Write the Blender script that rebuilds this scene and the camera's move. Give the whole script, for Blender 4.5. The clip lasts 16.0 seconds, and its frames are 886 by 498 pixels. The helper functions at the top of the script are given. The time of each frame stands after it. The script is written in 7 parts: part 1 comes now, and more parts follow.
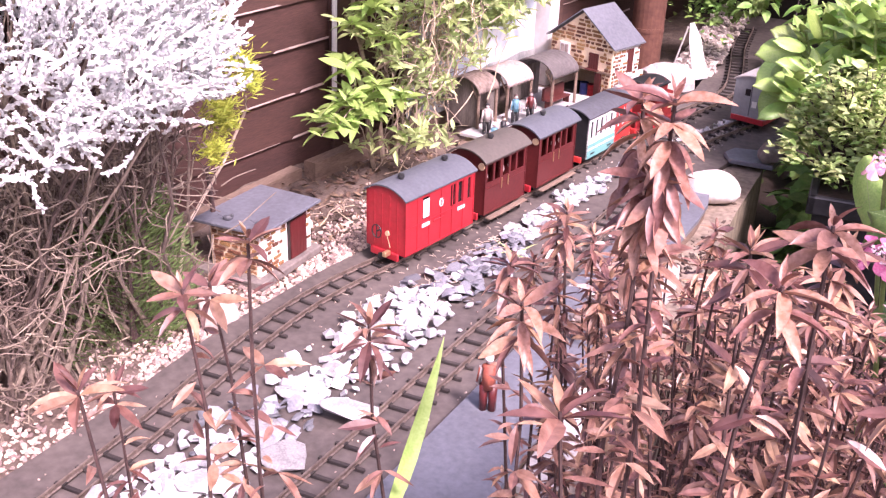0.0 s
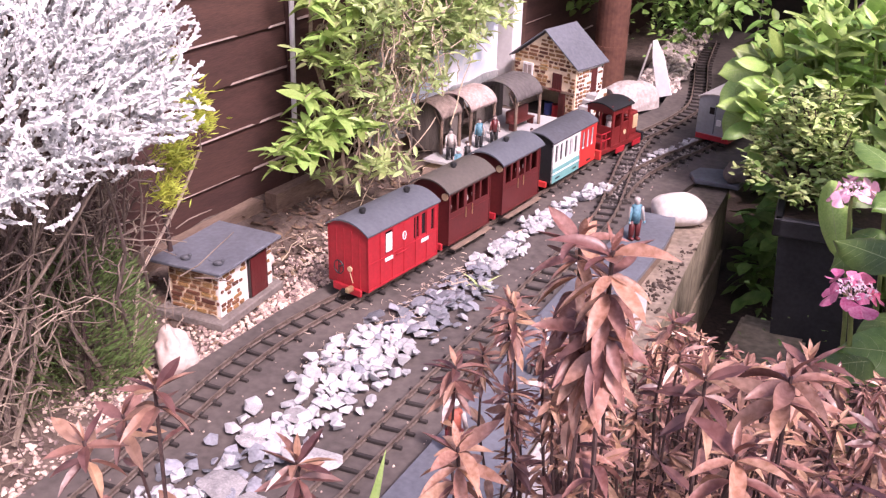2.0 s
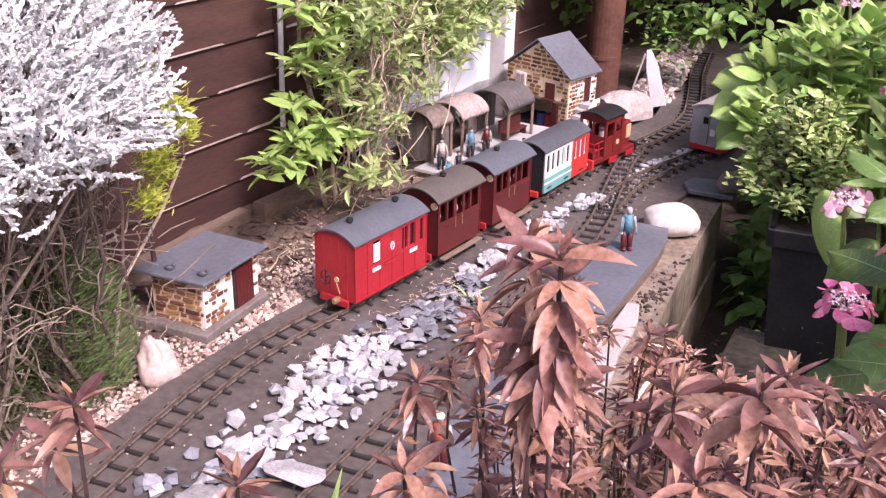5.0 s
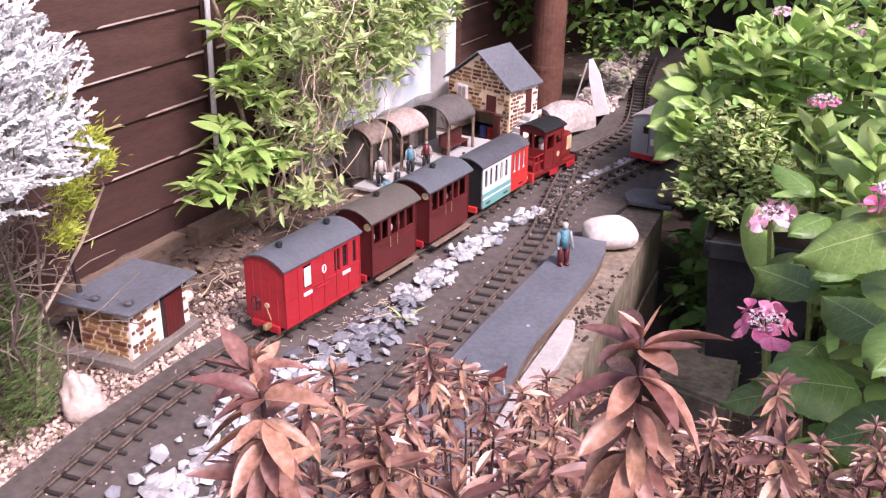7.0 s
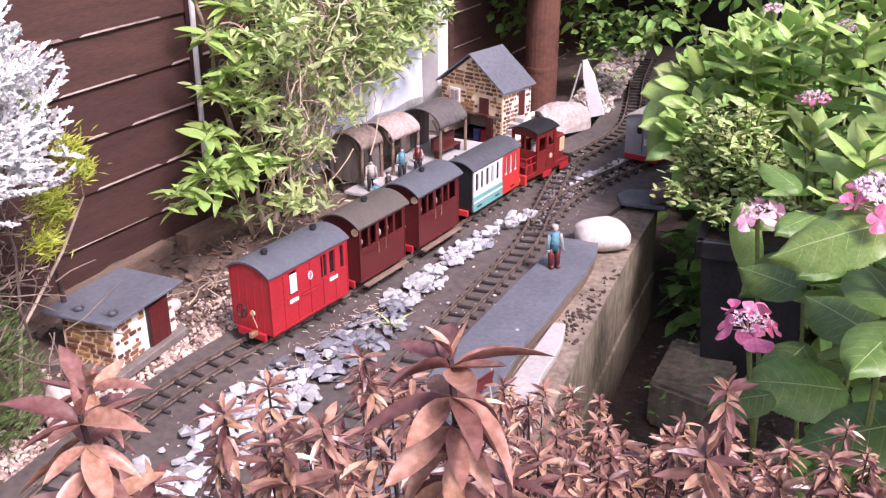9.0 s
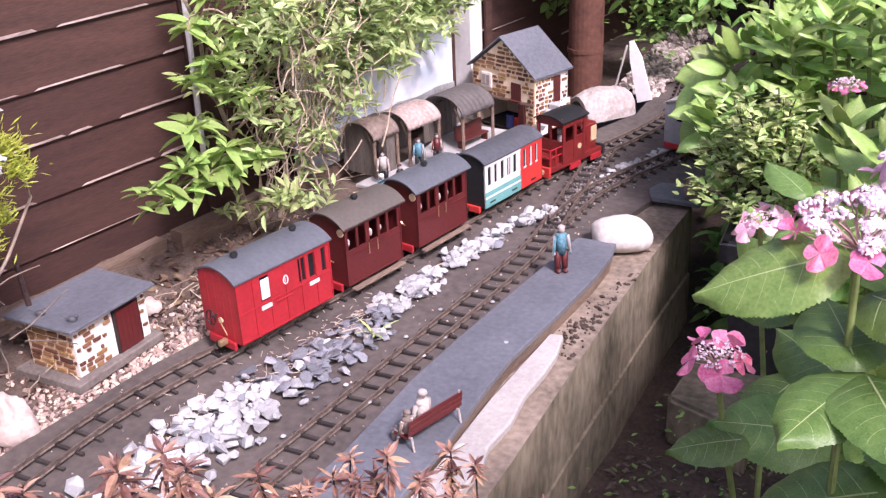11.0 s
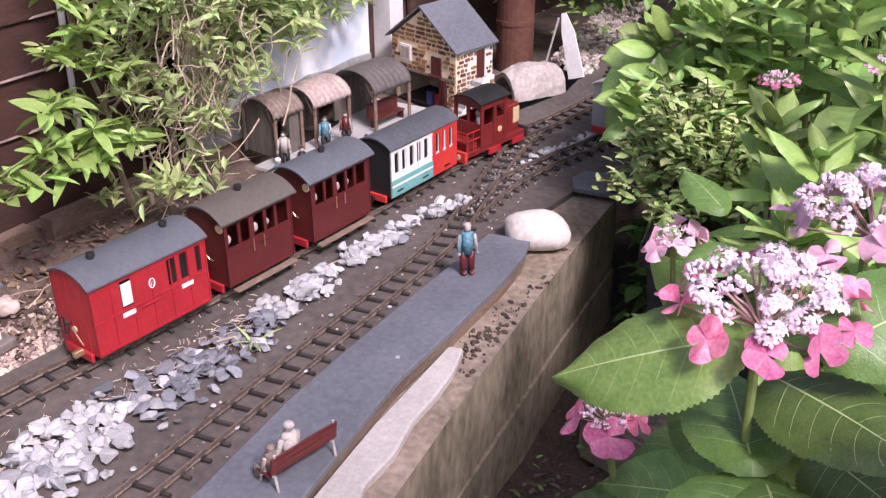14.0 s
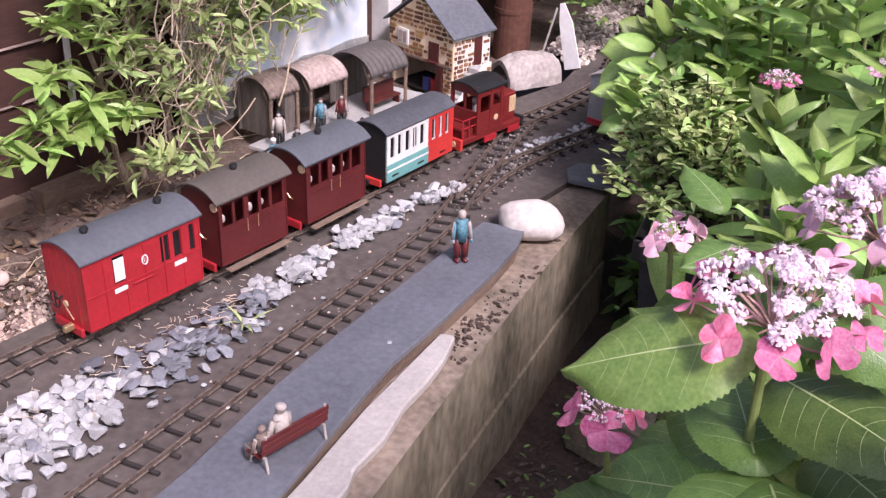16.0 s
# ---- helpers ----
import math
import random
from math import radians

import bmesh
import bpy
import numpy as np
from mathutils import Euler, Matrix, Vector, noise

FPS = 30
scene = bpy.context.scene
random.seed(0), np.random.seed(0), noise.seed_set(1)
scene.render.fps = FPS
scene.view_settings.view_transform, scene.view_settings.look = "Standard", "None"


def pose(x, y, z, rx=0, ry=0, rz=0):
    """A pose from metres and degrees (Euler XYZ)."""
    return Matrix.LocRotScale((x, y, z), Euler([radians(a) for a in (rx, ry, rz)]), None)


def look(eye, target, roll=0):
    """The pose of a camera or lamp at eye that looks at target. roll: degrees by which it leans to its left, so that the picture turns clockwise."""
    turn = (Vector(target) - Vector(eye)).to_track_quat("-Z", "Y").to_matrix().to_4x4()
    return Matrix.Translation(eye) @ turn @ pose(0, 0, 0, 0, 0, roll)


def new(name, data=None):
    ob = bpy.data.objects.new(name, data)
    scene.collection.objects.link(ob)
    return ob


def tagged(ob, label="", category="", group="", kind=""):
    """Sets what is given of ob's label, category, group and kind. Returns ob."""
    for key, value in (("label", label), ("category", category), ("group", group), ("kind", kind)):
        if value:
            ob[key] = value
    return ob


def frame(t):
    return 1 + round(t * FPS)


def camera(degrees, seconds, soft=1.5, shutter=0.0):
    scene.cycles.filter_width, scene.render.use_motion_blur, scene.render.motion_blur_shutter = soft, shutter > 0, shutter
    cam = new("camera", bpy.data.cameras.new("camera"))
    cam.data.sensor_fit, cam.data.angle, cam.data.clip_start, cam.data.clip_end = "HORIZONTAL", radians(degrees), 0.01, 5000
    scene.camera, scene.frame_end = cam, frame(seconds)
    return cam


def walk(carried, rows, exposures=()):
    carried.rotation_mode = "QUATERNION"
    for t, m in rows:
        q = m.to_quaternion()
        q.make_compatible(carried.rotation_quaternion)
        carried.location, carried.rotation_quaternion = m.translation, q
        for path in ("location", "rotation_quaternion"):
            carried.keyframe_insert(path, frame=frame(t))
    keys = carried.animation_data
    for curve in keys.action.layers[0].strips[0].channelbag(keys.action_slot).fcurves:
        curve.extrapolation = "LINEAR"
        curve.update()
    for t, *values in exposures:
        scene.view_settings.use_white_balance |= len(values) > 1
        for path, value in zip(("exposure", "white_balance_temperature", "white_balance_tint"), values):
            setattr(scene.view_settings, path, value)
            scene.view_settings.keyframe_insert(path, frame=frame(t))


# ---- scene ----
# A garden railway beside a fence, filmed by a hand-held camera.
cam = camera(47.29, 16.0, soft=1.3)
PATH = [
    (0.0, 0.683, -1.279, 0.857, 64.201, -1.805, 30.384),
    (0.5, 0.692, -1.269, 0.878, 64.444, -2.469, 28.963),
    (1.0, 0.677, -1.252, 0.890, 64.643, -0.486, 28.302),
    (1.5, 0.676, -1.246, 0.890, 64.735, -1.298, 28.102),
    (2.0, 0.672, -1.228, 0.885, 64.714, -1.210, 28.395),
    (2.5, 0.674, -1.228, 0.884, 64.930, -0.933, 28.354),
    (3.0, 0.674, -1.222, 0.885, 65.067, -1.513, 28.341),
    (3.2, 0.674, -1.220, 0.884, 65.377, -1.676, 28.397),
    (5.3, 0.677, -1.193, 0.871, 65.377, -1.214, 28.193),
    (5.5, 0.680, -1.189, 0.873, 65.395, -1.086, 27.892),
    (6.0, 0.686, -1.182, 0.879, 65.526, -0.302, 27.508),
    (6.5, 0.706, -1.165, 0.889, 65.517, -0.722, 26.948),
    (7.0, 0.721, -1.143, 0.894, 65.613, -0.667, 26.093),
    (7.5, 0.726, -1.126, 0.893, 65.765, -0.223, 26.043),
    (8.0, 0.735, -1.116, 0.889, 65.649, 0.550, 25.604),
    (8.5, 0.745, -1.116, 0.886, 65.452, 0.246, 26.161),
    (9.0, 0.749, -1.111, 0.888, 65.820, 0.344, 26.198),
    (9.2, 0.747, -1.109, 0.888, 65.835, 0.315, 26.145),
    (11.3, 0.862, -0.807, 0.850, 64.180, 1.724, 33.443),
    (11.5, 0.858, -0.755, 0.832, 63.436, 0.577, 33.753),
    (12.0, 0.835, -0.687, 0.811, 59.950, -0.697, 28.639),
    (12.5, 0.854, -0.668, 0.845, 60.923, 0.441, 28.880),
    (13.0, 0.852, -0.667, 0.852, 61.623, 0.432, 29.462),
    (13.5, 0.842, -0.674, 0.849, 62.274, 0.504, 29.954),
    (14.0, 0.840, -0.674, 0.847, 62.297, 0.326, 29.811),
    (14.5, 0.839, -0.675, 0.846, 62.353, 0.088, 29.693),
    (15.0, 0.834, -0.677, 0.847, 62.086, -0.469, 29.744),
    (15.5, 0.826, -0.682, 0.851, 61.911, -1.158, 30.242),
    (16.0, 0.822, -0.681, 0.848, 61.465, -1.948, 29.904),
]
EXPOSURES = [(0.0, 1.44, 6400, 47.0), (0.5, 1.26, 6400, 45.0), (1.5, 0.97, 6450, 43.0), (3.0, 0.84, 6400, 39.0), (5.5, 0.79, 6350, 36.0),
             (9.0, 0.81, 6150, 33.5), (12.0, 0.84, 6100, 32.0), (14.0, 0.52, 6150, 30.0), (16.0, 0.50, 6150, 30.0)]
walk(cam, [(t, pose(x, y, z, rx, ry, rz)) for t, x, y, z, rx, ry, rz in PATH], EXPOSURES)

# ---- light: bright hazy daylight ----
world = bpy.data.worlds.new("world")
scene.world = world
world.use_nodes = True
wn = world.node_tree
sky = wn.nodes.new("ShaderNodeTexSky")
sky.sky_type, sky.sun_disc = "NISHITA", False
sky.sun_elevation, sky.sun_rotation = radians(50), radians(118)
sky.air_density, sky.dust_density = 1.0, 4.0
wn.links.new(sky.outputs[0], wn.nodes["Background"].inputs[0])
wn.nodes["Background"].inputs[1].default_value = 0.138
sun = new("sun", bpy.data.lights.new("sun", "SUN"))
sun.data.energy, sun.data.angle, sun.data.color = 3.05, radians(12), (1.0, 0.95, 0.9)
sun.matrix_world = look((2.0, -0.8, 2.6), (0, 0.3, 0))

# ---- materials ----
def mat(name, a, b=None, rough=0.75, scale=30.0, fine=6.0, bump=0.3, metal=0.0, rnd=0.0, island=0.0, streak=None, spec=0.4, mix=(0.35, 0.65), trans=0.0):
    """A procedural surface: two colours mixed by coarse and fine noise, relief, and a shift from piece to piece."""
    m = bpy.data.materials.new(name)
    m.use_nodes = True
    t = m.node_tree
    n, l = t.nodes, t.links
    bs = n["Principled BSDF"]
    b = b or tuple(c * 0.7 for c in a)
    tc = n.new("ShaderNodeTexCoord")
    src = tc.outputs["Object"]
    if streak:
        mp = n.new("ShaderNodeMapping")
        mp.inputs["Scale"].default_value = streak
        l.new(src, mp.inputs[0])
        src = mp.outputs[0]
    n1, n2 = n.new("ShaderNodeTexNoise"), n.new("ShaderNodeTexNoise")
    n1.inputs["Scale"].default_value, n2.inputs["Scale"].default_value = scale, scale * fine
    n1.inputs["Detail"].default_value, n2.inputs["Detail"].default_value = 5, 6
    l.new(src, n1.inputs[0]), l.new(src, n2.inputs[0])
    ad = n.new("ShaderNodeMath")
    ad.operation = "MULTIPLY_ADD"
    l.new(n2.outputs[0], ad.inputs[0])
    ad.inputs[1].default_value = 0.5
    sc = n.new("ShaderNodeMath")
    sc.operation = "MULTIPLY"
    sc.inputs[1].default_value = 0.5
    l.new(n1.outputs[0], sc.inputs[0])
    l.new(sc.outputs[0], ad.inputs[2])
    ramp = n.new("ShaderNodeMapRange")
    ramp.inputs[1].default_value, ramp.inputs[2].default_value = mix
    l.new(ad.outputs[0], ramp.inputs[0])
    mx = n.new("ShaderNodeMix")
    mx.data_type = "RGBA"
    mx.inputs[6].default_value, mx.inputs[7].default_value = (*b, 1), (*a, 1)
    l.new(ramp.outputs[0], mx.inputs[0])
    col = mx.outputs[2]
    if rnd or island:
        hs = n.new("ShaderNodeHueSaturation")
        if island:
            r = n.new("ShaderNodeNewGeometry").outputs["Random Per Island"]
        else:
            r = n.new("ShaderNodeObjectInfo").outputs["Random"]
        amt = rnd or island
        for k, (lo, hi) in enumerate(((1 - amt, 1 + amt), (0.5 - amt * 0.04, 0.5 + amt * 0.04))):
            mr = n.new("ShaderNodeMapRange")
            mr.inputs[3].default_value, mr.inputs[4].default_value = lo, hi
            l.new(r, mr.inputs[0])
            l.new(mr.outputs[0], hs.inputs["Value" if k == 0 else "Hue"])
        l.new(col, hs.inputs["Color"])
        col = hs.outputs[0]
    l.new(col, bs.inputs["Base Color"])
    bs.inputs["Roughness"].default_value, bs.inputs["Metallic"].default_value = rough, metal
    bs.inputs["Specular IOR Level"].default_value = spec
    if bump:
        bp = n.new("ShaderNodeBump")
        bp.inputs["Strength"].default_value, bp.inputs["Distance"].default_value = bump, 0.002
        l.new(ad.outputs[0], bp.inputs["Height"])
        l.new(bp.outputs[0], bs.inputs["Normal"])
    if trans:
        tr = n.new("ShaderNodeBsdfTranslucent")
        l.new(col, tr.inputs[0])
        ms = n.new("ShaderNodeMixShader")
        ms.inputs[0].default_value = trans
        l.new(bs.outputs[0], ms.inputs[1]), l.new(tr.outputs[0], ms.inputs[2])
        l.new(ms.outputs[0], n["Material Output"].inputs[0])
    return m


FELT = mat("roofing_felt", (0.128, 0.106, 0.094), (0.060, 0.050, 0.046), 0.85, 5, 12, 0.22, mix=(0.34, 0.62))
GROUND = mat("soil", (0.10, 0.07, 0.055), (0.04, 0.028, 0.022), 0.95, 14, 8, 0.8)
GRAVELBASE = mat("gravel_bed", (0.17, 0.125, 0.10), (0.065, 0.047, 0.038), 0.95, 40, 5, 0.9)
GRAVEL = mat("gravel", (0.56, 0.435, 0.37), (0.34, 0.245, 0.205), 0.85, 60, 4, 0.3, island=0.6)
CHIPS = mat("white_chippings", (0.54, 0.535, 0.53), (0.28, 0.285, 0.295), 0.8, 25, 6, 0.5, rnd=0.25)
SHARDS = mat("slate_chippings", (0.24, 0.25, 0.275), (0.12, 0.125, 0.14), 0.7, 30, 6, 0.5, rnd=0.35)
SLATE = mat("grey_slate", (0.165, 0.175, 0.20), (0.085, 0.09, 0.105), 0.5, 7, 16, 0.35, mix=(0.3, 0.68))
SLATEDARK = mat("dark_slate", (0.10, 0.105, 0.12), (0.06, 0.062, 0.07), 0.6, 12, 10, 0.3)
CONCRETE = mat("weathered_concrete", (0.36, 0.285, 0.22), (0.13, 0.102, 0.075), 0.9, 8, 9, 0.7, mix=(0.34, 0.64))
CONCRETELIGHT = mat("pale_concrete", (0.50, 0.47, 0.44), (0.36, 0.33, 0.31), 0.9, 12, 12, 0.5)
CONCRETESIDE = mat("mossy_wall_face", (0.37, 0.305, 0.22), (0.105, 0.092, 0.060), 0.95, 7, 7, 0.8, streak=(1.0, 1.2, 0.6), mix=(0.34, 0.66))
PLATSLAB = mat("platform_slab", (0.46, 0.45, 0.44), (0.33, 0.32, 0.31), 0.85, 9, 15, 0.3)
RAIL = mat("rail_steel", (0.25, 0.195, 0.16), (0.12, 0.088, 0.072), 0.5, 60, 4, 0.2, metal=0.4)
SLEEPER = mat("sleeper_plastic", (0.05, 0.04, 0.036), (0.028, 0.023, 0.021), 0.8, 60, 5, 0.3, rnd=0.3)
FENCE = mat("fence_board", (0.078, 0.036, 0.027), (0.040, 0.019, 0.015), 0.85, 5, 10, 0.5, streak=(9, 0.8, 9), rnd=0.2)
FENCEPALE = mat("bare_wood_edge", (0.52, 0.42, 0.38), (0.20, 0.13, 0.105), 0.9, 12, 6, 0.4, streak=(4, 0.7, 6))
TIMBER = mat("weathered_timber", (0.24, 0.17, 0.125), (0.12, 0.08, 0.06), 0.9, 10, 8, 0.5, streak=(6, 0.8, 6))
WHITEPAINT = mat("white_paint", (0.80, 0.79, 0.78), (0.66, 0.64, 0.63), 0.5, 8, 8, 0.1)
RUST = mat("rusty_pipe", (0.144, 0.061, 0.04), (0.079, 0.032, 0.022), 0.85, 9, 8, 0.4)
DARKWOOD = mat("dark_fence", (0.035, 0.025, 0.022), (0.016, 0.012, 0.011), 0.9, 8, 8, 0.4)
STONEBRICK = mat("sandstone_block", (0.33, 0.155, 0.070), (0.12, 0.056, 0.030), 0.9, 30, 5, 0.5, rnd=0.6)
MORTAR = mat("cream_mortar", (0.84, 0.68, 0.50), (0.68, 0.52, 0.36), 0.95, 40, 5, 0.6)
MORTARPALE = mat("pale_mortar", (0.82, 0.78, 0.73), (0.68, 0.62, 0.56), 0.95, 40, 5, 0.6)
MAROON = mat("maroon_paint", (0.115, 0.018, 0.018), (0.085, 0.013, 0.013), 0.42, 20, 8, 0.08, spec=0.5)
DOORRED = mat("dark_red_paint", (0.10, 0.022, 0.018), (0.065, 0.014, 0.012), 0.6, 20, 8, 0.15)
RED = mat("red_paint", (0.43, 0.025, 0.033), (0.32, 0.018, 0.024), 0.42, 20, 8, 0.06, spec=0.5)
REDBRIGHT = mat("bright_red_paint", (0.62, 0.05, 0.04), (0.5, 0.035, 0.03), 0.42, 20, 8, 0.06, spec=0.5)
TEAL = mat("turquoise_paint", (0.16, 0.40, 0.38), (0.12, 0.32, 0.31), 0.45, 20, 8, 0.05)
BLACK = mat("black_paint", (0.022, 0.022, 0.024), (0.012, 0.012, 0.013), 0.5, 30, 6, 0.1)
ROOFGREY = mat("grey_roof_paint", (0.115, 0.125, 0.14), (0.08, 0.086, 0.10), 0.6, 14, 10, 0.2)
ROOFBROWN = mat("brown_roof_paint", (0.115, 0.098, 0.083), (0.08, 0.07, 0.06), 0.65, 14, 10, 0.2)
GLASSDARK = mat("dark_window", (0.02, 0.02, 0.022), (0.012, 0.012, 0.013), 0.25, 10, 5, 0.0, spec=0.3)
CREAM = mat("cream_paint", (0.68, 0.50, 0.30), (0.55, 0.40, 0.24), 0.6, 30, 5, 0.1)
BRASS = mat("brass", (0.75, 0.6, 0.35), (0.5, 0.38, 0.2), 0.35, 40, 5, 0.1, metal=0.8)
GREYPAINT = mat("grey_paint", (0.30, 0.32, 0.33), (0.24, 0.25, 0.26), 0.5, 16, 8, 0.08)
SKIN = mat("figure_paint", (0.5, 0.42, 0.38), (0.3, 0.26, 0.25), 0.7, 70, 2, 0.2)
TIN = mat("old_corrugated_tin", (0.29, 0.22, 0.185), (0.12, 0.09, 0.075), 0.75, 16, 7, 0.4)
TINPALE = mat("pale_corrugated_tin", (0.52, 0.42, 0.385), (0.25, 0.185, 0.165), 0.75, 16, 7, 0.4)
TINDARK = mat("dark_corrugated_tin", (0.135, 0.12, 0.115), (0.075, 0.066, 0.063), 0.7, 16, 7, 0.4)
ROCK = mat("pale_boulder", (0.72, 0.68, 0.64), (0.48, 0.42, 0.38), 0.85, 10, 8, 0.6)
PINKROCK = mat("pinkish_rock", (0.66, 0.54, 0.48), (0.42, 0.33, 0.29), 0.9, 14, 8, 0.7)
STONEGREY = mat("weathered_grey_stone", (0.22, 0.19, 0.17), (0.12, 0.10, 0.09), 0.9, 18, 8, 0.6)
MOUND = mat("rough_tunnel_render", (0.50, 0.45, 0.42), (0.26, 0.22, 0.20), 0.95, 16, 6, 0.8)
POT = mat("black_plastic_pot", (0.05, 0.05, 0.054), (0.026, 0.026, 0.028), 0.4, 12, 10, 0.15)
# bronze leaves: pinkish sky highlights and dark shadow tones are mixed into the colour
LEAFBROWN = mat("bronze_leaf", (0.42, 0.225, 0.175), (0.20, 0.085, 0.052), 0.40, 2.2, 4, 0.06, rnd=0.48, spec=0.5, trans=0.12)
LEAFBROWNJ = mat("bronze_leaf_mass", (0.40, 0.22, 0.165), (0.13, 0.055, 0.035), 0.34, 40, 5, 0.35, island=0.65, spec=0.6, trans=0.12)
STEMBROWN = mat("dark_stem", (0.085, 0.05, 0.045), (0.04, 0.024, 0.022), 0.8, 60, 4, 0.5)
LEAFGREEN = mat("fresh_green_leaf", (0.36, 0.50, 0.15), (0.25, 0.39, 0.09), 0.5, 14, 5, 0.2, rnd=0.35, trans=0.3)
LEAFGREENJ = mat("fresh_green_leaf_mass", (0.53, 0.61, 0.29), (0.33, 0.46, 0.17), 0.5, 14, 5, 0.2, island=0.4, trans=0.4)
LEAFFRESH = mat("fresh_hydrangea_leaf", (0.39, 0.54, 0.15), (0.21, 0.37, 0.08), 0.38, 4, 10, 0.3, rnd=0.42, spec=0.6, trans=0.25)
# green lowered to hold the shade under the flower heads
LEAFHYDSHADED = mat("hydrangea_leaf", (0.155, 0.26, 0.062), (0.082, 0.165, 0.036), 0.38, 9, 8, 0.35, spec=0.6, rnd=0.3, trans=0.22)
# copy without that painted shade, for the one bright leaf
LEAFMID = mat("mid_green_hydrangea_leaf", (0.25, 0.37, 0.095), (0.125, 0.235, 0.05), 0.36, 4, 10, 0.35, rnd=0.2, spec=0.6, trans=0.25)
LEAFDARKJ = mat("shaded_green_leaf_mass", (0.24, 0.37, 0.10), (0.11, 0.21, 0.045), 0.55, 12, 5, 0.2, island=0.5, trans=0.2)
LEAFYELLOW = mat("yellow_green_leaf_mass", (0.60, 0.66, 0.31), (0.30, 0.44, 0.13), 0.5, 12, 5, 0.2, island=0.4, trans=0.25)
VEIN = mat("leaf_vein", (0.44, 0.53, 0.25), (0.34, 0.43, 0.18), 0.5, 20, 5, 0.1)
STEMGREEN = mat("green_stem", (0.24, 0.30, 0.10), (0.15, 0.2, 0.06), 0.6, 30, 5, 0.2)
PETALPINK = mat("pink_petal", (0.84, 0.34, 0.48), (0.66, 0.09, 0.24), 0.5, 1.6, 5, 0.12, rnd=0.35, trans=0.25)
PETALPALE = mat("pale_pink_petal", (0.84, 0.56, 0.66), (0.74, 0.34, 0.48), 0.5, 1.6, 5, 0.12, rnd=0.25, trans=0.25)
FLOWERCORE = mat("dusky_pink_flower_stalks", (0.50, 0.27, 0.30), (0.32, 0.26, 0.15), 0.7, 40, 5, 0.4)
FLORET = mat("white_pink_floret", (0.84, 0.74, 0.79), (0.70, 0.46, 0.56), 0.6, 60, 4, 0.2, island=0.2)
SILVER = mat("silver_foliage", (0.82, 0.83, 0.81), (0.56, 0.575, 0.565), 0.85, 20, 6, 0.3, island=0.35, trans=0.10)
STRAW = mat("dry_stems", (0.48, 0.39, 0.29), (0.24, 0.18, 0.125), 0.85, 30, 5, 0.4, island=0.4)
CONIFER = mat("conifer_green", (0.14, 0.21, 0.06), (0.06, 0.10, 0.03), 0.7, 20, 5, 0.3, island=0.4, trans=0.1)
STRAWPALE = mat("pale_straw", (0.58, 0.48, 0.38), (0.38, 0.29, 0.22), 0.8, 30, 5, 0.4)
DEADTWIG = mat("dead_brown_twigs", (0.27, 0.21, 0.165), (0.12, 0.09, 0.07), 0.9, 30, 5, 0.4, island=0.5)
LIME = mat("lime_green_shoots", (0.46, 0.50, 0.07), (0.28, 0.34, 0.04), 0.6, 20, 5, 0.3, island=0.3, trans=0.2)
BACKBOARD = mat("painted_sky_board", (0.86, 0.87, 0.88), (0.62, 0.70, 0.79), 0.6, 6, 5, 0.1, mix=(0.42, 0.58))


# ---- builders ----
def mesh_of(name, bm, material, smooth=False):
    me = bpy.data.meshes.new(name)
    bm.to_mesh(me)
    bm.free()
    for m in material if isinstance(material, (list, tuple)) else (material,):
        me.materials.append(m)
    if smooth:
        me.polygons.foreach_set("use_smooth", [True] * len(me.polygons))
    return me


def part(name, bm, material, parent=None, label="", m=None, smooth=False):
    """One bmesh as one mesh object under a thing or a part."""
    ob = new(name, bm if isinstance(bm, bpy.types.Mesh) else mesh_of(name, bm, material, smooth))
    ob.parent = parent
    if m is not None:
        ob.matrix_basis = m
    return tagged(ob, label)


def thing(name, label, category, m=None, group="", kind=""):
    """An empty at a thing's base, which parents its parts."""
    ob = new(name)
    ob.empty_display_size = 0.02
    if m is not None:
        ob.matrix_basis = m
    return tagged(ob, label, category, group, kind)


def box(bm, x0, x1, y0, y1, z0, z1, bevel=0.0, m=None):
    r = bmesh.ops.create_cube(bm, size=1.0)["verts"]
    bmesh.ops.scale(bm, vec=(x1 - x0, y1 - y0, z1 - z0), verts=r)
    bmesh.ops.translate(bm, vec=((x0 + x1) / 2, (y0 + y1) / 2, (z0 + z1) / 2), verts=r)
    if bevel:
        ed = list({e for v in r for e in v.link_edges})
        r = bmesh.ops.bevel(bm, geom=ed, offset=bevel, segments=1, affect="EDGES")["verts"]
    if m is not None:
        bmesh.ops.transform(bm, matrix=m, verts=r)
    return bm


def cyl(bm, r, p, q, seg=12, r2=None, caps=True):
    """A round bar from p to q."""
    p, q = Vector(p), Vector(q)
    d = q - p
    m = Matrix.Translation((p + q) / 2) @ d.to_track_quat("Z", "Y").to_matrix().to_4x4()
    bmesh.ops.create_cone(bm, cap_ends=caps, segments=seg, radius1=r, radius2=r if r2 is None else r2, depth=d.length, matrix=m)
    return bm


def ball(bm, r, c, seg=8, scale=(1, 1, 1)):
    m = Matrix.Translation(c) @ Matrix.Diagonal((*scale, 1))
    bmesh.ops.create_uvsphere(bm, u_segments=seg, v_segments=max(4, seg * 2 // 3), radius=r, matrix=m)
    return bm


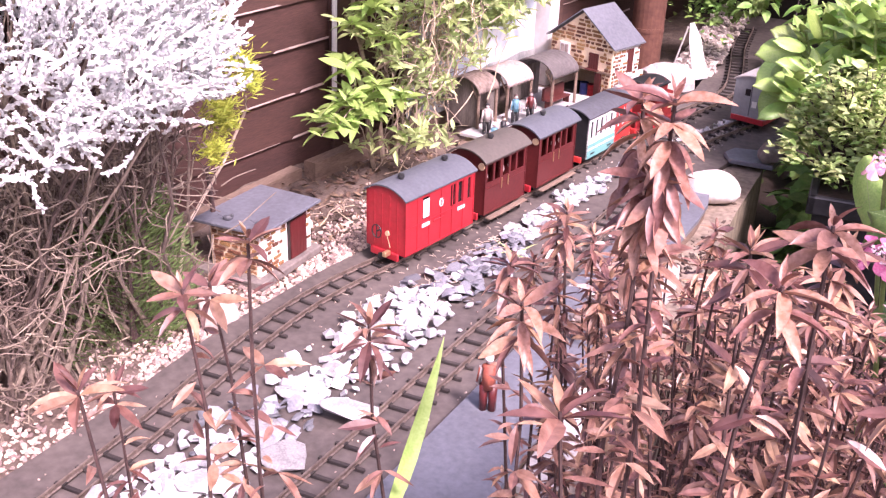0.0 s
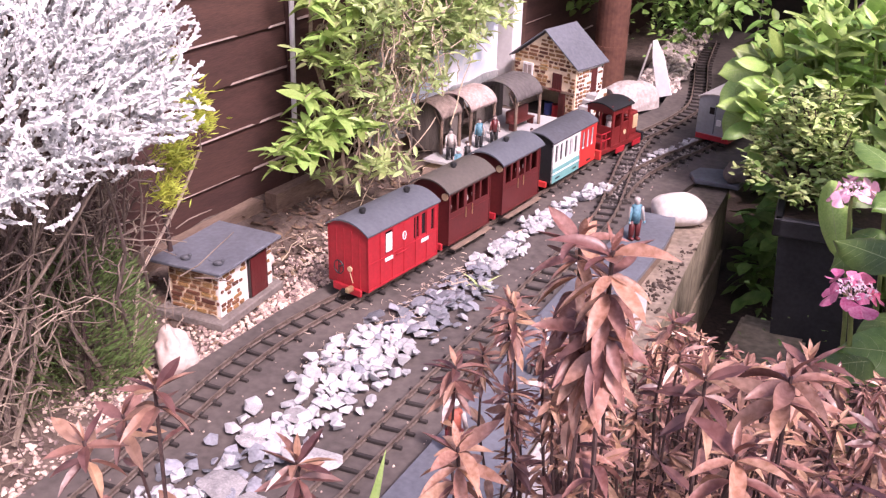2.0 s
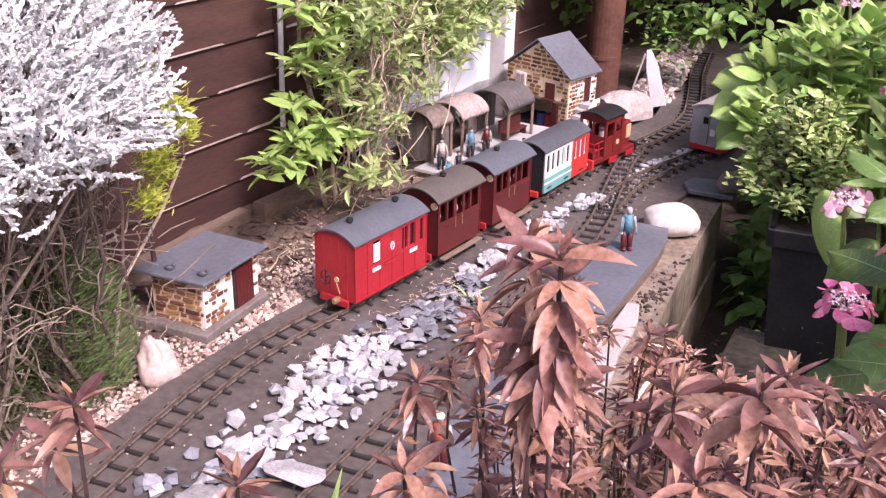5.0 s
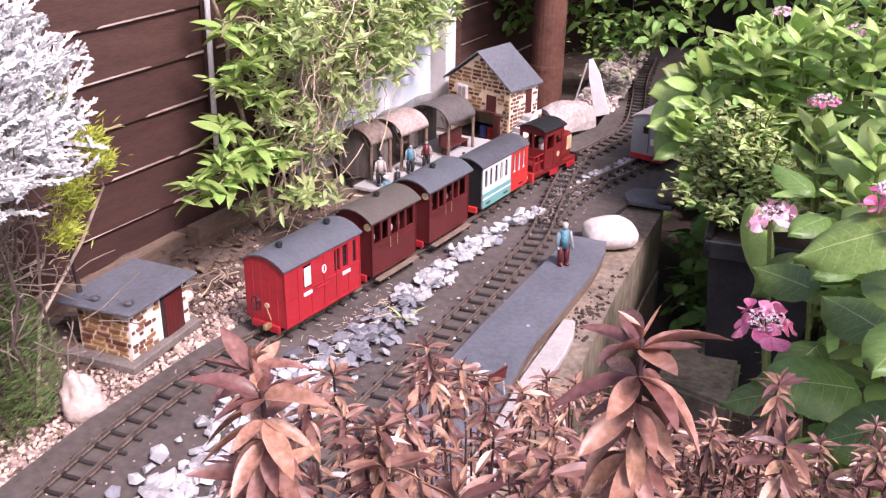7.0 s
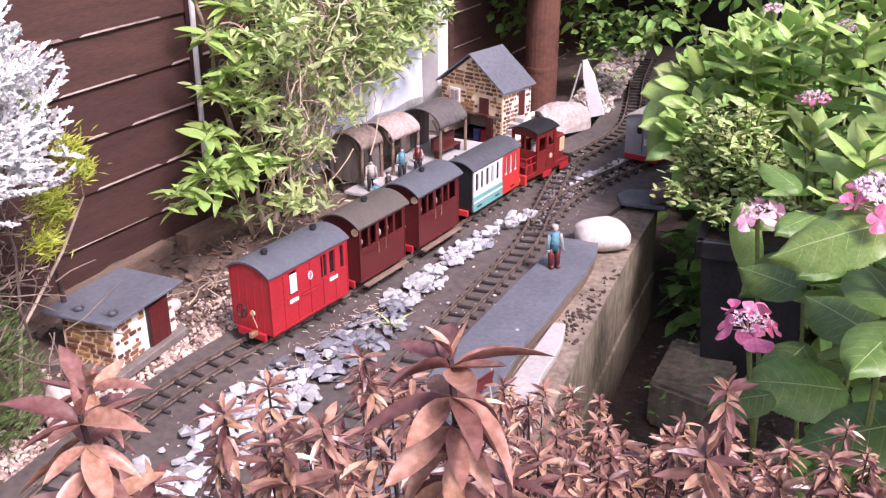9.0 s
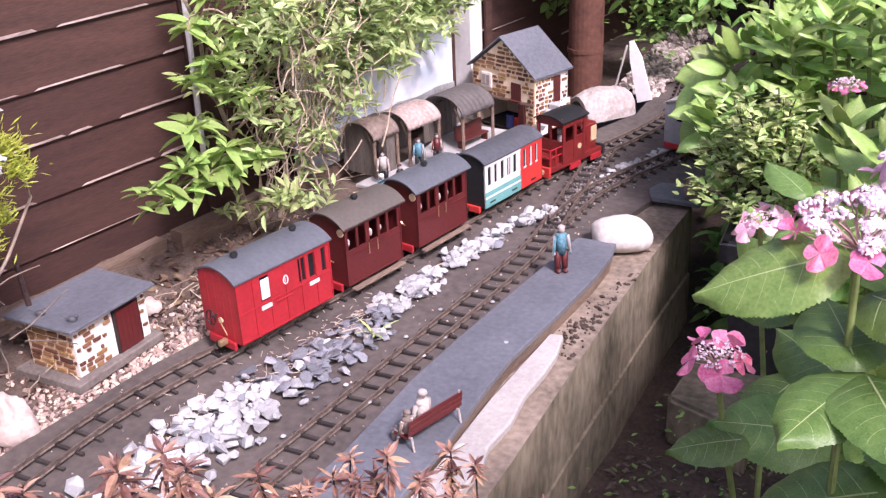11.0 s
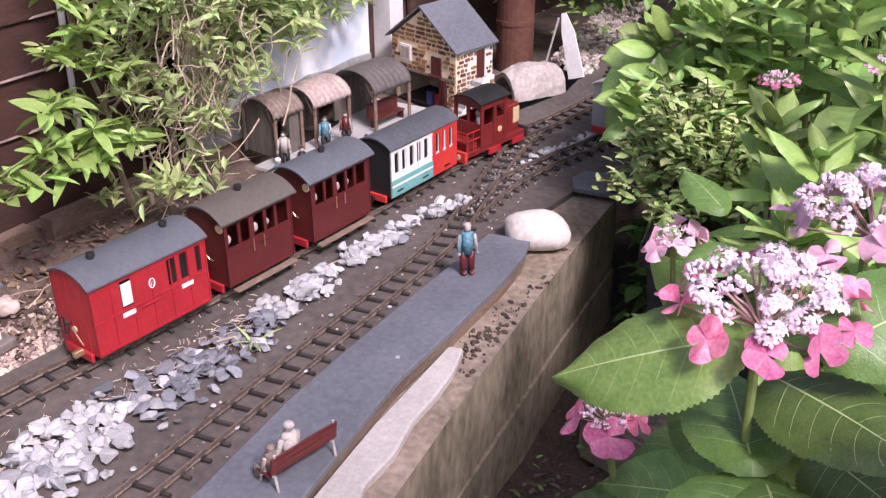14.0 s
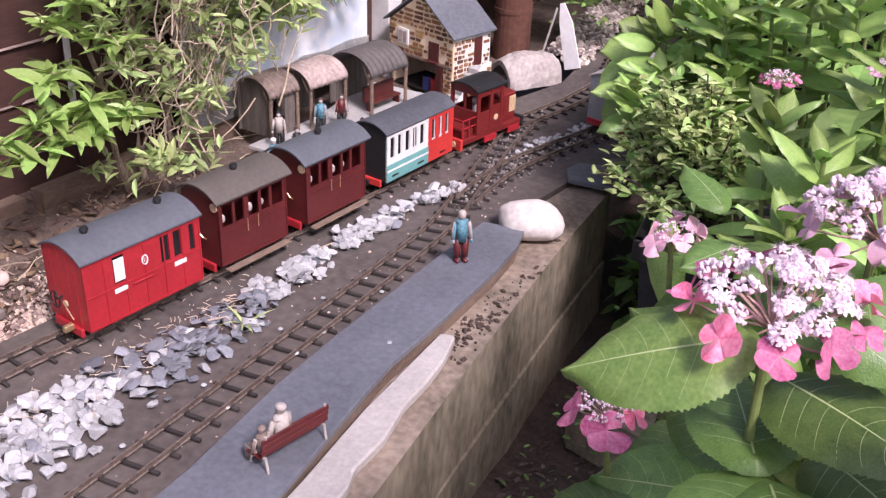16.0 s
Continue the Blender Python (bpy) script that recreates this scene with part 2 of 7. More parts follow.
def prism(bm, outline, y0, y1):
    """An outline in x and z, pulled from y0 to y1."""
    a = [bm.verts.new((x, y0, z)) for x, z in outline]
    b = [bm.verts.new((x, y1, z)) for x, z in outline]
    n = len(a)
    bm.faces.new(a), bm.faces.new(b[::-1])
    for i in range(n):
        bm.faces.new((a[i], b[i], b[(i + 1) % n], a[(i + 1) % n]))
    bmesh.ops.recalc_face_normals(bm, faces=bm.faces[:])
    return bm


def slab(bm, outline, z0, z1):
    """An outline in x and y, pulled from z0 to z1."""
    a = [bm.verts.new((x, y, z0)) for x, y in outline]
    b = [bm.verts.new((x, y, z1)) for x, y in outline]
    n = len(a)
    bm.faces.new(a), bm.faces.new(b[::-1])
    for i in range(n):
        bm.faces.new((a[i], b[i], b[(i + 1) % n], a[(i + 1) % n]))
    bmesh.ops.recalc_face_normals(bm, faces=bm.faces[:])
    return bm


def tube(bm, pts, r0, r1, seg=6):
    """A tapered bar along points."""
    pts = [Vector(p) for p in pts]
    rings = []
    for i, p in enumerate(pts):
        d = (pts[min(i + 1, len(pts) - 1)] - pts[max(i - 1, 0)]).normalized()
        q = d.to_track_quat("Z", "Y")
        r = r0 + (r1 - r0) * i / (len(pts) - 1)
        rings.append([bm.verts.new(p + q @ Vector((r * math.cos(a), r * math.sin(a), 0))) for a in (2 * math.pi * k / seg for k in range(seg))])
    for a, b in zip(rings, rings[1:]):
        for k in range(seg):
            bm.faces.new((a[k], a[(k + 1) % seg], b[(k + 1) % seg], b[k]))
    bm.faces.new(rings[0][::-1]), bm.faces.new(rings[-1])
    return bm


def spline(pts, step):
    """Points at even steps on a smooth line through pts, with their headings."""
    P = [Vector((*p, 0)) if len(p) == 2 else Vector(p) for p in pts]
    P = [P[0] * 2 - P[1]] + P + [P[-1] * 2 - P[-2]]
    dense = []
    for i in range(1, len(P) - 2):
        for k in range(40):
            t = k / 40
            dense.append(0.5 * (2 * P[i] + (P[i + 1] - P[i - 1]) * t + (2 * P[i - 1] - 5 * P[i] + 4 * P[i + 1] - P[i + 2]) * t * t + (3 * P[i] - P[i - 1] - 3 * P[i + 1] + P[i + 2]) * t ** 3))
    dense.append(P[-2])
    out, left = [dense[0]], step
    for a, b in zip(dense, dense[1:]):
        while (b - a).length >= left:
            a = a + (b - a).normalized() * left
            out.append(a)
            left = step
        left -= (b - a).length
    return [(p, (out[min(i + 1, len(out) - 1)] - out[max(i - 1, 0)]).normalized()) for i, p in enumerate(out)]


def leaf_verts(length, width, fold=0.25, curl=0.3, seg=5, shape=0.8, tooth=0.0):
    """A leaf along +y from its stalk, folded on its midrib and curling down."""
    vs, fs = [], []
    for i in range(seg + 1):
        t = i / seg
        w = width * 0.5 * (math.sin(math.pi * min(1.0, t ** shape)) ** 0.8 if 0 < t < 1 else 0.02)
        if tooth and 0 < i < seg:
            w *= 1 + tooth * (1 if i % 2 else -1)
        y, z = length * t, -curl * length * t * t
        vs += [(-w, y, z + fold * w), (0, y, z), (w, y, z + fold * w)]
    for i in range(seg):
        a = i * 3
        fs += [(a, a + 1, a + 4, a + 3), (a + 1, a + 2, a + 5, a + 4)]
    return vs, fs


def leaf_mesh(name, material, *args, **kw):
    me = bpy.data.meshes.new(name)
    vs, fs = leaf_verts(*args, **kw)
    me.from_pydata(vs, [], fs)
    me.materials.append(material)
    me.polygons.foreach_set("use_smooth", [True] * len(me.polygons))
    return me


def aim(p, d, roll=0.0, s=1.0):
    """The pose of a leaf at p whose +y points along d, its upper side as far up as may be."""
    d = Vector(d).normalized()
    x = d.cross(Vector((0, 0, 1)))
    x = x.normalized() if x.length > 1e-3 else Vector((1, 0, 0))
    z = x.cross(d)
    m = Matrix((x, d, z)).transposed().to_4x4()
    return Matrix.Translation(p) @ m @ pose(0, 0, 0, 0, roll, 0) @ Matrix.Scale(s, 4)


def mass(name, protos, mats, material, parent=None, label="", kind=""):
    """Many small pieces in one mesh: each of the poses takes one of the (verts, faces)."""
    rng = random.Random(len(mats))
    V, Fs, o = [], [], 0
    for m in mats:
        vs, fs = protos[rng.randrange(len(protos))]
        A = np.array(m)
        V.append(np.array(vs) @ A[:3, :3].T + A[:3, 3])
        Fs += [tuple(i + o for i in f) for f in fs]
        o += len(vs)
    me = bpy.data.meshes.new(name)
    me.from_pydata(np.concatenate(V).tolist(), [], Fs)
    me.materials.append(material)
    ob = new(name, me)
    ob.parent = parent
    return tagged(ob, label, kind=kind)


def pebble_verts(seed, flat=0.6, n=15):
    """An angular broken stone: the hull of a few points on a squashed ball."""
    bm = bmesh.new()
    rng = random.Random(seed)
    sx, sy = rng.uniform(0.75, 1.25), rng.uniform(0.65, 1.0)
    for k in range(n):
        d = Vector((rng.gauss(0, 1), rng.gauss(0, 1), rng.gauss(0, 1))).normalized() * rng.uniform(0.42, 0.54)
        bm.verts.new((d.x * sx, d.y * sy, d.z * flat))
    bmesh.ops.convex_hull(bm, input=bm.verts[:])
    for v in [v for v in bm.verts if not v.link_faces]:
        bm.verts.remove(v)
    bm.verts.index_update()
    vs, fs = [tuple(v.co) for v in bm.verts], [tuple(v.index for v in f.verts) for f in bm.faces]
    bm.free()
    return vs, fs


def data_mesh(name, vf, material, smooth=False):
    me = bpy.data.meshes.new(name)
    me.from_pydata(vf[0], [], vf[1])
    me.materials.append(material)
    if smooth:
        me.polygons.foreach_set("use_smooth", [True] * len(me.polygons))
    return me

# ---- ground, bed and walls ----
rng = random.Random(4)


def grid_sheet(name, x0, x1, y0, y1, n, m, height, material):
    vs = [(x0 + (x1 - x0) * i / n, y0 + (y1 - y0) * j / m) for j in range(m + 1) for i in range(n + 1)]
    vs = [(x, y, height(x, y)) for x, y in vs]
    fs = [(j * (n + 1) + i, j * (n + 1) + i + 1, (j + 1) * (n + 1) + i + 1, (j + 1) * (n + 1) + i) for j in range(m) for i in range(n)]
    me = data_mesh(name, (vs, fs), material, True)
    return new(name, me)


ground = grid_sheet("ground", -40, 40, -40, 40, 4, 4, lambda x, y: -0.34, GROUND)
tagged(ground, "dark bare garden soil", "ground", kind="structure")
garden = grid_sheet("garden_soil", 0.2, 2.6, -2.0, 3.2, 40, 60, lambda x, y: -0.30 + 0.03 * noise.noise((x * 5, y * 5, 0)), GROUND)
tagged(garden, "dark damp soil at the foot of the wall", "soil", kind="structure")


def soil_height(x, y):
    lift = 0.10 * max(0.0, min(1.0, (-0.47 - x) / 0.2)) if y < 1.0 else 0.02
    return -0.018 + lift * 0.35 + 0.012 * noise.noise((x * 9, y * 9, 1.0)) + 0.005 * noise.noise((x * 40, y * 40, 2.0))


soil = grid_sheet("gravel_bed", -0.72, -0.24, -1.6, 2.7, 60, 240, soil_height, GRAVELBASE)
tagged(soil, "brown soil strewn with fine gravel along the fence", "soil", kind="structure")

FAR = [(-0.17, -1.1), (-0.205, -0.75), (-0.23, -0.48), (-0.249, -0.331), (-0.264, -0.2), (-0.270, -0.08), (-0.260, 0.04), (-0.241, 0.154), (-0.221, 0.3), (-0.203, 0.445),
       (-0.186, 0.583), (-0.171, 0.72), (-0.156, 0.85), (-0.132, 1.05), (-0.098, 1.22), (-0.057, 1.38), (-0.031, 1.53), (-0.028, 1.68), (-0.08, 1.92), (-0.14, 2.16), (-0.20, 2.5)]
NEAR = [(0.035, -1.1), (0.035, -0.6), (0.035, -0.2), (0.035, 0.2), (0.035, 0.5), (0.033, 0.68), (0.022, 0.79), (-0.004, 0.92), (-0.032, 1.06), (-0.054, 1.19), (-0.064, 1.32)]
BRANCH = [(0.018, 0.86), (0.012, 0.96), (0.017, 1.06), (0.042, 1.17), (0.076, 1.28), (0.108, 1.40), (0.148, 1.6), (0.155, 1.68)]

bm = bmesh.new()
slab(bm, [(-0.30, -1.6), (0.112, -1.6), (0.112, 0.86), (0.14, 1.08), (0.22, 1.3), (0.22, 1.70), (0.04, 1.72), (0.0, 2.0), (-0.10, 2.75), (-0.31, 2.75), (-0.17, 2.05), (-0.12, 1.62),
          (-0.19, 1.36), (-0.225, 1.0), (-0.27, 0.6), (-0.30, 0.3), (-0.333, 0.05), (-0.343, -0.2), (-0.323, -0.5)], -0.06, 0.0)
bed = part("track_bed", bm, FELT)
tagged(bed, "dark grey-brown roofing felt under the tracks", "track bed", kind="structure")

# low concrete garden wall under the near edge
bm = bmesh.new()
slab(bm, [(0.113, -1.6), (0.420, -1.6), (0.302, 0.13), (0.275, 0.358), (0.254, 0.614), (0.235, 0.83), (0.218, 1.114), (0.113, 1.114)], -0.345, -0.012)
bmesh.ops.subdivide_edges(bm, edges=[e for e in bm.edges if e.calc_length() > 0.5], cuts=24, use_grid_fill=True)
for v in bm.verts:
    if v.co.x > 0.2:
        v.co.x += 0.004 * noise.noise(v.co * 6)
        v.co.z += 0.003 * noise.noise(v.co * 14)
for f in bm.faces:
    f.normal_update()
    f.material_index = 1 if f.normal.x > 0.6 else 0
wall = part("wall_garden", bm, (CONCRETE, CONCRETESIDE))
bm = bmesh.new()
slab(bm, [(0.34, -1.6), (0.425, -1.6), (0.307, 0.13), (0.280, 0.358), (0.259, 0.614), (0.240, 0.83), (0.223, 1.109), (0.2, 1.109)], -0.346, -0.175)
part("lower_course", bm, CONCRETESIDE, wall, "slightly wider lower course")
tagged(wall, "low weathered concrete retaining wall with dirt on top", "wall", kind="structure")
# timber edging between soil and fence
for y0, y1, x0, x1, z in ((-0.9, 0.38, -0.665, -0.652, 0.035), (0.40, 0.98, -0.63, -0.585, 0.045)):
    bm = bmesh.new()
    slab(bm, [(x0, y0), (x0 + 0.03, y0), (x1 + 0.03, y1), (x1, y1)], -0.05, z)
    tagged(part("edging_board", bm, TIMBER), "weathered timber edging board along the soil", "edging", kind="structure")

# ---- fence: overlapping boards, posts ----
fence = thing("wall_fence", "dark brown overlapping horizontal board fence", "fence", kind="structure")


def fence_x(y):
    return -0.685 + 0.075 * (y - 0.4)


for z0 in [-0.11 + 0.0985 * i for i in range(14)]:
    for y0, y1 in ((-1.9, -0.62), (-0.615, 0.555), (0.56, 1.62), (1.625, 2.75)):
        bm = bmesh.new()
        dz = rng.uniform(-0.004, 0.004)
        a, b = fence_x(y0), fence_x(y1)
        n = 8
        vs = []
        for i in range(n + 1):
            t = i / n
            y, x = y0 + (y1 - y0) * t, a + (b - a) * t
            w = 0.004 * noise.noise((y * 7, z0 * 9, 3.0))
            vs.append([bm.verts.new(q) for q in ((x + 0.012, y, z0 + dz + w), (x + 0.004, y, z0 + 0.118), (x - 0.004, y, z0 + 0.118), (x, y, z0 + dz + w))])
        for p, q in zip(vs, vs[1:]):
            for i in range(4):
                bm.faces.new((p[i], p[(i + 1) % 4], q[(i + 1) % 4], q[i])).material_index = 1 if i == 3 else 0
        bm.faces.new(vs[0][::-1]), bm.faces.new(vs[-1])
        bmesh.ops.recalc_face_normals(bm, faces=bm.faces[:])
        part("board", bm, (FENCE, FENCEPALE), fence)
        # bare splintered edge under some of the boards
        if y0 > -1 and z0 > -0.1:
            bm = bmesh.new()
            c = y0
            while c < y1 - 0.05:
                e = min(y1, c + rng.uniform(0.05, 0.22))
                h = rng.uniform(0.003, 0.008)
                xa, xb = fence_x(c) + 0.0136, fence_x(e) + 0.0136
                v = [bm.verts.new(q) for q in ((xa, c, z0 + dz), (xb, e, z0 + dz + 0.001), (xb - 0.0004, e - 0.01, z0 + dz + h), (xa - 0.0004, c + 0.01, z0 + dz + h * 0.7))]
                bm.faces.new(v)
                c = e + rng.uniform(0.0, 0.12)
            part("bare_edge", bm, FENCEPALE, fence, "pale bare splintered board edge")
for y in (-0.62, 0.556, 1.62):
    bm = bmesh.new()
    x = fence_x(y)
    box(bm, x + 0.012, x + 0.024, y - 0.016, y + 0.016, -0.2, 1.3, 0.002)
    part("post", bm, FENCE, fence)
bm = bmesh.new()
tube(bm, [(fence_x(0.53) + 0.035, 0.53, 0.12), (fence_x(0.54) + 0.033, 0.545, 0.6), (fence_x(0.55) + 0.03, 0.55, 1.2)], 0.006, 0.006, 8)
tagged(part("cane", bm, WHITEPAINT), "thin pale upright cane against the fence", "cane")

# back of the garden: dark boards, white pipe and rusty pipe
back = thing("wall_back", "very dark timber boards behind the layout", "fence", kind="structure")
for i in range(14):
    bm = bmesh.new()
    box(bm, -0.9 + i * 0.27, -0.635 + i * 0.27, 2.78, 2.80, -0.34, 1.6, 0.003)
    part("board", bm, DARKWOOD, back)
bm = bmesh.new()
box(bm, -0.573, -0.513, 1.42, 1.48, -0.05, 1.4, 0.003)
tagged(part("white_post", bm, WHITEPAINT), "square white painted post behind the model house", "post")
bm = bmesh.new()
cyl(bm, 0.050, (-0.335, 1.76, -0.05), (-0.331, 1.76, 0.55), 24)
for z in (0.12, 0.5):
    cyl(bm, 0.0525, (-0.335, 1.76, z), (-0.335, 1.76, z + 0.012), 24)
tagged(part("rusty_pipe", bm, RUST), "thick rusty brown upright pipe", "pipe")
bm = bmesh.new()
box(bm, -0.70, -0.672, 1.42, 1.44, -0.1, 1.3, 0.002)
box(bm, -0.58, -0.565, 1.395, 1.43, -0.02, 1.3, 0.002)
tagged(part("fence_post", bm, FENCE), "dark brown timber upright beside the white board", "post")
# painted board on the fence
bm = bmesh.new()
m = pose(-0.628, 0, 0, 0, 0, -4)
box(bm, 0, 0.012, 0.74, 1.34, 0.06, 0.66, 0.001)
tagged(part("painted_board", bm, BACKBOARD), "white and pale blue painted board behind the shelters", "board").matrix_basis = m
bm = bmesh.new()
o = [(0.74, 0.112), (0.82, 0.122), (0.88, 0.115), (0.98, 0.124), (1.03, 0.118), (1.1, 0.130), (1.18, 0.122), (1.26, 0.128), (1.34, 0.122), (1.34, 0.05), (0.74, 0.05)]
vs = [bm.verts.new((0.016, y, z)) for y, z in o]
f = bm.faces.new(vs)
bmesh.ops.solidify(bm, geom=[f], thickness=0.003)
tagged(part("painted_strip", bm, mat("painted_hills", (0.60, 0.60, 0.58), (0.34, 0.36, 0.36), 0.7, 22, 6, 0.1)), "grey-green painted hills along the board", "board").matrix_basis = m

# ---- tracks ----
SL = bmesh.new()
box(SL, -0.0345, 0.0345, -0.0029, 0.0029, 0.0, 0.0050, 0.0005)
for sx in (-0.0205, 0.0205):
    box(SL, sx - 0.004, sx + 0.004, -0.0042, 0.0042, 0.005, 0.0075)
SLEEPERMESH = mesh_of("sleeper", SL, SLEEPER)


def railway(label, pts, skew=0.0, first=0, last=None):
    tr = thing("railway_track", label, "track", group="tracks")
    st = spline(pts, 0.0374)[first:last]
    for p, d in st:
        a = math.degrees(math.atan2(-d.x, d.y)) + skew + rng.uniform(-1.2, 1.2)
        ob = part("sleeper", SLEEPERMESH, None, tr)
        ob.matrix_basis = pose(p.x, p.y, 0.001, 0, 0, a)
    fine = spline(pts, 0.0187)
    fine = fine[first * 2:(last * 2 if last else None)]
    for s in (-1, 1):
        bm = bmesh.new()
        prof = [(-0.0022, 0.006), (0.0022, 0.006), (0.0022, 0.0075), (0.0008, 0.0085), (0.0008, 0.0115), (0.0016, 0.0125), (0.0016, 0.0148), (-0.0016, 0.0148), (-0.0016, 0.0125), (-0.0008, 0.0115), (-0.0008, 0.0085), (-0.0022, 0.0075)]
        prev = None
        for p, d in fine:
            nx = Vector((d.y, -d.x, 0))
            ring = [bm.verts.new(p + nx * (s * 0.0205 + u) + Vector((0, 0, z))) for u, z in prof]
            if prev:
                for i in range(len(prof)):
                    bm.faces.new((prev[i], prev[(i + 1) % len(prof)], ring[(i + 1) % len(prof)], ring[i]))
            else:
                bm.faces.new(ring[::-1])
            prev = ring
        bm.faces.new(prev)
        bmesh.ops.recalc_face_normals(bm, faces=bm.faces[:])
        part("rail", bm, RAIL, tr)
    return tr


railway("main model track with dark sleepers along the platform", FAR)
railway("model track along the slate platform joining the main line", NEAR, 7.0)
railway("short model siding running under the bushes", BRANCH)

# pale round nail heads
bm = bmesh.new()
cyl(bm, 0.0042, (0, 0, 0), (0, 0, 0.0016), 10, 0.003)
NAIL = mesh_of("nail", bm, CHIPS)
for x, y, z in ((-0.003, 0.0, 0.008), (-0.004, 0.152, 0.008), (-0.007, 0.325, 0.004), (-0.006, 0.433, 0.004), (0.015, 0.522, 0.004), (0.056, 0.282, 0.008), (0.056, 0.348, 0.008),
                (0.166, 0.36, 0.0225), (0.056, 0.13, 0.008), (0.062, 0.50, 0.004), (0.01, 0.70, 0.004), (-0.19, 0.50, 0.001), (-0.17, 0.08, 0.001)):
    tagged(part("nail", NAIL, None, m=pose(x, y, z)), "round pale nail head in the track bed", "nail", "nails")

# ---- slate platform on the near side, paver, far slab ----
bm = bmesh.new()
slab(bm, [(0.114, -0.62), (0.262, -0.62), (0.227, 0.04), (0.204, 0.233), (0.196, 0.32), (0.199, 0.478), (0.198, 0.642), (0.190, 0.734), (0.174, 0.793), (0.097, 0.781), (0.091, 0.48), (0.089, 0.33), (0.091, 0.196), (0.108, 0.0)], 0.012, 0.022)
bmesh.ops.bevel(bm, geom=bm.edges[:], offset=0.0012, segments=1, affect="EDGES")
tagged(part("slate_platform", bm, SLATE), "long smooth grey slate laid as a platform", "slate")
bm = bmesh.new()
slab(bm, [(0.12, -0.6), (0.255, -0.6), (0.221, 0.04), (0.199, 0.233), (0.192, 0.32), (0.195, 0.478), (0.194, 0.642), (0.186, 0.734), (0.170, 0.785), (0.114, 0.77), (0.114, 0.0)], -0.013, 0.0122)
tagged(part("platform_packing", bm, TIMBER), "pale timber packing under the slate", "packing")
bm = bmesh.new()
slab(bm, [(0.201, 0.448), (0.224, 0.454), (0.241, 0.393), (0.248, 0.333), (0.250, 0.265), (0.265, 0.193), (0.265, 0.124), (0.278, 0.09), (0.30, -0.3), (0.245, -0.3), (0.222, 0.075), (0.208, 0.227)], -0.0125, 0.004)
bmesh.ops.bevel(bm, geom=bm.edges[:], offset=0.003, segments=1, affect="EDGES")
tagged(part("paving_strip", bm, CONCRETELIGHT), "pale grey strip of broken paving on the wall", "paving")
bm = bmesh.new()
slab(bm, [(0.118, 1.105), (0.142, 1.062), (0.246, 1.07), (0.25, 1.15), (0.20, 1.17), (0.13, 1.15)], 0.001, 0.013)
bmesh.ops.bevel(bm, geom=bm.edges[:], offset=0.002, segments=1, affect="EDGES")
tagged(part("slate_slab", bm, SLATE), "dark slate slab bridging the wall's end", "slate")
# ---- strip of white chippings between the tracks ----
strip = thing("stone_strip", "strip of white marble and grey slate chippings between tracks", "stones", kind="structure")
PEB = [data_mesh("stone", pebble_verts(40 + i, 0.55), CHIPS) for i in range(8)]
SHD = [data_mesh("slate_chip", pebble_verts(80 + i, 0.22), SHARDS) for i in range(5)]
JOIN = []


def strip_at(y):
    """Middle and half width of the strip."""
    if y < 0.10:
        return -0.100 - 0.05 * max(0.0, -0.2 - y), 0.074
    if y < 0.40:
        t = (y - 0.10) / 0.30
        return -0.095 + 0.015 * t, 0.072 - 0.032 * t
    t = (y - 0.40) / 0.50
    return -0.080 - 0.012 * math.sin(math.pi * t) + 0.050 * t * t, 0.040 - 0.024 * t


made = 0
while made < 1150:
    y = rng.uniform(-0.75, 0.92) if made > 150 else rng.uniform(-0.12, 0.92)
    c, w = strip_at(y)
    x = c + w * max(-1.0, min(1.0, rng.gauss(0, 0.50)))
    if y > 0.42 and noise.noise((y * 22, 3.0, 1.0)) < -0.22:
        continue
    grey = 0.09 < y < 0.38 or (-0.42 < y < -0.3)
    if rng.random() < (0.80 if grey else 0.07):
        me, s = SHD[rng.randrange(5)], rng.uniform(0.014, 0.038)
        z = 0.004 + rng.random() * 0.014
    else:
        if grey and rng.random() < 0.65:
            continue
        me, s = PEB[rng.randrange(8)], rng.uniform(0.016, 0.040) * (0.85 if y > 0.4 else 1.0)
        z = s * 0.2 + rng.random() * 0.012
    m = pose(x, y, z, rng.uniform(-30, 30), rng.uniform(-30, 30), rng.uniform(0, 360))
    if made > 290:
        JOIN.append((me.name.startswith("slate"), Matrix.Translation((0, 0, -0.3 * z)) @ m @ Matrix.Scale(s * 0.85, 4)))
    else:
        part("stone", me, None, strip).matrix_basis = m @ Matrix.Scale(s, 4)
    made += 1
mass("stone_fill", [pebble_verts(40 + i, 0.55) for i in range(8)], [m for g, m in JOIN if not g], mat("white_chippings_fill", (0.54, 0.535, 0.53), (0.32, 0.32, 0.33), 0.8, 25, 6, 0.5, island=0.2), strip, "", "stuff")
mass("slate_fill", [pebble_verts(80 + i, 0.22) for i in range(5)], [m for g, m in JOIN if g], mat("slate_chippings_fill", (0.24, 0.25, 0.27), (0.12, 0.125, 0.14), 0.7, 30, 6, 0.5, island=0.5), strip, "", "stuff")
for i in range(46):
    t = rng.random()
    ob = part("stone", PEB[rng.randrange(8)], None, strip)
    s = rng.uniform(0.010, 0.022)
    ob.matrix_basis = pose(-0.02 + 0.075 * t + rng.uniform(-0.015, 0.015), 1.10 + 0.28 * t, s * 0.25, 0, 0, rng.uniform(0, 360)) @ Matrix.Scale(s, 4)

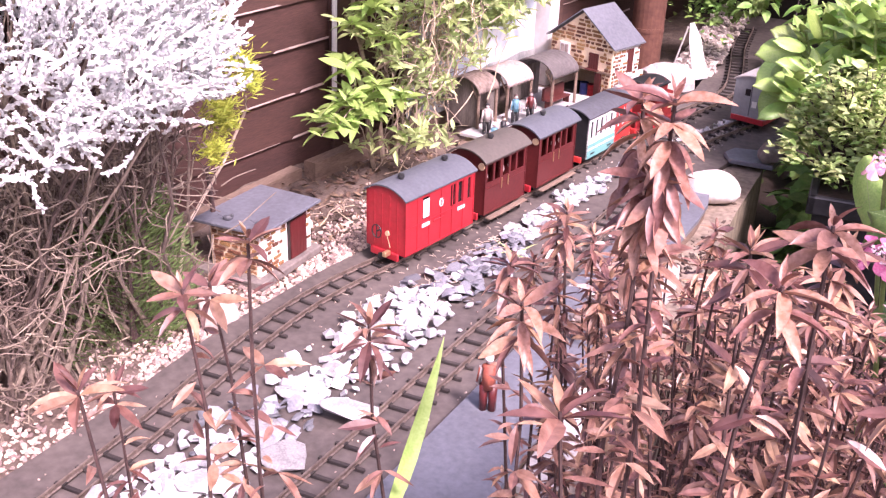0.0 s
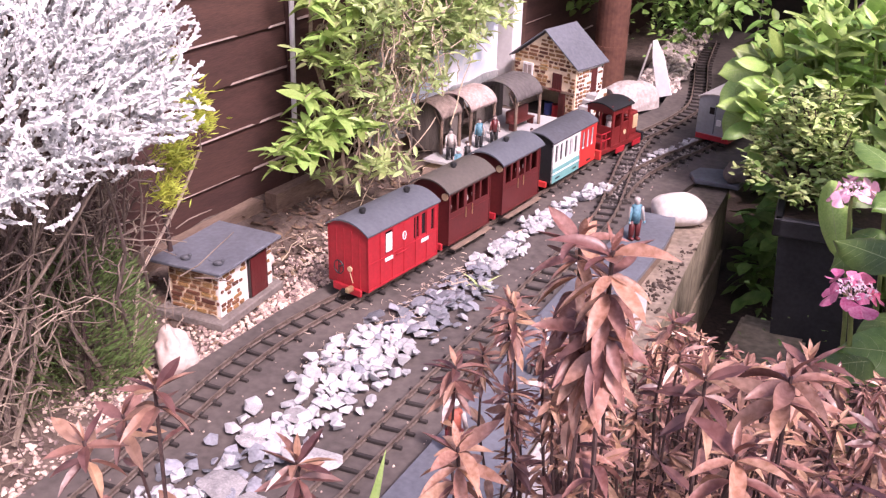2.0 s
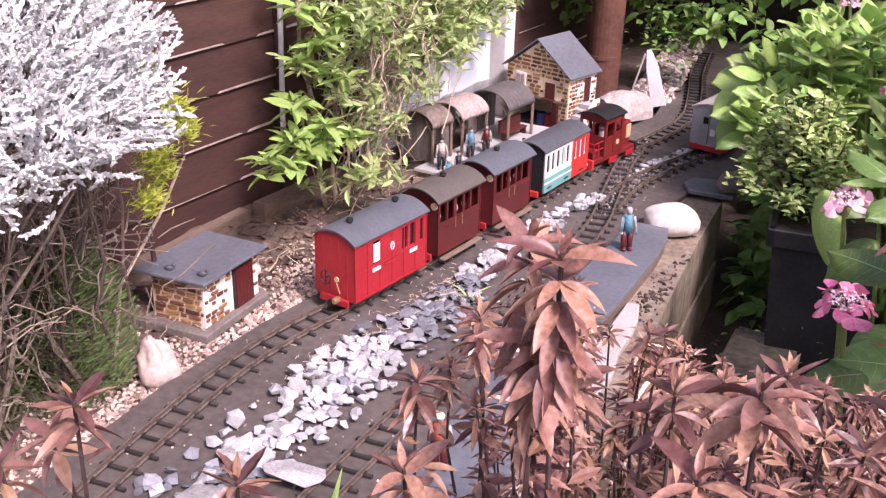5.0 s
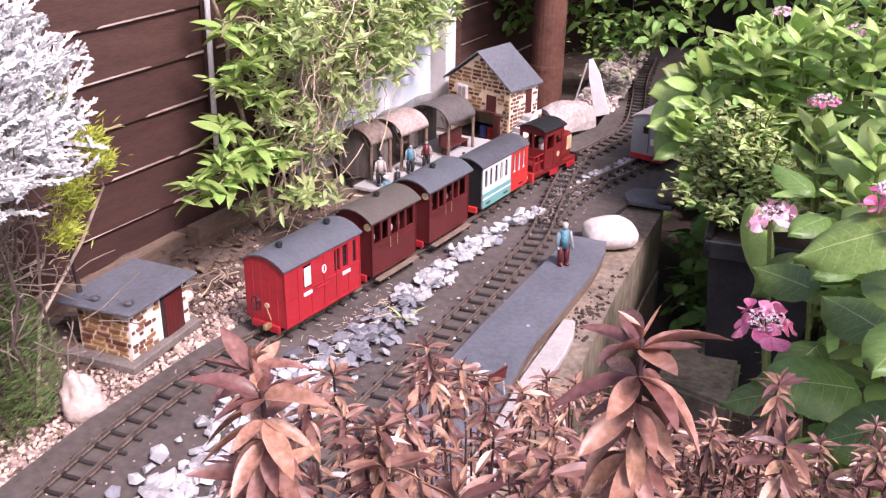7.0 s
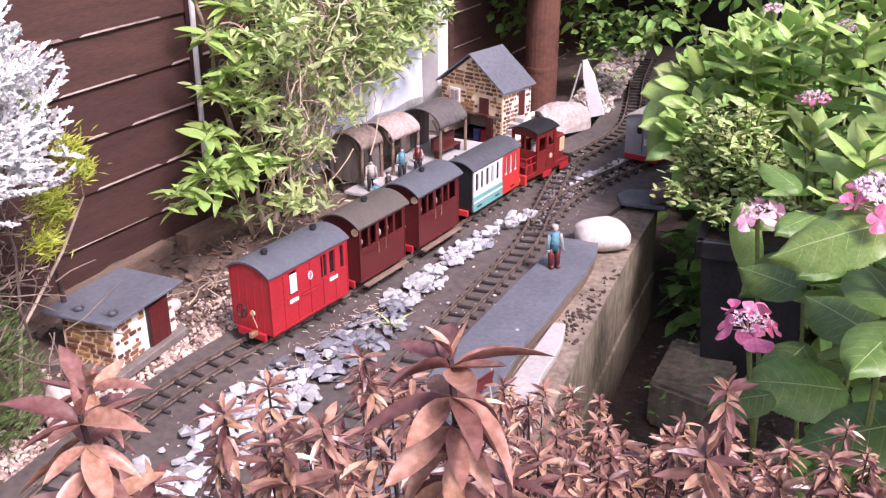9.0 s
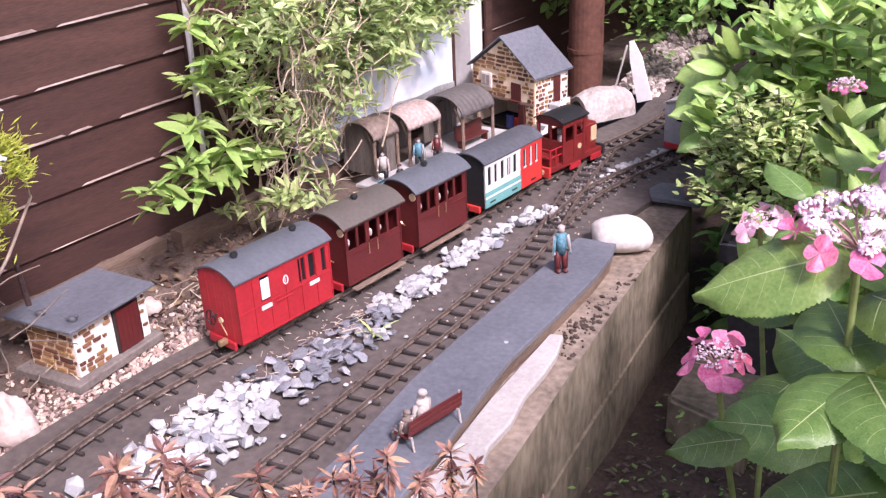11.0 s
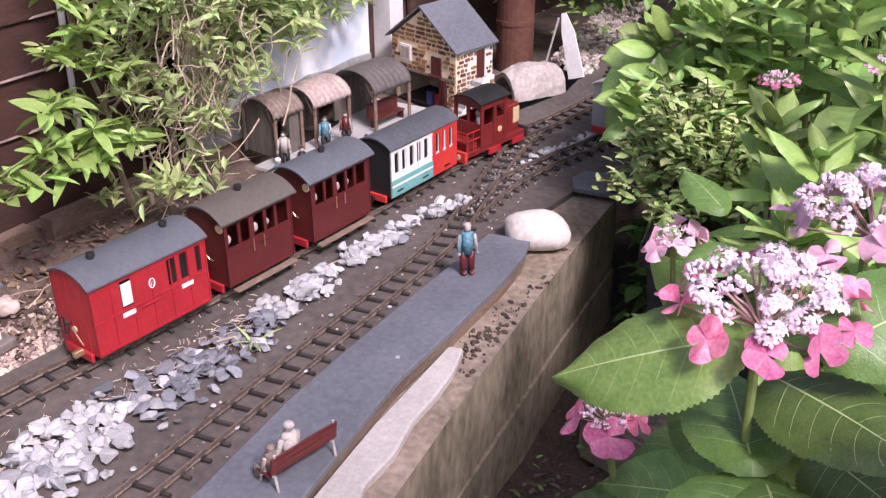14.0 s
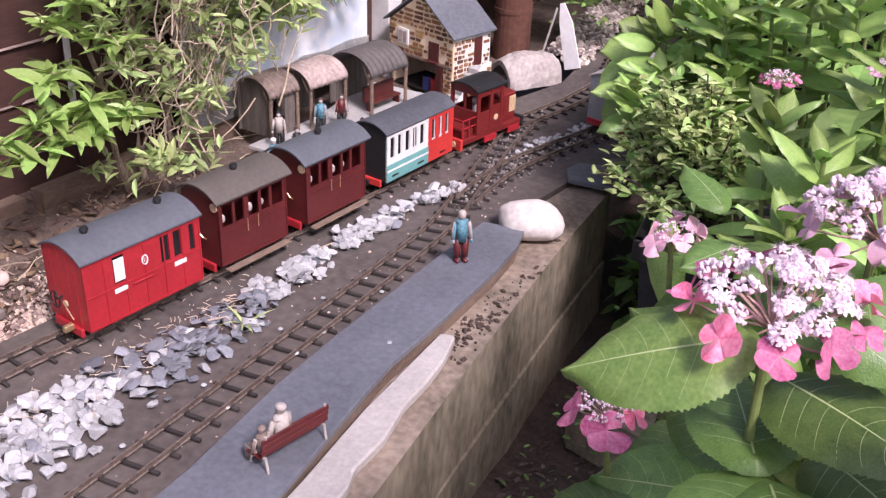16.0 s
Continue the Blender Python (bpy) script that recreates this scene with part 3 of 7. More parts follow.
# large flat pale stones at the near end of the strip
FLATSTONE = mat("pale_flat_stone", (0.40, 0.385, 0.375), (0.20, 0.195, 0.195), 0.8, 3.0, 8, 0.5, rnd=0.3)
FLAT = [data_mesh("flat_stone", pebble_verts(120 + i, 0.16, 26), FLATSTONE) for i in range(4)]
for i, (x, y, z, s, rz) in enumerate(((-0.015, -0.30, 0.022, 0.13, 20), (-0.09, -0.40, 0.014, 0.12, 70), (-0.03, -0.43, 0.016, 0.11, 130), (-0.12, -0.30, 0.012, 0.09, 10), (-0.08, -0.52, 0.014, 0.13, 45), (-0.10, -0.22, 0.014, 0.07, 95))):
    part("flat_stone", FLAT[i % 4], None, strip).matrix_basis = pose(x, y, z, 6 * (i % 3) - 6, 5 - 4 * (i % 3), rz) @ Matrix.Scale(0.72 * s, 4)

# grey ballast between the rails at the junction
GP = [pebble_verts(200 + i, 0.6) for i in range(6)]
ms = []
for pts, n in ((NEAR, 520), (BRANCH, 560), (FAR, 320)):
    line = [p for p, d in spline(pts, 0.004) if 0.80 < p.y < 1.40]
    for i in range(n):
        p = line[rng.randrange(len(line))]
        if rng.random() > min(1.0, (p.y - 0.78) / 0.12):
            continue
        s = rng.choice((0.003, 0.004, 0.005, 0.006, 0.009))
        ms.append(pose(p.x + rng.gauss(0, 0.017), p.y, 0.001 + s * 0.3, rng.uniform(-40, 40), rng.uniform(-40, 40), rng.uniform(0, 360)) @ Matrix.Scale(s, 4))
mass("ballast", GP, ms, mat("grey_ballast", (0.34, 0.30, 0.275), (0.15, 0.13, 0.12), 0.9, 30, 5, 0.4, island=0.5), None, "loose grey ballast between the rails", "stuff")

# fine gravel and litter
ms = []
for i in range(5200):
    y = rng.uniform(-0.9, 1.35)
    x = -0.30 + 0.095 * max(0, y) * 0.9 - abs(rng.gauss(0, 0.10))
    if x < -0.66 or (y > 0.2 and x > -0.295 + 0.1 * (y - 0.2)):
        continue
    s = rng.uniform(0.005, 0.014)
    ms.append(pose(x, y, max(soil_height(x, y), -0.02) + s * 0.25, rng.uniform(-40, 40), rng.uniform(-40, 40), rng.uniform(0, 360)) @ Matrix.Scale(s, 4))
# leaf litter and dark crumbs on the soil
lit = []
for i in range(1700):
    x, y = rng.uniform(-0.65, -0.36), rng.uniform(-0.25, 0.75)
    if noise.noise((x * 12, y * 12, 7.0)) < -0.1 or (x > -0.40 and y > 0.16):
        continue
    lit.append(pose(x, y, soil_height(x, y) + 0.004, rng.uniform(-35, 35), rng.uniform(-35, 35), rng.uniform(0, 360)) @ Matrix.Scale(rng.uniform(0.008, 0.026), 4))
mass("leaf_litter", [leaf_verts(1.0, w, 0.3, c, 3) for w, c in ((0.4, 0.3), (0.55, -0.2), (0.3, 0.5))], lit, mat("dead_leaf_litter", (0.20, 0.125, 0.085), (0.07, 0.045, 0.032), 0.9, 20, 6, 0.4, island=0.6), None, "brown dead leaf litter on the soil", "stuff")
for i in range(2600):
    x, y = -0.30 - abs(rng.gauss(0, 0.075)), rng.uniform(-0.35, 0.55)
    if y > 0.2 and x > -0.30:
        continue
    s = rng.uniform(0.006, 0.016)
    ms.append(pose(x, y, max(soil_height(x, y), -0.02) + s * 0.3, rng.uniform(-40, 40), rng.uniform(-40, 40), rng.uniform(0, 360)) @ Matrix.Scale(s, 4))
mass("gravel", GP, ms, GRAVEL, None, "fine pinkish beige gravel beside the track", "stuff")
ms = []
for i in range(900):
    s = rng.uniform(0.012, 0.036)
    x, y = rng.uniform(-0.24, -0.12), rng.uniform(1.78, 2.7)
    x -= (y - 1.8) * 0.14
    ms.append(pose(x, y, 0.0 + 0.03 * max(0, min(1, (-0.16 - (y - 1.8) * 0.1 - x) / 0.2)) + rng.random() * 0.018, rng.uniform(-40, 40), rng.uniform(-40, 40), rng.uniform(0, 360)) @ Matrix.Scale(s, 4))
mass("rubble", GP, ms, mat("grey_rubble", (0.62, 0.54, 0.48), (0.38, 0.32, 0.285), 0.9, 20, 5, 0.5, island=0.35), None, "heaped pale rubble beside the far track", "stuff")
ms = []
for i in range(150):
    ms.append(pose(0.228 + rng.gauss(0, 0.013), rng.gauss(0.54, 0.09), -0.011, rng.uniform(-40, 40), rng.uniform(-40, 40), rng.uniform(0, 360)) @ Matrix.Scale(rng.choice((0.003, 0.004, 0.006, 0.009, 0.014)), 4))
mass("soil_crumbs", GP, ms, GROUND, None, "crumbs of dark soil on the wall top", "stuff")
ms = []
for i in range(500):
    ms.append(pose(rng.uniform(-0.32, 0.09), rng.uniform(-0.7, 1.3), 0.001, rng.uniform(-40, 40), rng.uniform(-40, 40), rng.uniform(0, 360)) @ Matrix.Scale(rng.uniform(0.002, 0.007), 4))
mass("grit", GP, ms, GRAVEL, None, "scattered pale grit on the felt", "stuff")

# ---- rolling stock: along the main track ----
LINE = spline(FAR, 0.002)


def on_track(y0, y1):
    """The pose of a vehicle whose ends stand on the main track at y0 and y1; +y is ahead."""
    a = min(LINE, key=lambda q: abs(q[0].y - y0))[0]
    b = min(LINE, key=lambda q: abs(q[0].y - y1))[0]
    c, d = (a + b) / 2, b - a
    return pose(c.x, c.y, 0.0148, 0, 0, math.degrees(math.atan2(-d.x, d.y))), d.length


def arc_roof(bm, w, l, z, rise, th, seg=12, over=0.004):
    """A curved roof of width w and length l whose eaves lie at z."""
    R = (w * w / 4 + rise * rise) / (2 * rise)
    a = math.asin(w / 2 / R)
    top = [(R * math.sin(t), z - R + rise + R * math.cos(t)) for t in (-a + 2 * a * i / seg for i in range(seg + 1))]
    prism(bm, top + [(x, zz - th) for x, zz in top[::-1]], -l / 2 - over, l / 2 + over)
    return top


def end_wall(bm, w, z0, z1, rise, y0, y1, seg=10):
    R = (w * w / 4 + rise * rise) / (2 * rise)
    a = math.asin(w / 2 / R)
    top = [(R * math.sin(t), z1 - R + rise + R * math.cos(t)) for t in (a - 2 * a * i / seg for i in range(seg + 1))]
    prism(bm, [(-w / 2, z0), (w / 2, z0)] + top, y0, y1)


def wheels(parent, l, material=BLACK, r=0.013):
    for y in (-l * 0.3, l * 0.3):
        for s in (-1, 1):
            bm = bmesh.new()
            cyl(bm, r, (s * 0.0190, y, r), (s * 0.0225, y, r), 20)
            cyl(bm, r * 0.4, (s * 0.0225, y, r), (s * 0.0245, y, r), 12)
            part("wheel", bm, material, parent)
        bm = bmesh.new()
        cyl(bm, 0.002, (-0.0190, y, r), (0.0190, y, r), 8)
        part("axle", bm, material, parent)


def side(parent, s, w, l, z0, z1, wins, base, material, trim, sill=0.5):
    """One side wall with real window openings: wins are (y0, y1) pairs."""
    zs, zt = z0 + (z1 - z0) * sill, z1 - 0.010
    x0, x1 = (w / 2 - 0.003, w / 2) if s > 0 else (-w / 2, -w / 2 + 0.003)
    bm = bmesh.new()
    box(bm, x0, x1, -l / 2, l / 2, z0, zs)
    box(bm, x0, x1, -l / 2, l / 2, zt, z1)
    y = -l / 2
    for a, b in wins:
        box(bm, x0, x1, y, a, zs, zt)
        y = b
    box(bm, x0, x1, y, l / 2, zs, zt)
    return part("side_wall", bm, material, parent)


def coach(name, label, y0, y1, w, z0, z1, rise, body, endmat, roof, wins, style, roof_over=0.004, roof_w=0.008):
    m, l = on_track(y0, y1)
    c = thing(name, label, "carriage", m, "train")
    for s in (-1, 1):
        sd = side(c, s, w, l, z0, z1, wins, 0, body, None, {"coach": 0.45, "third": 0.58}.get(style, 0.52))
        x = s * w / 2
        # planking, beading and panels
        bm = bmesh.new()
        e = 0.0012 * s
        for a, b, p, q in [(-l / 2, l / 2, z0 + (z1 - z0) * 0.47, z0 + (z1 - z0) * 0.47 + 0.0025), (-l / 2, l / 2, z1 - 0.008, z1 - 0.0055), (-l / 2, l / 2, z0, z0 + 0.004)]:
            box(bm, min(x, x + e), max(x, x + e), a, b, p, q)
            part("beading", bm, body, sd)
            bm = bmesh.new()
        n = {"van": 6, "coach": 5}.get(style, 1)
        for i in range(n + 1):
            yy = -l / 2 + l * i / n
            yy = max(-l / 2 + 0.001, min(l / 2 - 0.001, yy))
            box(bm, min(x, x + 1.25 * e), max(x, x + 1.25 * e), yy - 0.001, yy + 0.001, z0 + 0.0002, z1 - 0.0002)
            part("beading", bm, body, sd)
            bm = bmesh.new()
        bm.free()
        for a, b in wins if style != "third" else ():
            bm = bmesh.new()
            zs = z0 + (z1 - z0) * ({"coach": 0.45, "third": 0.58}.get(style, 0.52))
            box(bm, x - s * 0.0035 - 0.0004, x - s * 0.0035 + 0.0004, a, b, zs, z1 - 0.010)
            part("pane", bm, GLASSDARK, sd)
    for y, s in ((-l / 2, -1), (l / 2, 1)):
        bm = bmesh.new()
        end_wall(bm, w - 0.001, z0, z1, rise, y, y + 0.003 * -s)
        ew = part("end_wall", bm, endmat, c)
        if style == "van":
            for i in range(1, 5):
                bm = bmesh.new()
                x = -w / 2 + w * i / 5
                box(bm, x - 0.0008, x + 0.0008, y - 0.0008 if s < 0 else y, y if s < 0 else y + 0.0008, z0, z1)
                part("beading", bm, endmat, ew)
    bm = bmesh.new()
    box(bm, -w / 2 + 0.003, w / 2 - 0.003, -l / 2 + 0.003, l / 2 - 0.003, z0, z0 + 0.003)
    part("floor", bm, BLACK, c)
    bm = bmesh.new()
    arc_roof(bm, w + roof_w, l, z1 + 0.001, rise + 0.002, 0.003, 14, roof_over)
    rf = part("roof", bm, roof, c)
    for yy in {"third": (0.0,), "coach": ()}.get(style, (-l * 0.3, l * 0.32)):
        bm = bmesh.new()
        h = z1 + rise
        cyl(bm, 0.0050, (0, yy, h), (0, yy, h + 0.007), 14)
        cyl(bm, 0.0068, (0, yy, h + 0.007), (0, yy, h + 0.012), 14, 0.0058)
        part("ventilator", bm, BLACK, rf, "small black roof ventilator")
    # frame, buffer beams, axle guards
    bm = bmesh.new()
    for s in (-1, 1):
        box(bm, s * 0.030 - 0.003, s * 0.030 + 0.003, -l / 2 + 0.004, l / 2 - 0.004, z0 - 0.009, z0)
        for yy in (-l * 0.3, l * 0.3):
            box(bm, s * 0.030 - 0.0015, s * 0.030 + 0.0015, yy - 0.008, yy + 0.008, 0.005, z0 - 0.004)
    part("underframe", bm, BLACK, c)
    for y, s in ((-l / 2, -1), (l / 2, 1)):
        bm = bmesh.new()
        box(bm, -w * 0.36, w * 0.36, min(y, y + s * 0.006), max(y, y + s * 0.006), z0 - 0.012, z0 + 0.002, 0.001)
        bb = part("buffer_beam", bm, RED if style != "coach" else REDBRIGHT, c)
        bm = bmesh.new()
        cyl(bm, 0.003, (0, y, z0 - 0.006), (0, y + s * 0.013, z0 - 0.006), 10)
        cyl(bm, 0.007, (0, y + s * 0.013, z0 - 0.006), (0, y + s * 0.015, z0 - 0.006), 14)
        part("buffer", bm, BLACK, bb)
    wheels(c, l)
    return c, l


# red guard's van at the rear
van, L = coach("guards_van", "bright red model guard's van with a grey curved roof", 0.140, 0.348, 0.092, 0.018, 0.130, 0.016, RED, RED, ROOFGREY,
               [(-0.054, -0.034), (0.030, 0.046), (0.054, 0.068), (0.084, 0.094)], "van")
for s in (1, -1):
    bm = bmesh.new()
    box(bm, *sorted((s * 0.0462, s * 0.0470)), -0.053, -0.035, 0.080, 0.116)
    part("paper_blind", bm, WHITEPAINT, van, "white blank square window blind")
    for a, b in ((-0.056, -0.034), (0.052, 0.074)):
        bm = bmesh.new()
        box(bm, *sorted((s * 0.0462, s * 0.0476)), a, b, 0.062, 0.069)
        part("lettering", bm, WHITEPAINT, van, "pale bar of lettering")
    bm = bmesh.new()
    for k in range(18):
        a0, a1 = 2 * math.pi * k / 18, 2 * math.pi * (k + 1) / 18
        cyl(bm, 0.0011, (s * 0.0472, 0.0048 * math.cos(a0), 0.096 + 0.0075 * math.sin(a0)), (s * 0.0472, 0.0048 * math.cos(a1), 0.096 + 0.0075 * math.sin(a1)), 6)
    box(bm, *sorted((s * 0.0464, s * 0.0474)), -0.0016, 0.0016, 0.092, 0.100, 0.0003)
    part("crest", bm, WHITEPAINT, van, "small oval white ring crest")
    bm = bmesh.new()
    cyl(bm, 0.0012, (s * 0.0485, -0.025, 0.066), (s * 0.0485, 0.010, 0.066), 6)
    part("hand_rail", bm, RED, van)
bm = bmesh.new()
for k in range(22):
    a0, a1 = 2 * math.pi * k / 22, 2 * math.pi * (k + 1) / 22
    cyl(bm, 0.0012, (-0.012 + 0.011 * math.cos(a0), -L / 2 - 0.012, 0.058 + 0.013 * math.sin(a0)), (-0.012 + 0.011 * math.cos(a1), -L / 2 - 0.012, 0.058 + 0.013 * math.sin(a1)), 6)
cyl(bm, 0.0012, (-0.012, -L / 2 - 0.012, 0.047), (-0.012, -L / 2 - 0.012, 0.071), 6)
cyl(bm, 0.0015, (-0.012, -L / 2, 0.058), (-0.012, -L / 2 - 0.013, 0.058), 6)
part("brake_wheel", bm, BLACK, van, "black brake wheel on the end")
bm = bmesh.new()
cyl(bm, 0.0010, (0.014, -L / 2 - 0.004, 0.03), (0.014, -L / 2 - 0.012, 0.054), 6)
cyl(bm, 0.0052, (0.014, -L / 2 - 0.011, 0.061), (0.014, -L / 2 - 0.013, 0.061), 16)
part("lamp_iron", bm, CREAM, van, "round cream plate on a bracket")
bm = bmesh.new()
box(bm, 0.010, 0.018, -L / 2 - 0.022, -L / 2 - 0.006, 0.016, 0.026, 0.001)
part("coupling", bm, BRASS, van, "brass coupling hook")

# two maroon carriages
for y0, y1, roof, lab in ((0.388, 0.536, ROOFBROWN, "maroon model carriage with a brown curved roof"), (0.584, 0.738, ROOFGREY, "maroon model carriage with a grey curved roof")):
    c, l = coach("carriage", lab, y0, y1, 0.084, 0.018, 0.133, 0.018, MAROON, MAROON, roof, [(-0.066, -0.044), (-0.039, -0.020), (-0.010, 0.012), (0.018, 0.036), (0.042, 0.066)], "third", 0.009, 0.014)
    for s in (1, -1):
        bm = bmesh.new()
        box(bm, *sorted((s * 0.043, s * 0.056)), -l / 2 + 0.006, l / 2 - 0.006, 0.010, 0.0135, 0.0006)
        part("footboard", bm, TIMBER, c, "bare wooden footboard")
        for yy in (-0.015, 0.008):
            bm = bmesh.new()
            cyl(bm, 0.001, (s * 0.0438, yy, 0.062), (s * 0.0438, yy, 0.084), 6)
            part("door_handle", bm, BRASS, c, "brass grab handle")
        for yy, r in ((-0.058, 0.005), (0.0, 0.0055), (0.027, 0.004)):
            bm = bmesh.new()
            ball(bm, r, (s * 0.032, yy, 0.096), 10, (1, 1, 1.5))
            part("passenger_doll", bm, SKIN, c, "tiny pale painted doll inside")
    bm = bmesh.new()
    cyl(bm, 0.0075, (0.034, -l / 2 - 0.0005, 0.122), (0.034, -l / 2 - 0.003, 0.122), 16)
    part("end_lamp", bm, CREAM, c, "round pale plate on the end")
    bm = bmesh.new()
    tube(bm, [(0.012, -l / 2 - 0.003, 0.06), (0.012, -l / 2 - 0.010, 0.066), (0.006, -l / 2 - 0.010, 0.072)], 0.0014, 0.0014, 6)
    part("brake_handle", bm, BRASS, c)

# white, turquoise and red brake carriage
y0, y1 = 0.803, 1.012
J = 0.024
c, l = coach("brake_carriage", "model carriage painted white over turquoise with a red end", y0, y1, 0.080, 0.020, 0.117, 0.015, WHITEPAINT, BLACK, SLATEDARK,
             [(-0.094, -0.081), (-0.071, -0.058), (-0.048, -0.035), (-0.025, -0.012), (-0.002, 0.011), (0.034, 0.046), (0.057, 0.068), (0.079, 0.090)], "coach", 0.004, 0.006)
for s in (1, -1):
    a, b = sorted((s * 0.040, s * 0.0418))
    bm = bmesh.new()
    box(bm, a, b, -l / 2, J, 0.020, 0.054)
    part("lower_panel", bm, TEAL, c, "turquoise lower panel")
    a2, b2 = sorted((s * 0.040, s * 0.0424))
    bm = bmesh.new()
    box(bm, a2, b2, -l / 2, J, 0.040, 0.044)
    part("white_line", bm, WHITEPAINT, c)
    bm = bmesh.new()
    box(bm, a, b, J, l / 2, 0.020, 0.0635)
    box(bm, a, b, J, l / 2, 0.1075, 0.117)
    for p, q in ((J, 0.034), (0.046, 0.057), (0.068, 0.079), (0.090, l / 2)):
        box(bm, a, b, p, q, 0.0635, 0.1075)
    part("red_panel", bm, REDBRIGHT, c, "bright red guard's compartment")
    for p in (-0.09, -0.01, 0.062):
        bm = bmesh.new()
        box(bm, *sorted((s * 0.040, s * 0.0430)), p, p + 0.018, 0.028, 0.031)
        part("lettering", bm, BLACK, c, "small dark bar of lettering")

# ---- red diesel locomotive ----
LOCORED = mat("deep_red_paint", (0.20, 0.022, 0.02), (0.14, 0.015, 0.014), 0.42, 20, 8, 0.08, spec=0.5)
m, l = on_track(1.056, 1.250)
loco = thing("locomotive", "red model diesel locomotive with an open dark-roofed cab", "locomotive", m, "train")
bm = bmesh.new()
box(bm, -0.037, 0.037, -l / 2, l / 2, 0.014, 0.026, 0.001)
part("frame", bm, LOCORED, loco)
for y, s in ((-l / 2, -1), (l / 2, 1)):
    bm = bmesh.new()
    box(bm, -0.040, 0.040, min(y, y + s * 0.008), max(y, y + s * 0.008), 0.006, 0.030, 0.001)
    part("buffer_beam", bm, REDBRIGHT if s < 0 else BLACK, loco)
bm = bmesh.new()
box(bm, -0.025, 0.025, 0.034, l / 2 - 0.006, 0.026, 0.088, 0.003)
hood = part("bonnet", bm, LOCORED, loco)
bm = bmesh.new()
box(bm, -0.018, 0.018, l / 2 - 0.0062, l / 2 - 0.004, 0.040, 0.080, 0.0005)
part("radiator_grille", bm, CREAM, hood, "cream radiator grille")
for s in (-1, 1):
    bm = bmesh.new()
    box(bm, *sorted((s * 0.025, s * 0.0270)), l / 2 - 0.030, l / 2 - 0.009, 0.044, 0.080, 0.0005)
    for i in range(4):
        box(bm, *sorted((s * 0.027, s * 0.0280)), l / 2 - 0.029 + i * 0.0055, l / 2 - 0.027 + i * 0.0055, 0.046, 0.078)
    part("side_grille", bm, CREAM, hood, "cream slatted side grille")
bm = bmesh.new()
cyl(bm, 0.004, (0.0, 0.06, 0.088), (0.0, 0.06, 0.108), 12)
part("exhaust", bm, BLACK, hood)
for s in (-1, 1):
    for i in range(2):
        bm = bmesh.new()
        a, b = sorted((s * 0.025, s * 0.0262))
        box(bm, a, b, 0.040 + i * 0.011, 0.048 + i * 0.011, 0.040, 0.075)
        part("bonnet_door", bm, LOCORED, hood)
# cab: pillars, low sides, back rail
bm = bmesh.new()
box(bm, -0.0385, 0.0385, -0.054, 0.033, 0.0262, 0.0285)
cab = part("cab", bm, LOCORED, loco)


def cab_piece(name, *size):
    bm = bmesh.new()
    box(bm, *size, 0.0004)
    part(name, bm, LOCORED, cab)


for x in (-0.036, 0.036):
    for y in (-0.0495, -0.008, 0.0275):
        cab_piece("pillar", x - 0.0025, x + 0.0025, y - 0.0045, y + 0.0045, 0.0285, 0.1235)
    cab_piece("side_panel", x - 0.0018, x + 0.0018, -0.003, 0.0225, 0.0285, 0.080)
    cab_piece("door", x - 0.0012, x + 0.0012, -0.0445, -0.013, 0.0285, 0.074)
    cab_piece("cant_rail", x - 0.0018, x + 0.0018, -0.0445, 0.0225, 0.108, 0.1235)
for y, z in ((0.0285, 0.082), (-0.0505, 0.076)):
    cab_piece("end_panel", -0.0335, 0.0335, y - 0.0018, y + 0.0018, 0.0285, z)
    cab_piece("end_rail", -0.0335, 0.0335, y - 0.0018, y + 0.0018, 0.110, 0.1305)
    cab_piece("mullion", -0.003, 0.003, y - 0.0018, y + 0.0018, z, 0.110)
bm = bmesh.new()
arc_roof(bm, 0.084, 0.092, 0.124, 0.012, 0.003, 14, 0.004)
part("cab_roof", bm, BLACK, loco, "black curved cab roof", pose(0, -0.011, 0))
RAILS = []
for x in (-0.034, 0.034):
    RAILS += [("hand_rail", (x, -0.052, z), (x, -l / 2 + 0.004, z)) for z in (0.05, 0.068)]
    RAILS += [("rail_post", (x, y, 0.026), (x, y, 0.068)) for y in (-l / 2 + 0.004, -0.075)]
RAILS += [("hand_rail", (-0.034, -l / 2 + 0.004, z), (0.034, -l / 2 + 0.004, z)) for z in (0.05, 0.068)]
for n_, a, b in RAILS:
    bm = bmesh.new()
    cyl(bm, 0.0014, a, b, 6)
    part(n_, bm, RED, loco)
bm = bmesh.new()
box(bm, -0.03, 0.03, -l / 2 + 0.008, -0.056, 0.026, 0.044, 0.002)
part("rear_box", bm, LOCORED, loco)
for s in (-1, 1):
    bm = bmesh.new()
    cyl(bm, 0.0065, (s * 0.0375, 0.008, 0.053), (s * 0.0392, 0.008, 0.053), 16)
    part("crest", bm, CREAM, loco, "small round cream plate")
    bm = bmesh.new()
    cyl(bm, 0.0065, (s * 0.02, -l / 2 - 0.0082, 0.018), (s * 0.02, -l / 2 - 0.010, 0.018), 14)
    part("buffer_plate", bm, CREAM, loco, "small round cream plate")
for s in (-1, 1):
    for p in ((s * 0.040, -0.03), (s * 0.040, 0.05)):
        bm = bmesh.new()
        box(bm, p[0] - 0.0015, p[0] + 0.0015, p[1], p[1] + 0.04, 0.004, 0.018, 0.0005)
        part("step", bm, RED, loco)
wheels(loco, l * 0.9, BLACK, 0.015)
bm = bmesh.new()
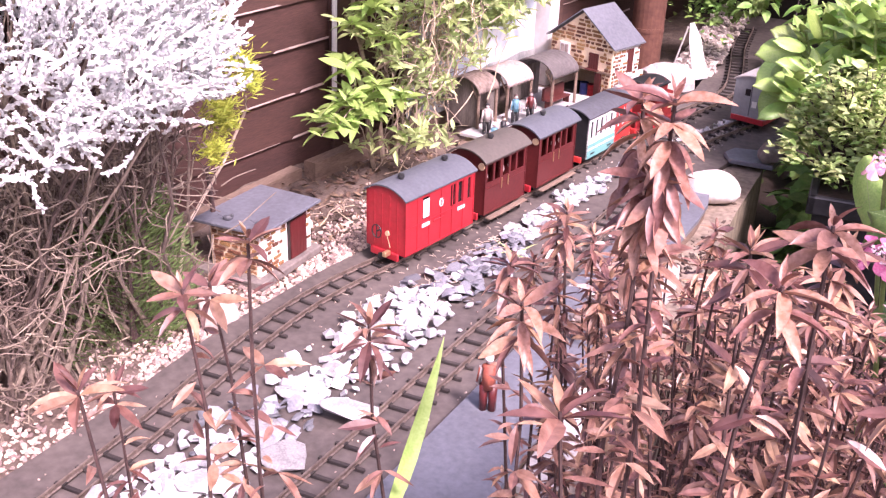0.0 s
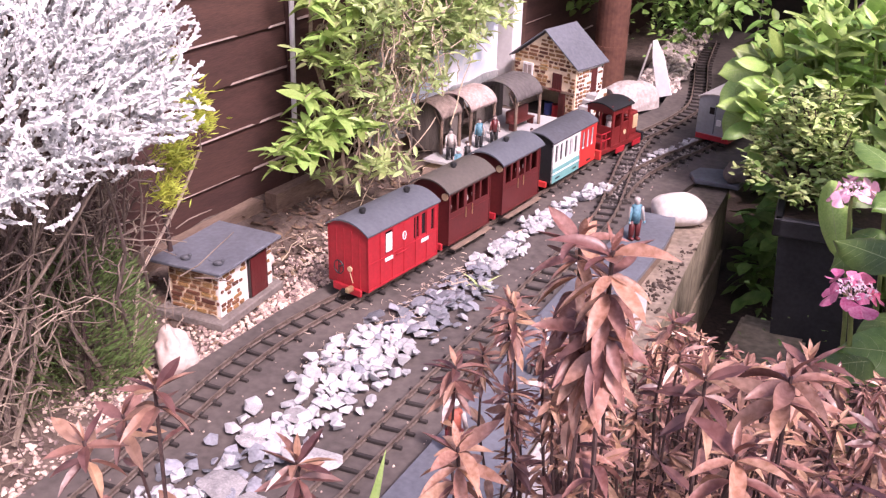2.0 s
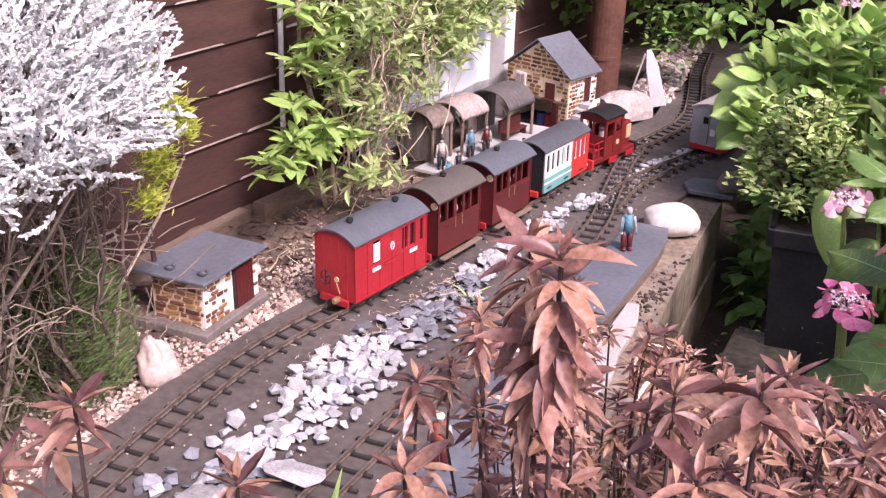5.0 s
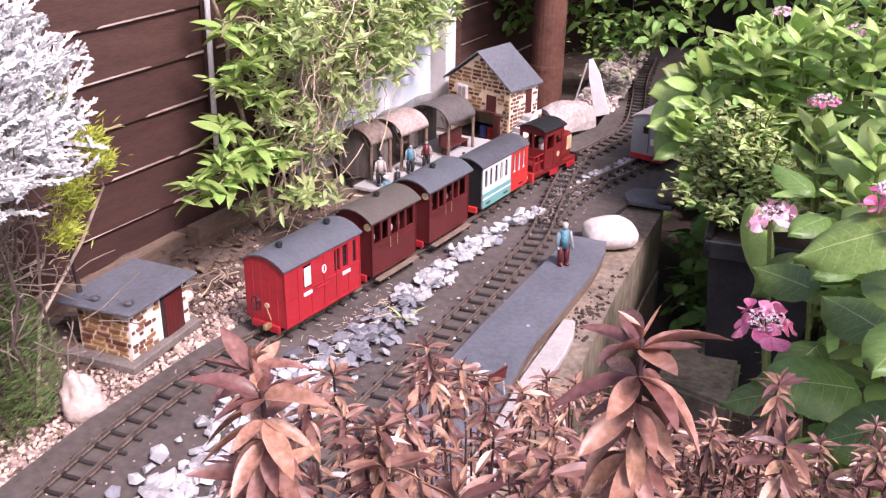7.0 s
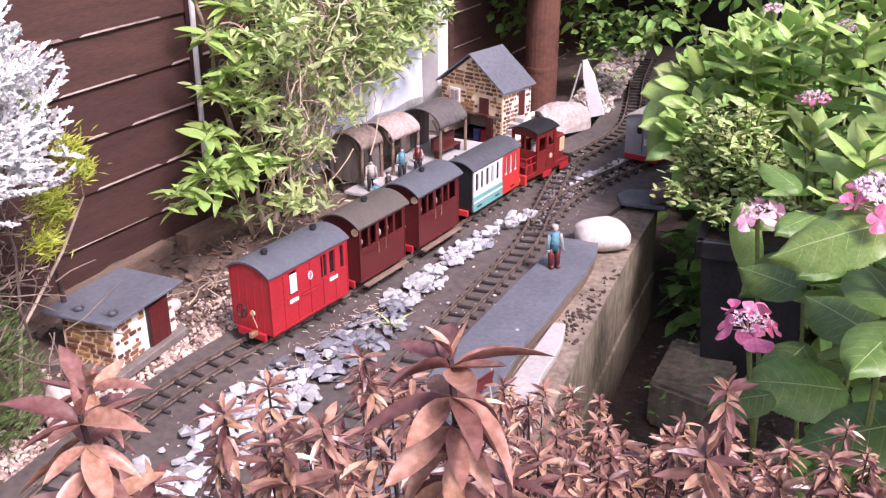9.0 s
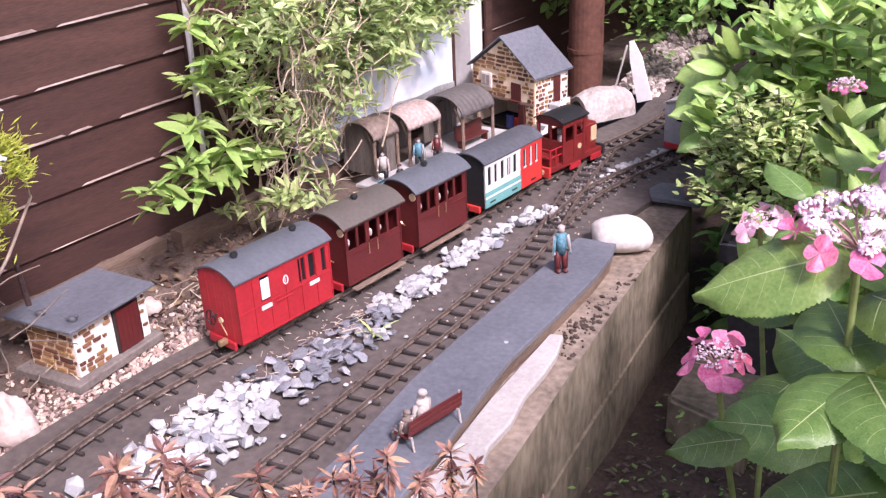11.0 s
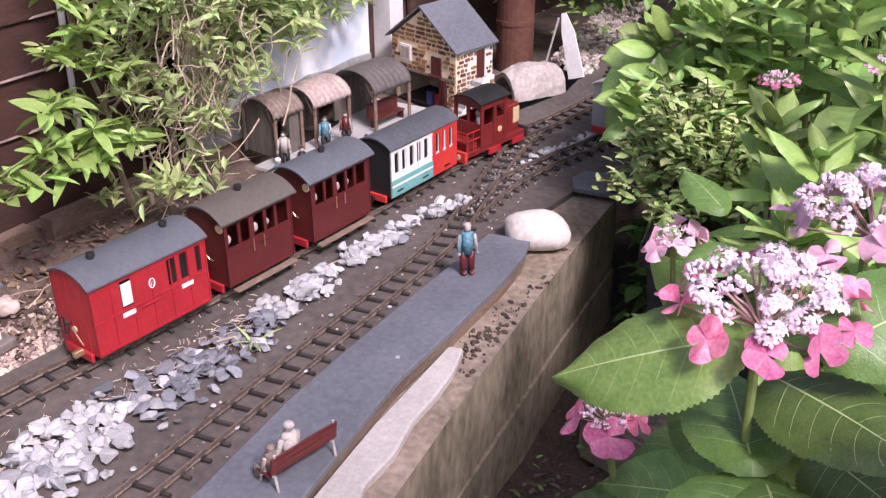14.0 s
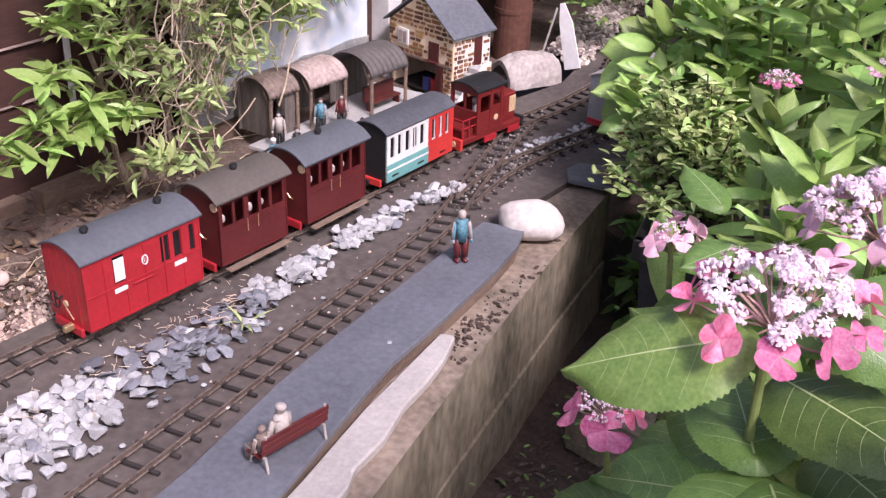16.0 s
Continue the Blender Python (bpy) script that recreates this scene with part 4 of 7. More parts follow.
ball(bm, 0.0085, (0.012, -0.03, 0.092), 10)
cyl(bm, 0.011, (0.012, -0.03, 0.03), (0.012, -0.03, 0.084), 10, 0.007)
tagged(part("driver_doll", bm, SKIN, None, "", m), "small painted driver doll in the open cab", "doll")

# ---- grey railcar under the bushes ----
car = thing("railcar", "grey model railcar with a pale roof and red underframe", "railcar", pose(0.128, 1.440, 0.0148, 0, 0, -11))
bm = bmesh.new()
end_wall(bm, 0.096, 0.022, 0.118, 0.012, -0.105, 0.105)
part("body", bm, GREYPAINT, car)
bm = bmesh.new()
arc_roof(bm, 0.104, 0.21, 0.119, 0.013, 0.003, 12, 0.003)
part("roof", bm, CONCRETELIGHT, car, "pale grey roof")
bm = bmesh.new()
box(bm, -0.046, 0.046, -0.109, 0.109, 0.008, 0.022, 0.001)
part("underframe", bm, RED, car, "red underframe")
bm = bmesh.new()
box(bm, -0.016, -0.002, -0.1062, -0.1045, 0.078, 0.096, 0.0005)
part("window", bm, GLASSDARK, car)
bm = bmesh.new()
box(bm, 0.0, 0.002, -0.1064, -0.1045, 0.026, 0.11)
part("door_joint", bm, SLATEDARK, car)
bm = bmesh.new()
box(bm, 0.006, 0.019, -0.1064, -0.1045, 0.050, 0.066)
part("number_panel", bm, WHITEPAINT, car, "small white panel")
for s in (-1, 1):
    for y in (-0.06, 0.0, 0.06):
        bm = bmesh.new()
        box(bm, s * 0.0472, s * 0.0488, y - 0.018, y + 0.018, 0.070, 0.098) if s > 0 else box(bm, -0.0488, -0.0472, y - 0.018, y + 0.018, 0.070, 0.098)
        part("window", bm, GLASSDARK, car)
wheels(car, 0.2)

# ---- stone-built model house ----
BR = []
for i in range(4):
    bm = bmesh.new()
    bmesh.ops.create_cube(bm, size=1.0)
    q = random.Random(i)
    for v in bm.verts:
        v.co += Vector((q.uniform(-0.06, 0.06), 0, q.uniform(-0.09, 0.09)))
        if v.co.y < 0:
            v.co.x *= 0.9
            v.co.z *= 0.86
    BR.append(mesh_of("brick", bm, STONEBRICK))


def stone_wall(parent, m, w, h, rows, holes=(), clip=None, seed=1, cols=9, fill=0.93):
    """Rough stone blocks, each proud of the mortar, on the plane x, z of the pose m."""
    q = random.Random(seed)
    rh = h / rows
    for r in range(rows):
        x = q.uniform(-0.6, 0) * w / cols
        z0, z1 = r * rh, (r + 1) * rh
        while x < w:
            bw = w / cols * q.uniform(0.55, 1.6)
            a, b = max(0.0, x) + 0.0024, min(w, x + bw) - 0.0024
            x += bw
            if b - a < 0.004 or q.random() > fill:
                continue
            if any(a < hx1 and b > hx0 and z0 + 0.001 < hz1 and z1 - 0.001 > hz0 for hx0, hx1, hz0, hz1 in holes):
                continue
            if clip and (not clip(a, z1) or not clip(b, z1)):
                continue
            o = part("brick", BR[q.randrange(4)], None, parent)
            o.matrix_basis = m @ pose((a + b) / 2, -0.0006, (z0 + z1) / 2 + q.uniform(-0.10, 0.10) * rh) @ Matrix.Diagonal((b - a, 0.004, rh * q.uniform(0.56, 0.76), 1))


HX, HY, HR, HW, HD, HE, HA = -0.268, 1.318, -14.2, 0.240, 0.145, 0.160, 0.251
hm = pose(HX, HY, 0.0, 0, 0, HR)
house = thing("model_house", "model goods shed of rough brown stone with a slate roof", "model house", hm)
x0, x1, y0, y1 = -HW + 0.012, -0.012, 0.008, HD - 0.008
slope = (HA - HE) / (HW / 2)


def gable_top(x):
    return HE - 0.006 + slope * (HW / 2 - abs(x + HW / 2)) - 0.004


# front gable, with the goods opening below
bm = bmesh.new()
prism(bm, [(x0, 0.088), (x1 - 0.03, 0.088), (x1 - 0.03, 0.0), (x1, 0.0), (x1, gable_top(x1)), (-HW / 2, gable_top(-HW / 2)), (x0, gable_top(x0))], y0, y0 + 0.010)
gab = part("wall", bm, MORTAR, house)
stone_wall(gab, pose(x0, y0, 0.088), x1 - x0, 0.145, 13, [(0.034, 0.068, 0.018, 0.060), (0.134, 0.174, 0.0, 0.048)], lambda a, z: z + 0.083 < gable_top(x0 + a) + 0.002, 3, 10, 0.98)
stone_wall(gab, pose(x1 - 0.03, y0, 0.0), 0.03, 0.086, 8, (), None, 5, 2)
bm = bmesh.new()
box(bm, x1 - 0.010, x1, y0 + 0.011, y1, 0.0, HE - 0.008)
sw = part("wall", bm, MORTARPALE, house)
stone_wall(sw, pose(x1, y0 + 0.002, 0, 0, 0, 90), y1 - y0 - 0.004, HE - 0.012, 13, [(0.070, 0.100, 0.075, 0.15)], None, 7, 8, 0.95)
for a, b, c, d in ((x0, x0 + 0.010, y0 + 0.011, y1), (x0 + 0.011, x1 - 0.011, y1 - 0.01, y1)):
    bm = bmesh.new()
    box(bm, a, b, c, d, 0.0, HE - 0.008)
    part("wall", bm, MORTAR, house)
for s in (-1, 1):
    bm = bmesh.new()
    ex, ax = (-HW, -HW / 2) if s < 0 else (0.0, -HW / 2)
    prism(bm, [(ex, HE - 0.004), (ax, HA - 0.004), (ax, HA), (ex, HE)], -0.004, HD)
    part("roof", bm, SLATE, house, "plain grey slate roof slope")
bm = bmesh.new()
box(bm, x0 + 0.034, x0 + 0.068, y0 - 0.004, y0 + 0.002, 0.108, 0.146)
wf = part("window", bm, WHITEPAINT, house, "small white-framed window")
for a, b in ((0.038, 0.0495), (0.0525, 0.064)):
    bm = bmesh.new()
    box(bm, x0 + a, x0 + b, y0 - 0.0055, y0 - 0.0042, 0.113, 0.141)
    part("pane", bm, TINPALE, wf)
for nm, a, b, c, d, lab in (("door", 0.138, 0.170, 0.090, 0.134, "dark red upper loading door"),):
    bm = bmesh.new()
    for i in range(4):
        box(bm, x0 + a + (b - a) * i / 4 + 0.0004, x0 + a + (b - a) * (i + 1) / 4 - 0.0004, y0 - 0.004, y0 + 0.001, c, d)
    box(bm, x0 + a - 0.004, x0 + b + 0.003, y0 - 0.012, y0, c - 0.004, c)
    part(nm, bm, DOORRED, house, lab)
bm = bmesh.new()
box(bm, x1, x1 + 0.003, y0 + 0.072, y0 + 0.098, 0.078, 0.146, 0.0005)
part("door", bm, DOORRED, house, "dark red side door above the steps")
bm = bmesh.new()
for i in range(3):
    box(bm, x1 - 0.052 + i * 0.007, x1 - 0.0455 + i * 0.007, y0 - 0.004 - i * 0.001, y0, 0.0, 0.082)
part("door", bm, DOORRED, house, "open dark red ground-floor door")
bm = bmesh.new()
box(bm, x0, x1, y0 - 0.006, y0, 0.083, 0.089)
part("lintel", bm, TIMBER, house)
bm = bmesh.new()
box(bm, x0 + 0.01, x1 - 0.01, y0 + 0.01, y1 - 0.01, 0.0, 0.004)
box(bm, x0 + 0.01, x1 - 0.01, y0 + 0.012, y1 - 0.01, 0.086, 0.09)
part("floor", bm, DARKWOOD, house)
# stone steps up the side
steps = thing("stone_steps", "flight of pale stone steps up the house side", "steps", hm @ pose(x1 + 0.001, 0.0, 0))
for i in range(6):
    bm = bmesh.new()
    box(bm, 0.003, 0.042, -0.028 + i * 0.017, 0.086, i * 0.0135, (i + 1) * 0.0135, 0.001)
    part("step", bm, PLATSLAB, steps)
bm = bmesh.new()
prism(bm, [(-0.030, 0.0), (0.088, 0.0), (0.088, 0.098), (0.066, 0.098), (-0.030, 0.018)], 0, 0.006)
part("side_wall", bm, MORTARPALE, steps, "stone side wall of the steps", pose(0.049, 0, 0, 0, 0, 90))
stone_wall(steps, pose(0.0495, -0.028, 0.0, 0, 0, 90), 0.114, 0.09, 7, (), lambda a, z: z < 0.014 + a * 0.82, 9, 6)
# barrels in the goods opening
for a, c, lab in ((-0.088, RED, "small red barrel in the goods shed"), (-0.115, mat("blue_paint", (0.05, 0.07, 0.22), (0.03, 0.04, 0.14), 0.5, 20, 5, 0.1), "small blue barrel in the goods shed")):
    bm = bmesh.new()
    cyl(bm, 0.012, (0, 0, 0), (0, 0, 0.034), 16)
    for z in (0.0, 0.011, 0.022, 0.032):
        cyl(bm, 0.0128, (0, 0, z), (0, 0, z + 0.002), 16)
    tagged(part("barrel", bm, c, None, "", hm @ pose(a, 0.03, 0.004)), lab, "barrel", "barrels")

# ---- station platform ----
PZ = 0.030
EDGE = [(-0.276, 0.306), (-0.236, 0.576), (-0.21, 0.80), (-0.192, 1.0), (-0.178, 1.12), (-0.215, 1.28)]


def edge_x(y):
    for (a, b), (c, d) in zip(EDGE, EDGE[1:]):
        if b <= y <= d:
            return a + (c - a) * (y - b) / (d - b)
    return EDGE[-1][0]


plat = thing("station_platform", "long pale grey slab platform with a tiny stone edge", "platform", kind="structure")
for ya, yb, wd, dz in ((0.308, 0.572, 0.068, 0.0), (0.576, 0.80, 0.11, 0.002), (0.802, 1.04, 0.25, 0.001), (1.042, 1.28, 0.26, 0.0)):
    bm = bmesh.new()
    slab(bm, [(edge_x(ya), ya), (edge_x(yb), yb), (edge_x(yb) - wd, yb), (edge_x(ya) - wd, ya)], PZ - 0.008 + dz, PZ + dz)
    bmesh.ops.bevel(bm, geom=bm.edges[:], offset=0.001, segments=1, affect="EDGES")
    part("slab", bm, PLATSLAB, plat)
bm = bmesh.new()
v = [bm.verts.new(p) for p in ((-0.305, 0.192, 0.003), (-0.276, 0.304, PZ), (-0.345, 0.316, PZ), (-0.327, 0.233, 0.010), (-0.305, 0.192, -0.006), (-0.276, 0.304, PZ - 0.008), (-0.345, 0.316, PZ - 0.008), (-0.327, 0.233, 0.002))]
for f in ((0, 1, 2, 3), (7, 6, 5, 4), (0, 4, 5, 1), (1, 5, 6, 2), (2, 6, 7, 3), (3, 7, 4, 0)):
    bm.faces.new([v[i] for i in f])
bmesh.ops.recalc_face_normals(bm, faces=bm.faces[:])
part("ramp", bm, PLATSLAB, plat, "sloping slate ramp at the platform end")
bm = bmesh.new()
slab(bm, [(-0.287, 0.215), (-0.280, 0.31), (-0.241, 0.577), (-0.216, 0.8), (-0.196, 1.0), (-0.182, 1.12), (-0.219, 1.28), (-0.40, 1.30), (-0.46, 1.0), (-0.46, 0.8), (-0.33, 0.78), (-0.33, 0.3)], -0.02, 0.006)
part("footing", bm, MORTAR, plat)
# facing of tiny stones
ms = []
q = random.Random(8)
for r in range(4):
    y = 0.22 + q.random() * 0.01
    while y < 1.27:
        w = q.uniform(0.010, 0.022)
        yc = y + w / 2
        if yc < 0.31:
            x = -0.299 + (yc - 0.215) * 0.23
            if r * 0.0065 + 0.004 > (yc - 0.2) * 0.25:
                y += w
                continue
        else:
            x = edge_x(yc)
        if not (0.585 < yc < 0.79):
            ms.append(pose(x - 0.003, yc, 0.0005 + r * 0.0058 + 0.003, 0, 0, 0) @ Matrix.Diagonal((0.008, w * 0.9, 0.0046, 1)))
        y += w
cv = ([(-.5, -.5, -.5), (.5, -.5, -.5), (.5, .5, -.5), (-.5, .5, -.5), (-.5, -.5, .5), (.5, -.5, .5), (.5, .5, .5), (-.5, .5, .5)], [(0, 1, 2, 3), (7, 6, 5, 4), (0, 4, 5, 1), (1, 5, 6, 2), (2, 6, 7, 3), (3, 7, 4, 0)])
mass("facing_stone", [cv], ms, mat("orange_stone_facing", (0.46, 0.27, 0.14), (0.30, 0.16, 0.08), 0.9, 40, 4, 0.4, island=0.5), plat, "tiny orange-brown facing stones", "stuff")
for ya, yb in ((0.312, 0.58), (0.79, 1.1)):
    bm = bmesh.new()
    slab(bm, [(edge_x(ya) - 0.006, ya), (edge_x(yb) - 0.006, yb), (edge_x(yb) - 0.02, yb), (edge_x(ya) - 0.02, ya)], 0.0, PZ - 0.008)
    part("edge_wall", bm, MORTAR, plat)

# ---- three arched shelters ----
def shelter(label, x, y, rz, r, ln, ze, roofmat, wallmat, solid_end):
    s = thing("shelter", label, "shelter", pose(x, y, PZ + 0.002, 0, 0, rz), "platform shelters")
    bm = bmesh.new()
    n, k = 16, 26
    rows = []
    for th in (0.0, -0.003):
        rows.append([[bm.verts.new(((r + th + 0.0021 * math.sin(j * 1.9)) * math.cos(a), -ln / 2 + ln * j / k, ze + (r + th + 0.0021 * math.sin(j * 1.9)) * 0.72 * math.sin(a))) for j in range(k + 1)] for a in (math.pi * (0.02 + 0.96 * i / n) for i in range(n + 1))])
    for g, flip in ((rows[0], 1), (rows[1], -1)):
        for i in range(n):
            for j in range(k):
                f = (g[i][j], g[i][j + 1], g[i + 1][j + 1], g[i + 1][j])
                bm.faces.new(f[::flip])
    for j in (0, k):
        for i in range(n):
            bm.faces.new((rows[0][i][j], rows[0][i + 1][j], rows[1][i + 1][j], rows[1][i][j]))
    for i in (0, n):
        for j in range(k):
            bm.faces.new((rows[0][i][j], rows[0][i][j + 1], rows[1][i][j + 1], rows[1][i][j]))
    bmesh.ops.recalc_face_normals(bm, faces=bm.faces[:])
    part("roof", bm, roofmat, s, smooth=True)
    for yy in (-ln / 2 + 0.006, ln / 2 - 0.006):
        bm = bmesh.new()
        cyl(bm, 0.0042, (r - 0.006, yy, -0.001), (r - 0.006, yy, ze + 0.006), 8)
        cyl(bm, 0.0025, (r - 0.006, yy, ze - 0.018), (r - 0.03, yy, ze + 0.022), 6)
        part("post", bm, TIMBER, s)
    for i in range(6):
        bm = bmesh.new()
        yy = -ln / 2 + ln * i / 6
        box(bm, -r + 0.002, -r + 0.006, yy + 0.0006, yy + ln / 6 - 0.0006, 0, ze + 0.006)
        part("back_board", bm, wallmat, s)
    if solid_end:
        bm = bmesh.new()
        pr = [(-r + 0.008, 0.0), (r - 0.012, 0.0)] + [((r - 0.004) * math.cos(a), ze + (r - 0.004) * 0.72 * math.sin(a)) for a in (math.pi * i / 12 for i in range(13))]
        prism(bm, pr, -ln / 2 + 0.008, -ln / 2 + 0.012)
        part("end_wall", bm, wallmat, s)
        bm = bmesh.new()
        box(bm, r - 0.011, r - 0.008, 0.004, ln / 2 - 0.012, 0.0, ze)
        part("front_board", bm, wallmat, s)
    return s


WOODGREY = mat("grey_old_boards", (0.17, 0.145, 0.125), (0.085, 0.07, 0.06), 0.9, 12, 8, 0.5, streak=(8, 8, 1))
shelter("arched shelter with a rusty brown tin roof", -0.477, 0.895, -8, 0.052, 0.088, 0.086, TIN, WOODGREY, True)
shelter("open arched shelter with a pale pinkish tin roof", -0.447, 1.005, -8, 0.056, 0.118, 0.086, TINPALE, WOODGREY, False)
shelter("arched shelter with a dark grey tin roof", -0.395, 1.150, -8, 0.066, 0.128, 0.084, TINDARK, WOODGREY, False)
bm = bmesh.new()
box(bm, 0.02, 0.028, -0.045, 0.055, 0.018, 0.052, 0.001)
box(bm, 0.03, 0.05, -0.045, 0.055, 0.018, 0.022, 0.001)
for y in (-0.04, 0.05):
    box(bm, 0.03, 0.048, y - 0.002, y + 0.002, 0.0, 0.018)
tagged(part("platform_bench", bm, DOORRED, None, "", pose(-0.395, 1.150, PZ + 0.001, 0, 0, -8)), "dark red slatted bench inside the shelter", "bench")


# ---- painted dolls: plain shapes ----
def doll(label, x, y, z, h, coat, legs, rz=0.0, sit=False, hat=None):
    bm = bmesh.new()
    s = h / 0.09

    def put(fn, idx):
        n = len(bm.faces)
        fn()
        bm.faces.ensure_lookup_table()
        for f in bm.faces[n:]:
            f.material_index = idx
    if sit:
        for a in (-0.008, 0.008):
            put(lambda: cyl(bm, 0.006 * s, (a * s, 0.0, 0.022 * s), (a * s, -0.026 * s, 0.024 * s), 8), 1)
            put(lambda: cyl(bm, 0.0055 * s, (a * s, -0.026 * s, 0.024 * s), (a * s, -0.028 * s, 0.0), 8), 1)
        b = 0.018
    else:
        for a in (-0.0065, 0.0065):
            put(lambda: cyl(bm, 0.0055 * s, (a * s, 0, 0), (a * s, 0, 0.042 * s), 8, 0.0068 * s), 1)
            put(lambda: ball(bm, 0.0062 * s, (a * s, -0.004 * s, 0.004 * s), 8, (0.9, 1.5, 0.7)), 1)
        b = 0.038
    put(lambda: cyl(bm, 0.0100 * s, (0, 0, b * s), (0, 0, (b + 0.036) * s), 12, 0.0090 * s), 0)
    put(lambda: ball(bm, 0.0110 * s, (0, 0, (b + 0.034) * s), 10, (1.05, 0.72, 0.5)), 0)
    for a in (-1, 1):
        put(lambda: cyl(bm, 0.0034 * s, (a * 0.0115 * s, 0, (b + 0.033) * s), (a * 0.0155 * s, -0.006 * s, (b + 0.004) * s), 8), 0)
        put(lambda: ball(bm, 0.004 * s, (a * 0.0155 * s, -0.007 * s, (b + 0.002) * s), 6), 2)
    put(lambda: ball(bm, 0.0064 * s, (0, -0.001 * s, (b + 0.045) * s), 10, (0.9, 1, 1.15)), 2)
    put(lambda: ball(bm, 0.0070 * s, (0, 0.001 * s, (b + 0.0485) * s), 10, (1, 1.05, 0.7)), 3)
    ob = part("doll", bm, (coat, legs, SKIN, hat or STEMBROWN), None, "", pose(x, y, z, 0, 0, rz), True)
    return tagged(ob, label, "doll", "painted dolls")


BLUE = mat("blue_coat_paint", (0.12, 0.29, 0.35), (0.05, 0.13, 0.18), 0.6, 60, 4, 0.2)
CREAMPAINT = mat("stone_grey_paint", (0.46, 0.42, 0.38), (0.34, 0.30, 0.28), 0.7, 60, 4, 0.2)
doll("standing painted doll in a blue coat on the slate", 0.133, 0.632, 0.022, 0.092, BLUE, MAROON, 40, hat=CREAMPAINT)
doll("painted doll in a rust-red coat and white hat on slate", 0.151, -0.195, 0.022, 0.090, mat("rust_red_paint", (0.36, 0.10, 0.06), (0.24, 0.06, 0.04), 0.6, 60, 4, 0.2), MAROON, 200, hat=WHITEPAINT)
doll("standing painted doll in a dark red coat on the platform", -0.287, 0.497, PZ, 0.085, MAROON, STEMBROWN, 20)
doll("painted doll in white and blue by the shelter", -0.318, 0.71, PZ + 0.002, 0.078, BLUE, WHITEPAINT, 60, hat=WHITEPAINT)
doll("painted doll in pale grey at the first shelter", -0.40, 0.83, PZ + 0.002, 0.076, CREAMPAINT, BLACK, 30, hat=BLACK)
doll("small seated painted doll in dark clothes", -0.352, 0.825, PZ + 0.002, 0.07, BLACK, SLATEDARK, 60, True)
doll("painted doll in a blue jacket under the shelter", -0.38, 0.945, PZ + 0.002, 0.074, BLUE, BLACK, 40)
doll("painted doll in a red dress under the shelter", -0.362, 0.995, PZ + 0.002, 0.072, MAROON, BLACK, 40)
doll("painted doll in a black suit on the platform edge", -0.250, 0.806, PZ + 0.002, 0.084, BLACK, BLACK, 60)
for x, y, c in ((-0.262, 0.93, CREAMPAINT), (-0.285, 0.96, CREAMPAINT), (-0.25, 0.985, SLATEDARK), (-0.27, 1.02, CREAMPAINT)):
    doll("small seated grey painted doll among luggage", x, y, PZ + 0.002, 0.06, c, STEMBROWN, 50, True)
# couple on a maroon bench
bench = thing("garden_bench", "small maroon slatted bench with metal ends on the slate", "bench", pose(0.198, 0.090, 0.022, 0, 0, -13))
for i in range(3):
    bm = bmesh.new()
    box(bm, -0.026 + i * 0.009, -0.018 + i * 0.009, -0.052, 0.052, 0.019, 0.0215, 0.0006)
    part("seat_slat", bm, MAROON, bench)
    bm = bmesh.new()
    box(bm, 0.003 + i * 0.0012, 0.0055 + i * 0.0012, -0.052, 0.052, 0.026 + i * 0.009, 0.0335 + i * 0.009, 0.0006)
    part("back_slat", bm, MAROON, bench)
for y in (-0.046, 0.046):
    bm = bmesh.new()
    tube(bm, [(-0.026, y, 0), (-0.024, y, 0.019), (0.0, y, 0.019), (0.007, y, 0.055)], 0.0018, 0.0018, 6)
    cyl(bm, 0.0018, (0.004, y, 0.022), (0.008, y, 0), 6)
    part("bench_end", bm, CREAMPAINT, bench)
doll("seated grey painted doll on the bench", 0.186, 0.083, 0.024, 0.094, CREAMPAINT, CREAMPAINT, -103, True, CREAMPAINT)
doll("smaller seated painted doll on the bench", 0.178, 0.055, 0.024, 0.070, TIN, CREAMPAINT, -103, True, TIN)
# small dark and pale ornaments
for x, y, z, sc, m_, lab in ((-0.29, 0.40, PZ + 0.003, 0.012, SLATEDARK, "small dark ornament lying on the platform"), (-0.262, 0.53, PZ + 0.008, 0.013, CREAMPAINT, "small white four-legged ornament on the platform")):
    bm = bmesh.new()
    ball(bm, sc * 0.5, (0, 0, 0.002), 10, (0.7, 1.6, 0.6))
    ball(bm, sc * 0.3, (0, -sc * 0.85, 0.004), 8)
    for a in (-1, 1):
        for b in (-1, 1):
            cyl(bm, sc * 0.09, (a * sc * 0.22, b * sc * 0.45, 0), (a * sc * 0.25, b * sc * 0.5, -0.006 if m_ is CREAMPAINT else -0.001), 6)
    tagged(part("ornament", bm, m_, None, "", pose(x, y, z, 0, 0, 60)), lab, "ornament")
